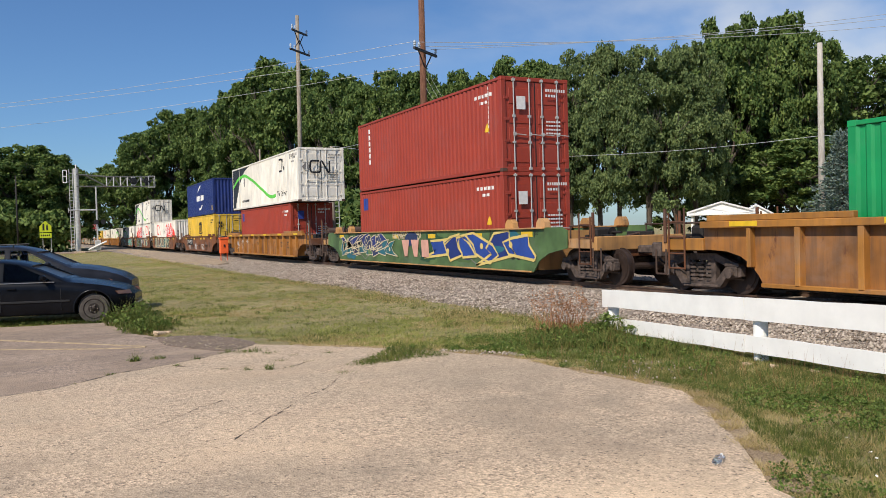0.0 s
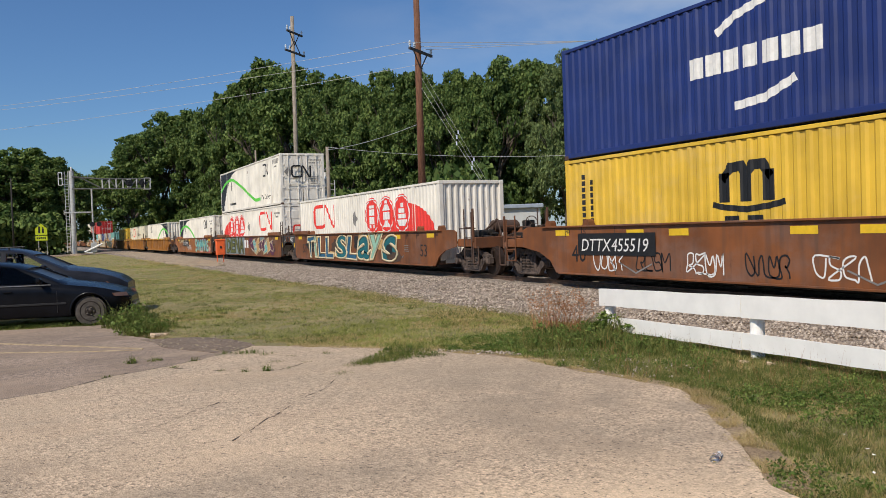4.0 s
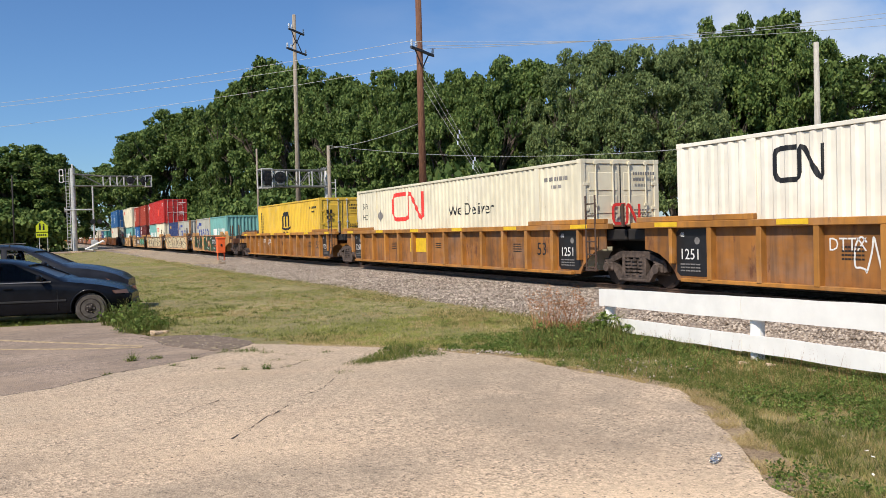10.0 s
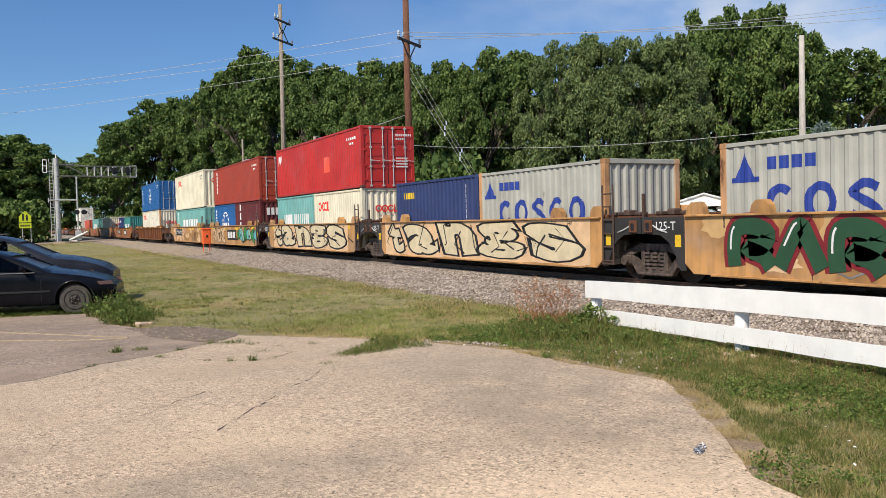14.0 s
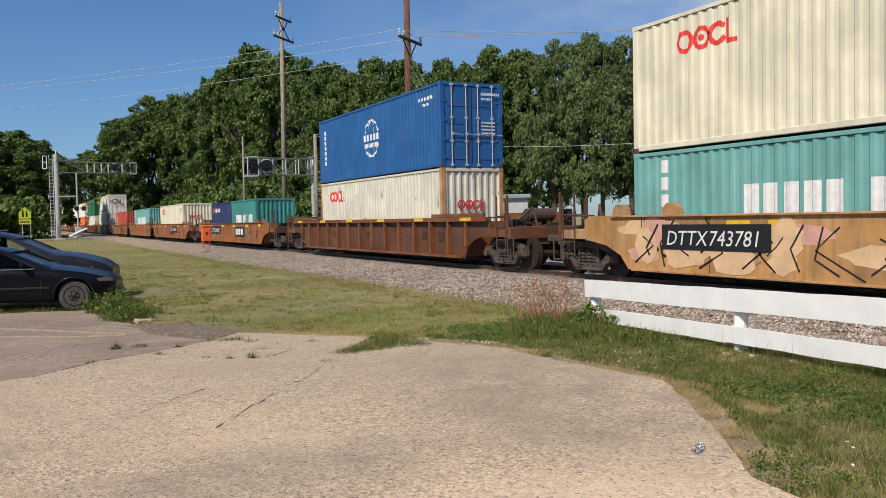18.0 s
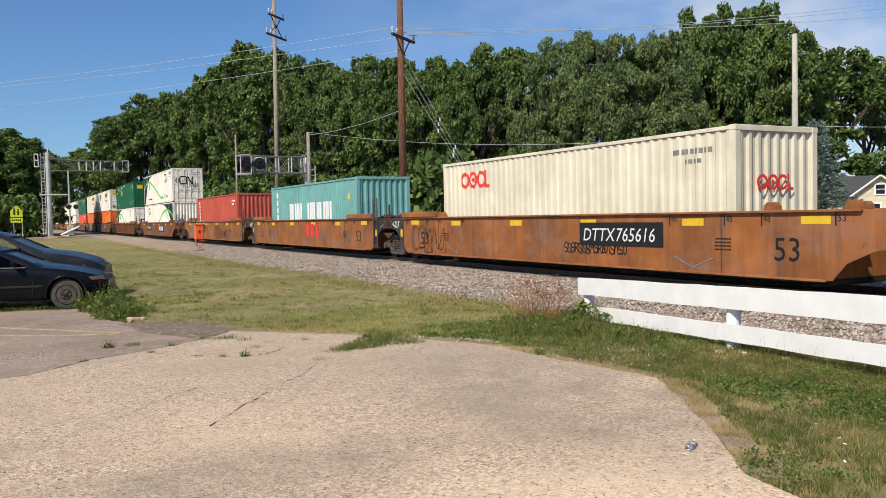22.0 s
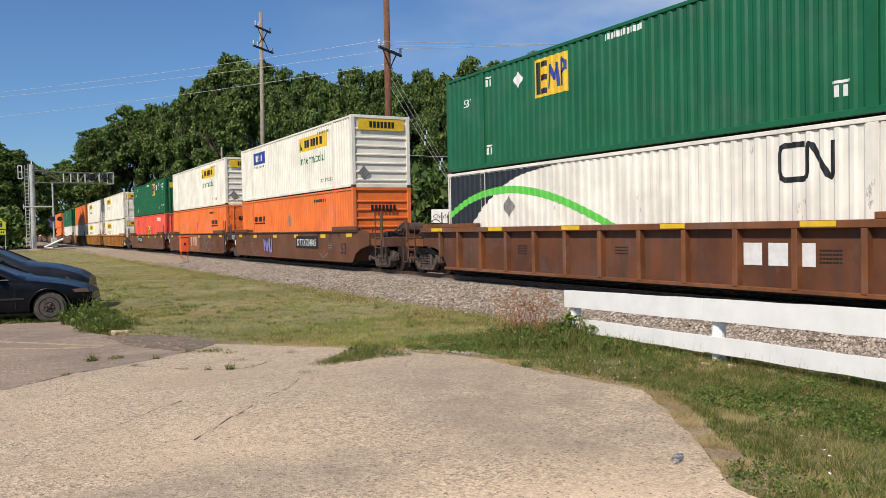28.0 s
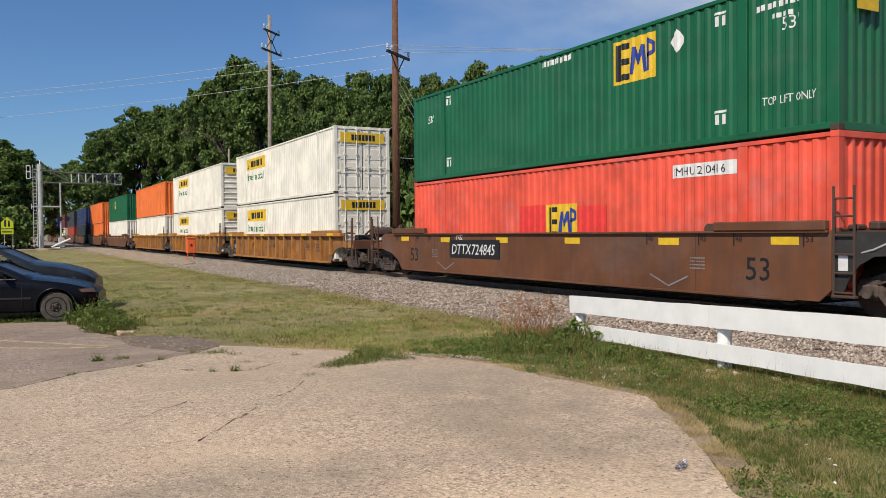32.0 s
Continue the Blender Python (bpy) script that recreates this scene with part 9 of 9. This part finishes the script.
SCREEN = plain("dusty_windscreen", (0.045, 0.052, 0.060, 1), 0.3, 0, 0.15, 3, 0)
SCREEN.node_tree.nodes["Principled BSDF"].inputs["Specular IOR Level"].default_value = 0.2
NUT = plain("bare_steel_nut", (0.30, 0.27, 0.24, 1), 0.4, 0.8, 0.1)
CHROME = plain("dull_chrome", (0.45, 0.46, 0.48, 1), 0.3, 0.9, 0.1)
INTERIOR = plain("dark_seat_cloth", (0.025, 0.026, 0.028, 1), 0.9)
TINT = tinted("tinted_side_glass", (0.10, 0.13, 0.13, 1))
CLEAR = tinted("clear_side_glass", (0.75, 0.80, 0.78, 1))
HEADLIGHT = glass_mat("headlight_glass", (0.16, 0.085, 0.06, 1))
RIM = plain("steel_wheel", (0.022, 0.015, 0.011, 1), 0.6, 0.3, 0.5, 14)


def car_paint(name, col):
    m = Mat(name, 0.26)
    m.color(m.mix(m.noise(3.0, 4), shade(col, 0.7), shade(col, 1.2)))
    m.b.inputs["Coat Weight"].default_value = 0.05
    m.b.inputs["Coat Roughness"].default_value = 0.08
    m.b.inputs["Specular IOR Level"].default_value = 0.15
    return m.m


def house(x, y, turn):
    h = tagged(new("house"), "cream gabled bungalow with a dark shingle roof", "house")
    h.matrix_basis = pose(x, y, -0.2, 0, 0, turn)
    wall = plain("cream_siding", (0.62, 0.55, 0.40, 1), 0.8, 0, 0.08, 3)
    roof = plain("dark_shingles", (0.06, 0.065, 0.062, 1), 0.9, 0, 0.25, 12, 0.3)
    bm = bmesh.new()
    plate(bm, [(-1.75, 0), (1.75, 0), (1.75, 2.65), (0, 3.98), (-1.75, 2.65)], "y", -3.0, 7.0)
    part("wall", bm, wall, h)
    part("wall", boxes((-6.5, -2.4, 0, 6.5, 4.4, 2.5)), wall, h)
    for sx in (-1, 1):
        bm = bmesh.new()
        plate(bm, [(sx * -0.02, 4.14), (sx * 2.05, 2.56), (sx * 2.05, 2.44), (sx * -0.02, 4.02)], "y", -3.3, 7.4)
        part("roof", bm, roof, h)
        part("barge_board", rods(((0, -3.34, 4.06), (sx * 2.08, -3.34, 2.48), 0.07), seg=4), WHITE_PAINT, h)
    for sy in (-1, 1):
        bm = bmesh.new()
        plate(bm, [(1.0 + sy * -0.02, 4.22), (1.0 + sy * 3.9, 2.5), (1.0 + sy * 3.9, 2.36), (1.0 + sy * -0.02, 4.08)], "x", -6.8, 13.6)
        part("roof", bm, roof, h)
    for x0, z0, w, hh in ((-0.3, 2.75, 0.6, 0.7), (-4.6, 1.0, 0.9, 1.2), (3.6, 1.0, 0.9, 1.2), (-0.9, 0.9, 0.9, 1.2)):
        yy = -3.03 if abs(x0) < 1.7 else -2.43
        win = part("window", boxes((x0 - 0.08, yy - 0.03, z0 - 0.08, x0 + w + 0.08, yy + 0.02, z0 + hh + 0.08), bevel=0.01), WHITE_PAINT, h)
        for k in (0, 1):
            part("pane", boxes((x0 + 0.02, yy - 0.042, z0 + 0.02 + k * hh / 2, x0 + w - 0.02, yy - 0.034, z0 + (k + 1) * hh / 2 - 0.03)), GLASS, win)
    part("vent", rods(((-2.4, 1.0, 4.0), (-2.4, 1.0, 4.5), 0.12), seg=8), GALV, h)


def picnic_shelter(x, y, turn):
    s = tagged(new("shelter"), "white open-sided shelter with two low gables", "shelter")
    s.matrix_basis = pose(x, y, -0.2, 0, 0, turn)
    roof = plain("white_metal_roof", (0.72, 0.72, 0.70, 1), 0.5, 0, 0.06, 2)
    for off, w, ap, ev in ((0.0, 1.9, 3.02, 2.45), (1.85, 1.1, 2.80, 2.15)):
        for sx in (-1, 1):
            bm = bmesh.new()
            plate(bm, [(off, ap), (off + sx * w, ev), (off + sx * w, ev - 0.10), (off, ap - 0.10)], "y", -2.0 + off * 0.1, 4.0)
            part("roof", bm, roof, s)
        bm = bmesh.new()
        plate(bm, [(off - w * 0.95, ev - 0.08), (off + w * 0.95, ev - 0.08), (off, ap - 0.11)], "y", -1.9 + off * 0.1, 0.06)
        part("gable", bm, WHITE_PAINT, s)
        part("fascia", boxes((off - w, -2.02 + off * 0.1, ev - 0.22, off + w, -1.91 + off * 0.1, ev - 0.085), bevel=0.01), WHITE_PAINT, s)
        for px in (-w + 0.3, 0, w - 0.3):
            for py in (-1.8, 1.8):
                part("post", boxes((off + px - 0.06, py - 0.06, 0, off + px + 0.06, py + 0.06, ev - 0.1)), WHITE_PAINT, s)


def far_building(x, y, turn, hw, high):
    b = tagged(new("low_building"), "low pale building with a flat grey roof behind the track", "building")
    b.matrix_basis = pose(x, y, -0.2, 0, 0, turn)
    wall = plain("pale_stucco", (0.46, 0.47, 0.46, 1), 0.8, 0, 0.1, 2)
    part("wall", boxes((-hw, -1.6, 0, hw, 1.6, high - 0.25)), wall, b)
    part("roof", boxes((-hw - 0.2, -1.85, high - 0.25, hw + 0.2, 1.85, high), bevel=0.04), plain("grey_roof", (0.26, 0.30, 0.35, 1), 0.6, 0, 0.1, 3), b)
    n = max(1, int(hw / 0.9))
    for k in range(n):
        u = -hw + (k + 0.5) * 2 * hw / n
        w = part("window", boxes((u - 0.45, -1.64, 1.0, u + 0.45, -1.58, 1.9), bevel=0.01), WHITE_PAINT, b)
        part("pane", boxes((u - 0.38, -1.66, 1.07, u + 0.38, -1.645, 1.83)), GLASS, w)


def station_sign(x, y, turn):
    s = tagged(new("station_sign"), "white station name board on two posts", "sign")
    s.matrix_basis = pose(x, y, -0.1, 0, 0, turn)
    part("board", boxes((-0.72, -0.04, 2.0, 0.72, 0.04, 2.70), bevel=0.01), WHITE_PAINT, s)
    lettering("Charlotte", 0.30, BLACK, s, on_end(-0.64, -0.045, 2.25))
    for px in (-0.6, 0.6):
        part("post", rods(((px, 0.09, 0), (px, 0.09, 2.65), 0.045)), GALV, s)


def orange_cabinet(x, y):
    s = tagged(new("equipment_box"), "small orange equipment box on two legs by the track", "box")
    z = lie(x, y)
    s.matrix_basis = pose(x, y, z)
    orange = plain("safety_orange", (0.78, 0.13, 0.03, 1), 0.5, 0, 0.12, 4)
    part("body", boxes((-0.26, -0.22, 0.52, 0.26, 0.22, 1.46), bevel=0.03), orange, s)
    part("lid", boxes((-0.30, -0.26, 1.44, 0.30, 0.26, 1.55), bevel=0.03), orange, s)
    part("latch", boxes((-0.05, -0.25, 0.95, 0.05, -0.215, 1.1)), BLACK, s)
    for px in (-0.2, 0.2):
        part("leg", rods(((px, 0, -0.2), (px, 0, 0.54), 0.035)), orange, s)


def school_sign(x, y):
    z = lie(x, y)
    s = tagged(new("crossing_sign"), "yellow-green five-sided warning sign over a plate", "road sign")
    s.matrix_basis = pose(x, y, z)
    lime = plain("fluorescent_sign", (0.55, 0.62, 0.02, 1), 0.45, 0, 0.05, 3, 0)
    part("post", rods(((-0.3, 0.05, -0.2), (-0.3, 0.05, 3.4), 0.035), ((0.55, 0.05, -0.2), (0.55, 0.05, 2.2), 0.035)), GALV, s)
    bm = bmesh.new()
    plate(bm, [(-0.62, 2.75), (0.62, 2.75), (0.62, 3.45), (0, 4.05), (-0.62, 3.45)], "y", -0.02, 0.03)
    part("panel", bm, lime, s)
    part("plate", boxes((-0.62, -0.02, 2.1, 0.62, 0.01, 2.65)), lime, s)
    marks("symbol", [rect(-0.3, 2.95, 0.2, 0.6), rect(0.08, 2.95, 0.2, 0.5), disc(-0.2, 3.65, 0.1, 8), disc(0.18, 3.55, 0.09, 8)], on_end(0, -0.022, 0), BLACK, s)
    marks("bars", bars(-0.5, 2.28, 1.0, 0.2, 5), on_end(0, -0.022, 0), BLACK, s)


def crossing_gate(x, y):
    z = lie(x, y)
    s = tagged(new("crossing_gate"), "white railway crossing signal mast with a crossbuck arm and gate", "crossing signal")
    s.matrix_basis = pose(x, y, z)
    part("mast", rods(((0, 0, -0.2), (0, 0, 8.2), 0.10), seg=10), GALV, s)
    part("arm", rods(((0, 0, 5.3), (-3.2, 0, 5.3), 0.09), ((-3.2, 0, 5.0), (-3.2, 0, 5.6), 0.05)), GALV, s)
    part("lamp_head", rods(((-0.1, -0.25, 3.8), (-0.1, -0.05, 3.8), 0.3), ((0.7, -0.25, 3.8), (0.7, -0.05, 3.8), 0.3), seg=14), BLACK, s)
    part("gate_base", boxes((-0.35, -0.3, 0.3, 0.35, 0.3, 1.5), bevel=0.05), GALV, s)
    part("gate_arm", rods(((-1.1, -0.35, 0.35), (1.0, -0.35, 1.35), 0.11), ((-1.1, -0.35, 0.35), (-0.2, -0.35, 0.25), 0.07)), WHITE_PAINT, s)


def litter():
    rng = random.Random(2)
    b = tagged(new("crushed_bottle"), "crushed clear plastic bottle on the concrete", "litter")
    b.matrix_basis = pose(4.07, 4.08, lie(4.07, 4.08) + 0.036, 0, 0, 35)
    clear = tinted("clear_plastic", (0.92, 0.93, 0.97, 1))
    bm = bmesh.new()
    rows = []
    for k in range(9):
        q = [(-0.11 + k * 0.026, 0.034 * math.cos(a * 0.6283) * (0.6 if k in (0, 8) else rng.uniform(0.8, 1.1)), 0.012 + 0.010 * math.sin(a * 0.6283) + rng.uniform(0, 0.008)) for a in range(10)]
        rows.append([bm.verts.new(v) for v in q])
    for p, q in zip(rows, rows[1:]):
        for j in range(10):
            bm.faces.new((p[j], p[(j + 1) % 10], q[(j + 1) % 10], q[j]))
    bm.faces.new(rows[0])
    bm.faces.new(rows[-1][::-1])
    bmesh.ops.recalc_face_normals(bm, faces=bm.faces)
    part("shell", bm, clear, b)
    part("cap", rods(((0.10, 0, 0.012), (0.122, 0, 0.012), 0.012)), WHITE_PAINT, b)
    for x, y, s in ((4.95, 3.55, 0.010), (5.04, 3.66, 0.011), (4.6, 3.3, 0.009), (5.25, 4.0, 0.008), (5.1, 9.2, 0.02)):
        bm = bmesh.new()
        bmesh.ops.create_grid(bm, x_segments=3, y_segments=3, size=s)
        for v in bm.verts:
            v.co.z += rng.uniform(0, s * 0.7)
        bmesh.ops.solidify(bm, geom=bm.faces[:], thickness=0.0015)
        p = tagged(part("paper_scrap", bm, WHITE_PAINT), "small crumpled white scrap of paper in the grass", "litter", "scraps of litter")
        p.matrix_basis = pose(x, y, lie(x, y) + 0.05, 12, -9, rng.uniform(0, 360))


def place_all():
    ground()
    cracks()
    track()
    fence()
    utility_pole(18.25, 60.8, -0.2, 18.45, POLE_GREY, "tall grey wooden pole with two cross-arms", [(17.15, 1.1, 42), (15.65, 1.4, 42)], 0.20, 0.5)
    utility_pole(19.05, 40.1, -0.2, 17.0, POLE_RED, "tall reddish-brown wooden power pole", [(11.45, 1.3, 37)], 0.23, 0.15)
    utility_pole(35.2, 28.0, -0.2, 10.6, POLE_PALE, "slim pale grey utility pole behind the spruce", [], 0.19)
    utility_pole(18.5, 54.0, -0.2, 7.8, POLE_GREY, "short bare wooden pole without wires", [], 0.17)
    utility_pole(19.5, 78.0, -0.2, 10.0, POLE_GREY, "thin grey pole behind the signals", [], 0.12)
    utility_pole(-1.9, 108.0, -0.2, 9.5, DARK, "thin dark pole by the street", [], 0.12)
    for k, drop in ((-0.9, 0.0), (0.9, 0.0), (1.0, 1.6)):
        wire_line("power_line", [(-14 + 0.3 * k, 71.0, 10.3 - drop), (19.0 + k, 40.1 + 0.7 * k, 11.6 - 0.45 * drop)], 0.5, 0.011, "thin pale overhead power line")
    for k in (-0.9, 0.2, 0.9):
        wire_line("power_line", [(19.0 + k, 40.1 + 0.7 * k, 11.6), (52 + k, 30.0, 14.2 + 0.7 * k)], 0.5, 0.015, "pale overhead power line against the sky")
    wire_line("power_line", [(19.0, 40.1, 7.4), (18.5, 54.0, 7.4)], 0.2, 0.018, "thin dark service cable")
    wire_line("power_line", [(18.5, 54.0, 7.6), (35.2, 28.0, 5.8), (66, 0, 6.6)], 0.9, 0.012, "pale telephone cable slung between poles")
    for top, gx, gy in ((10.7, 23.9, 37.0), (10.2, 22.9, 35.6), (9.6, 22.3, 34.6)):
        wire_line("guy_wire", [(19.05, 40.1, top), (gx, gy, 0.0)], 0.0, 0.007, "pale steel guy wire staying the brown pole")
        for f in (0.36, 0.5):
            q = Vector((19.05, 40.1, top)).lerp(Vector((gx, gy, 0.0)), f)
            tagged(part("guy_insulator", rods(((0, 0, -0.1), (0, 0, 0.1), 0.04), seg=8), PORCELAIN), "pale egg-shaped insulator on a guy wire", "insulator", "guy wire insulators").matrix_basis = Matrix.Translation(q)
    g = signal_bridge(4.75, 112.0, 9.3, 10.5, "galvanised lattice signal gantry reaching over the track", 8.25, 1.25, 0.30, 0.38)
    side_marker(g, -1.5, 8.7)
    signal_bridge(19.3, 57.0, -4.9, 5.6, "galvanised lattice signal gantry behind the train", 4.95, 1.15, 0.16, 0.05)
    crossing_gate(6.9, 110.5)
    school_sign(1.0, 104.0)
    orange_cabinet(10.86, 53.6)
    saloon(pose(1.22, 19.05, lie(1.22, 19.05), 0, 0, -14), SALOON, car_paint("black_car_paint", (0.006, 0.007, 0.010, 1)), TINT, "saloon_car", "black saloon car with steel wheels parked in weeds")
    saloon(pose(1.36, 21.4, lie(1.36, 21.4), 0, 0, -14), TALL, car_paint("grey_car_paint", (0.022, 0.024, 0.031, 1)), CLEAR, "sport_utility_car", "dark grey sport utility car parked beside the saloon")
    house(56.8, 38.1, -52)
    picnic_shelter(36.3, 35.8, -45)
    far_building(26.9, 43.6, -32, 1.7, 3.2)
    station_sign(20.06, 35.75, -28)
    spruce(31.9, 24.3, 5.7)
    woods()
    grass()
    litter()


place_all()
train()


# ---- what moves: the whole train at one speed along the straight track ----
def motions():
    start = {ob.name: along for ob, along, z in MOVING}
    for axle, w in WHEELS:
        here = start.get(axle.parent.parent.name, 0.0) + axle.parent.matrix_basis.translation.y + w
        t0, t1 = max(0.0, (here - 34) / SPEED), min(32.0, (here - 8) / SPEED)
        if t1 <= t0:
            continue
        n = math.ceil((t1 - t0) / 0.04)
        turns = [(t0 + (t1 - t0) * k / n) for k in range(n + 1)]
        rows = [(t, pose(0, w, 0.455, math.degrees((t - t0) * SPEED / 0.455), 0, 0)) for t in turns]
        if t0 > 0:
            rows.insert(0, (0.0, rows[0][1]))
        if t1 < 32:
            rows.append((32.0, rows[-1][1]))
        walk(axle, rows)
    for ob, along, z in MOVING:
        walk(ob, [(t, pose(TRACK_X, along - SPEED * t, z)) for t in (0, 8, 16, 24, 32)])


motions()
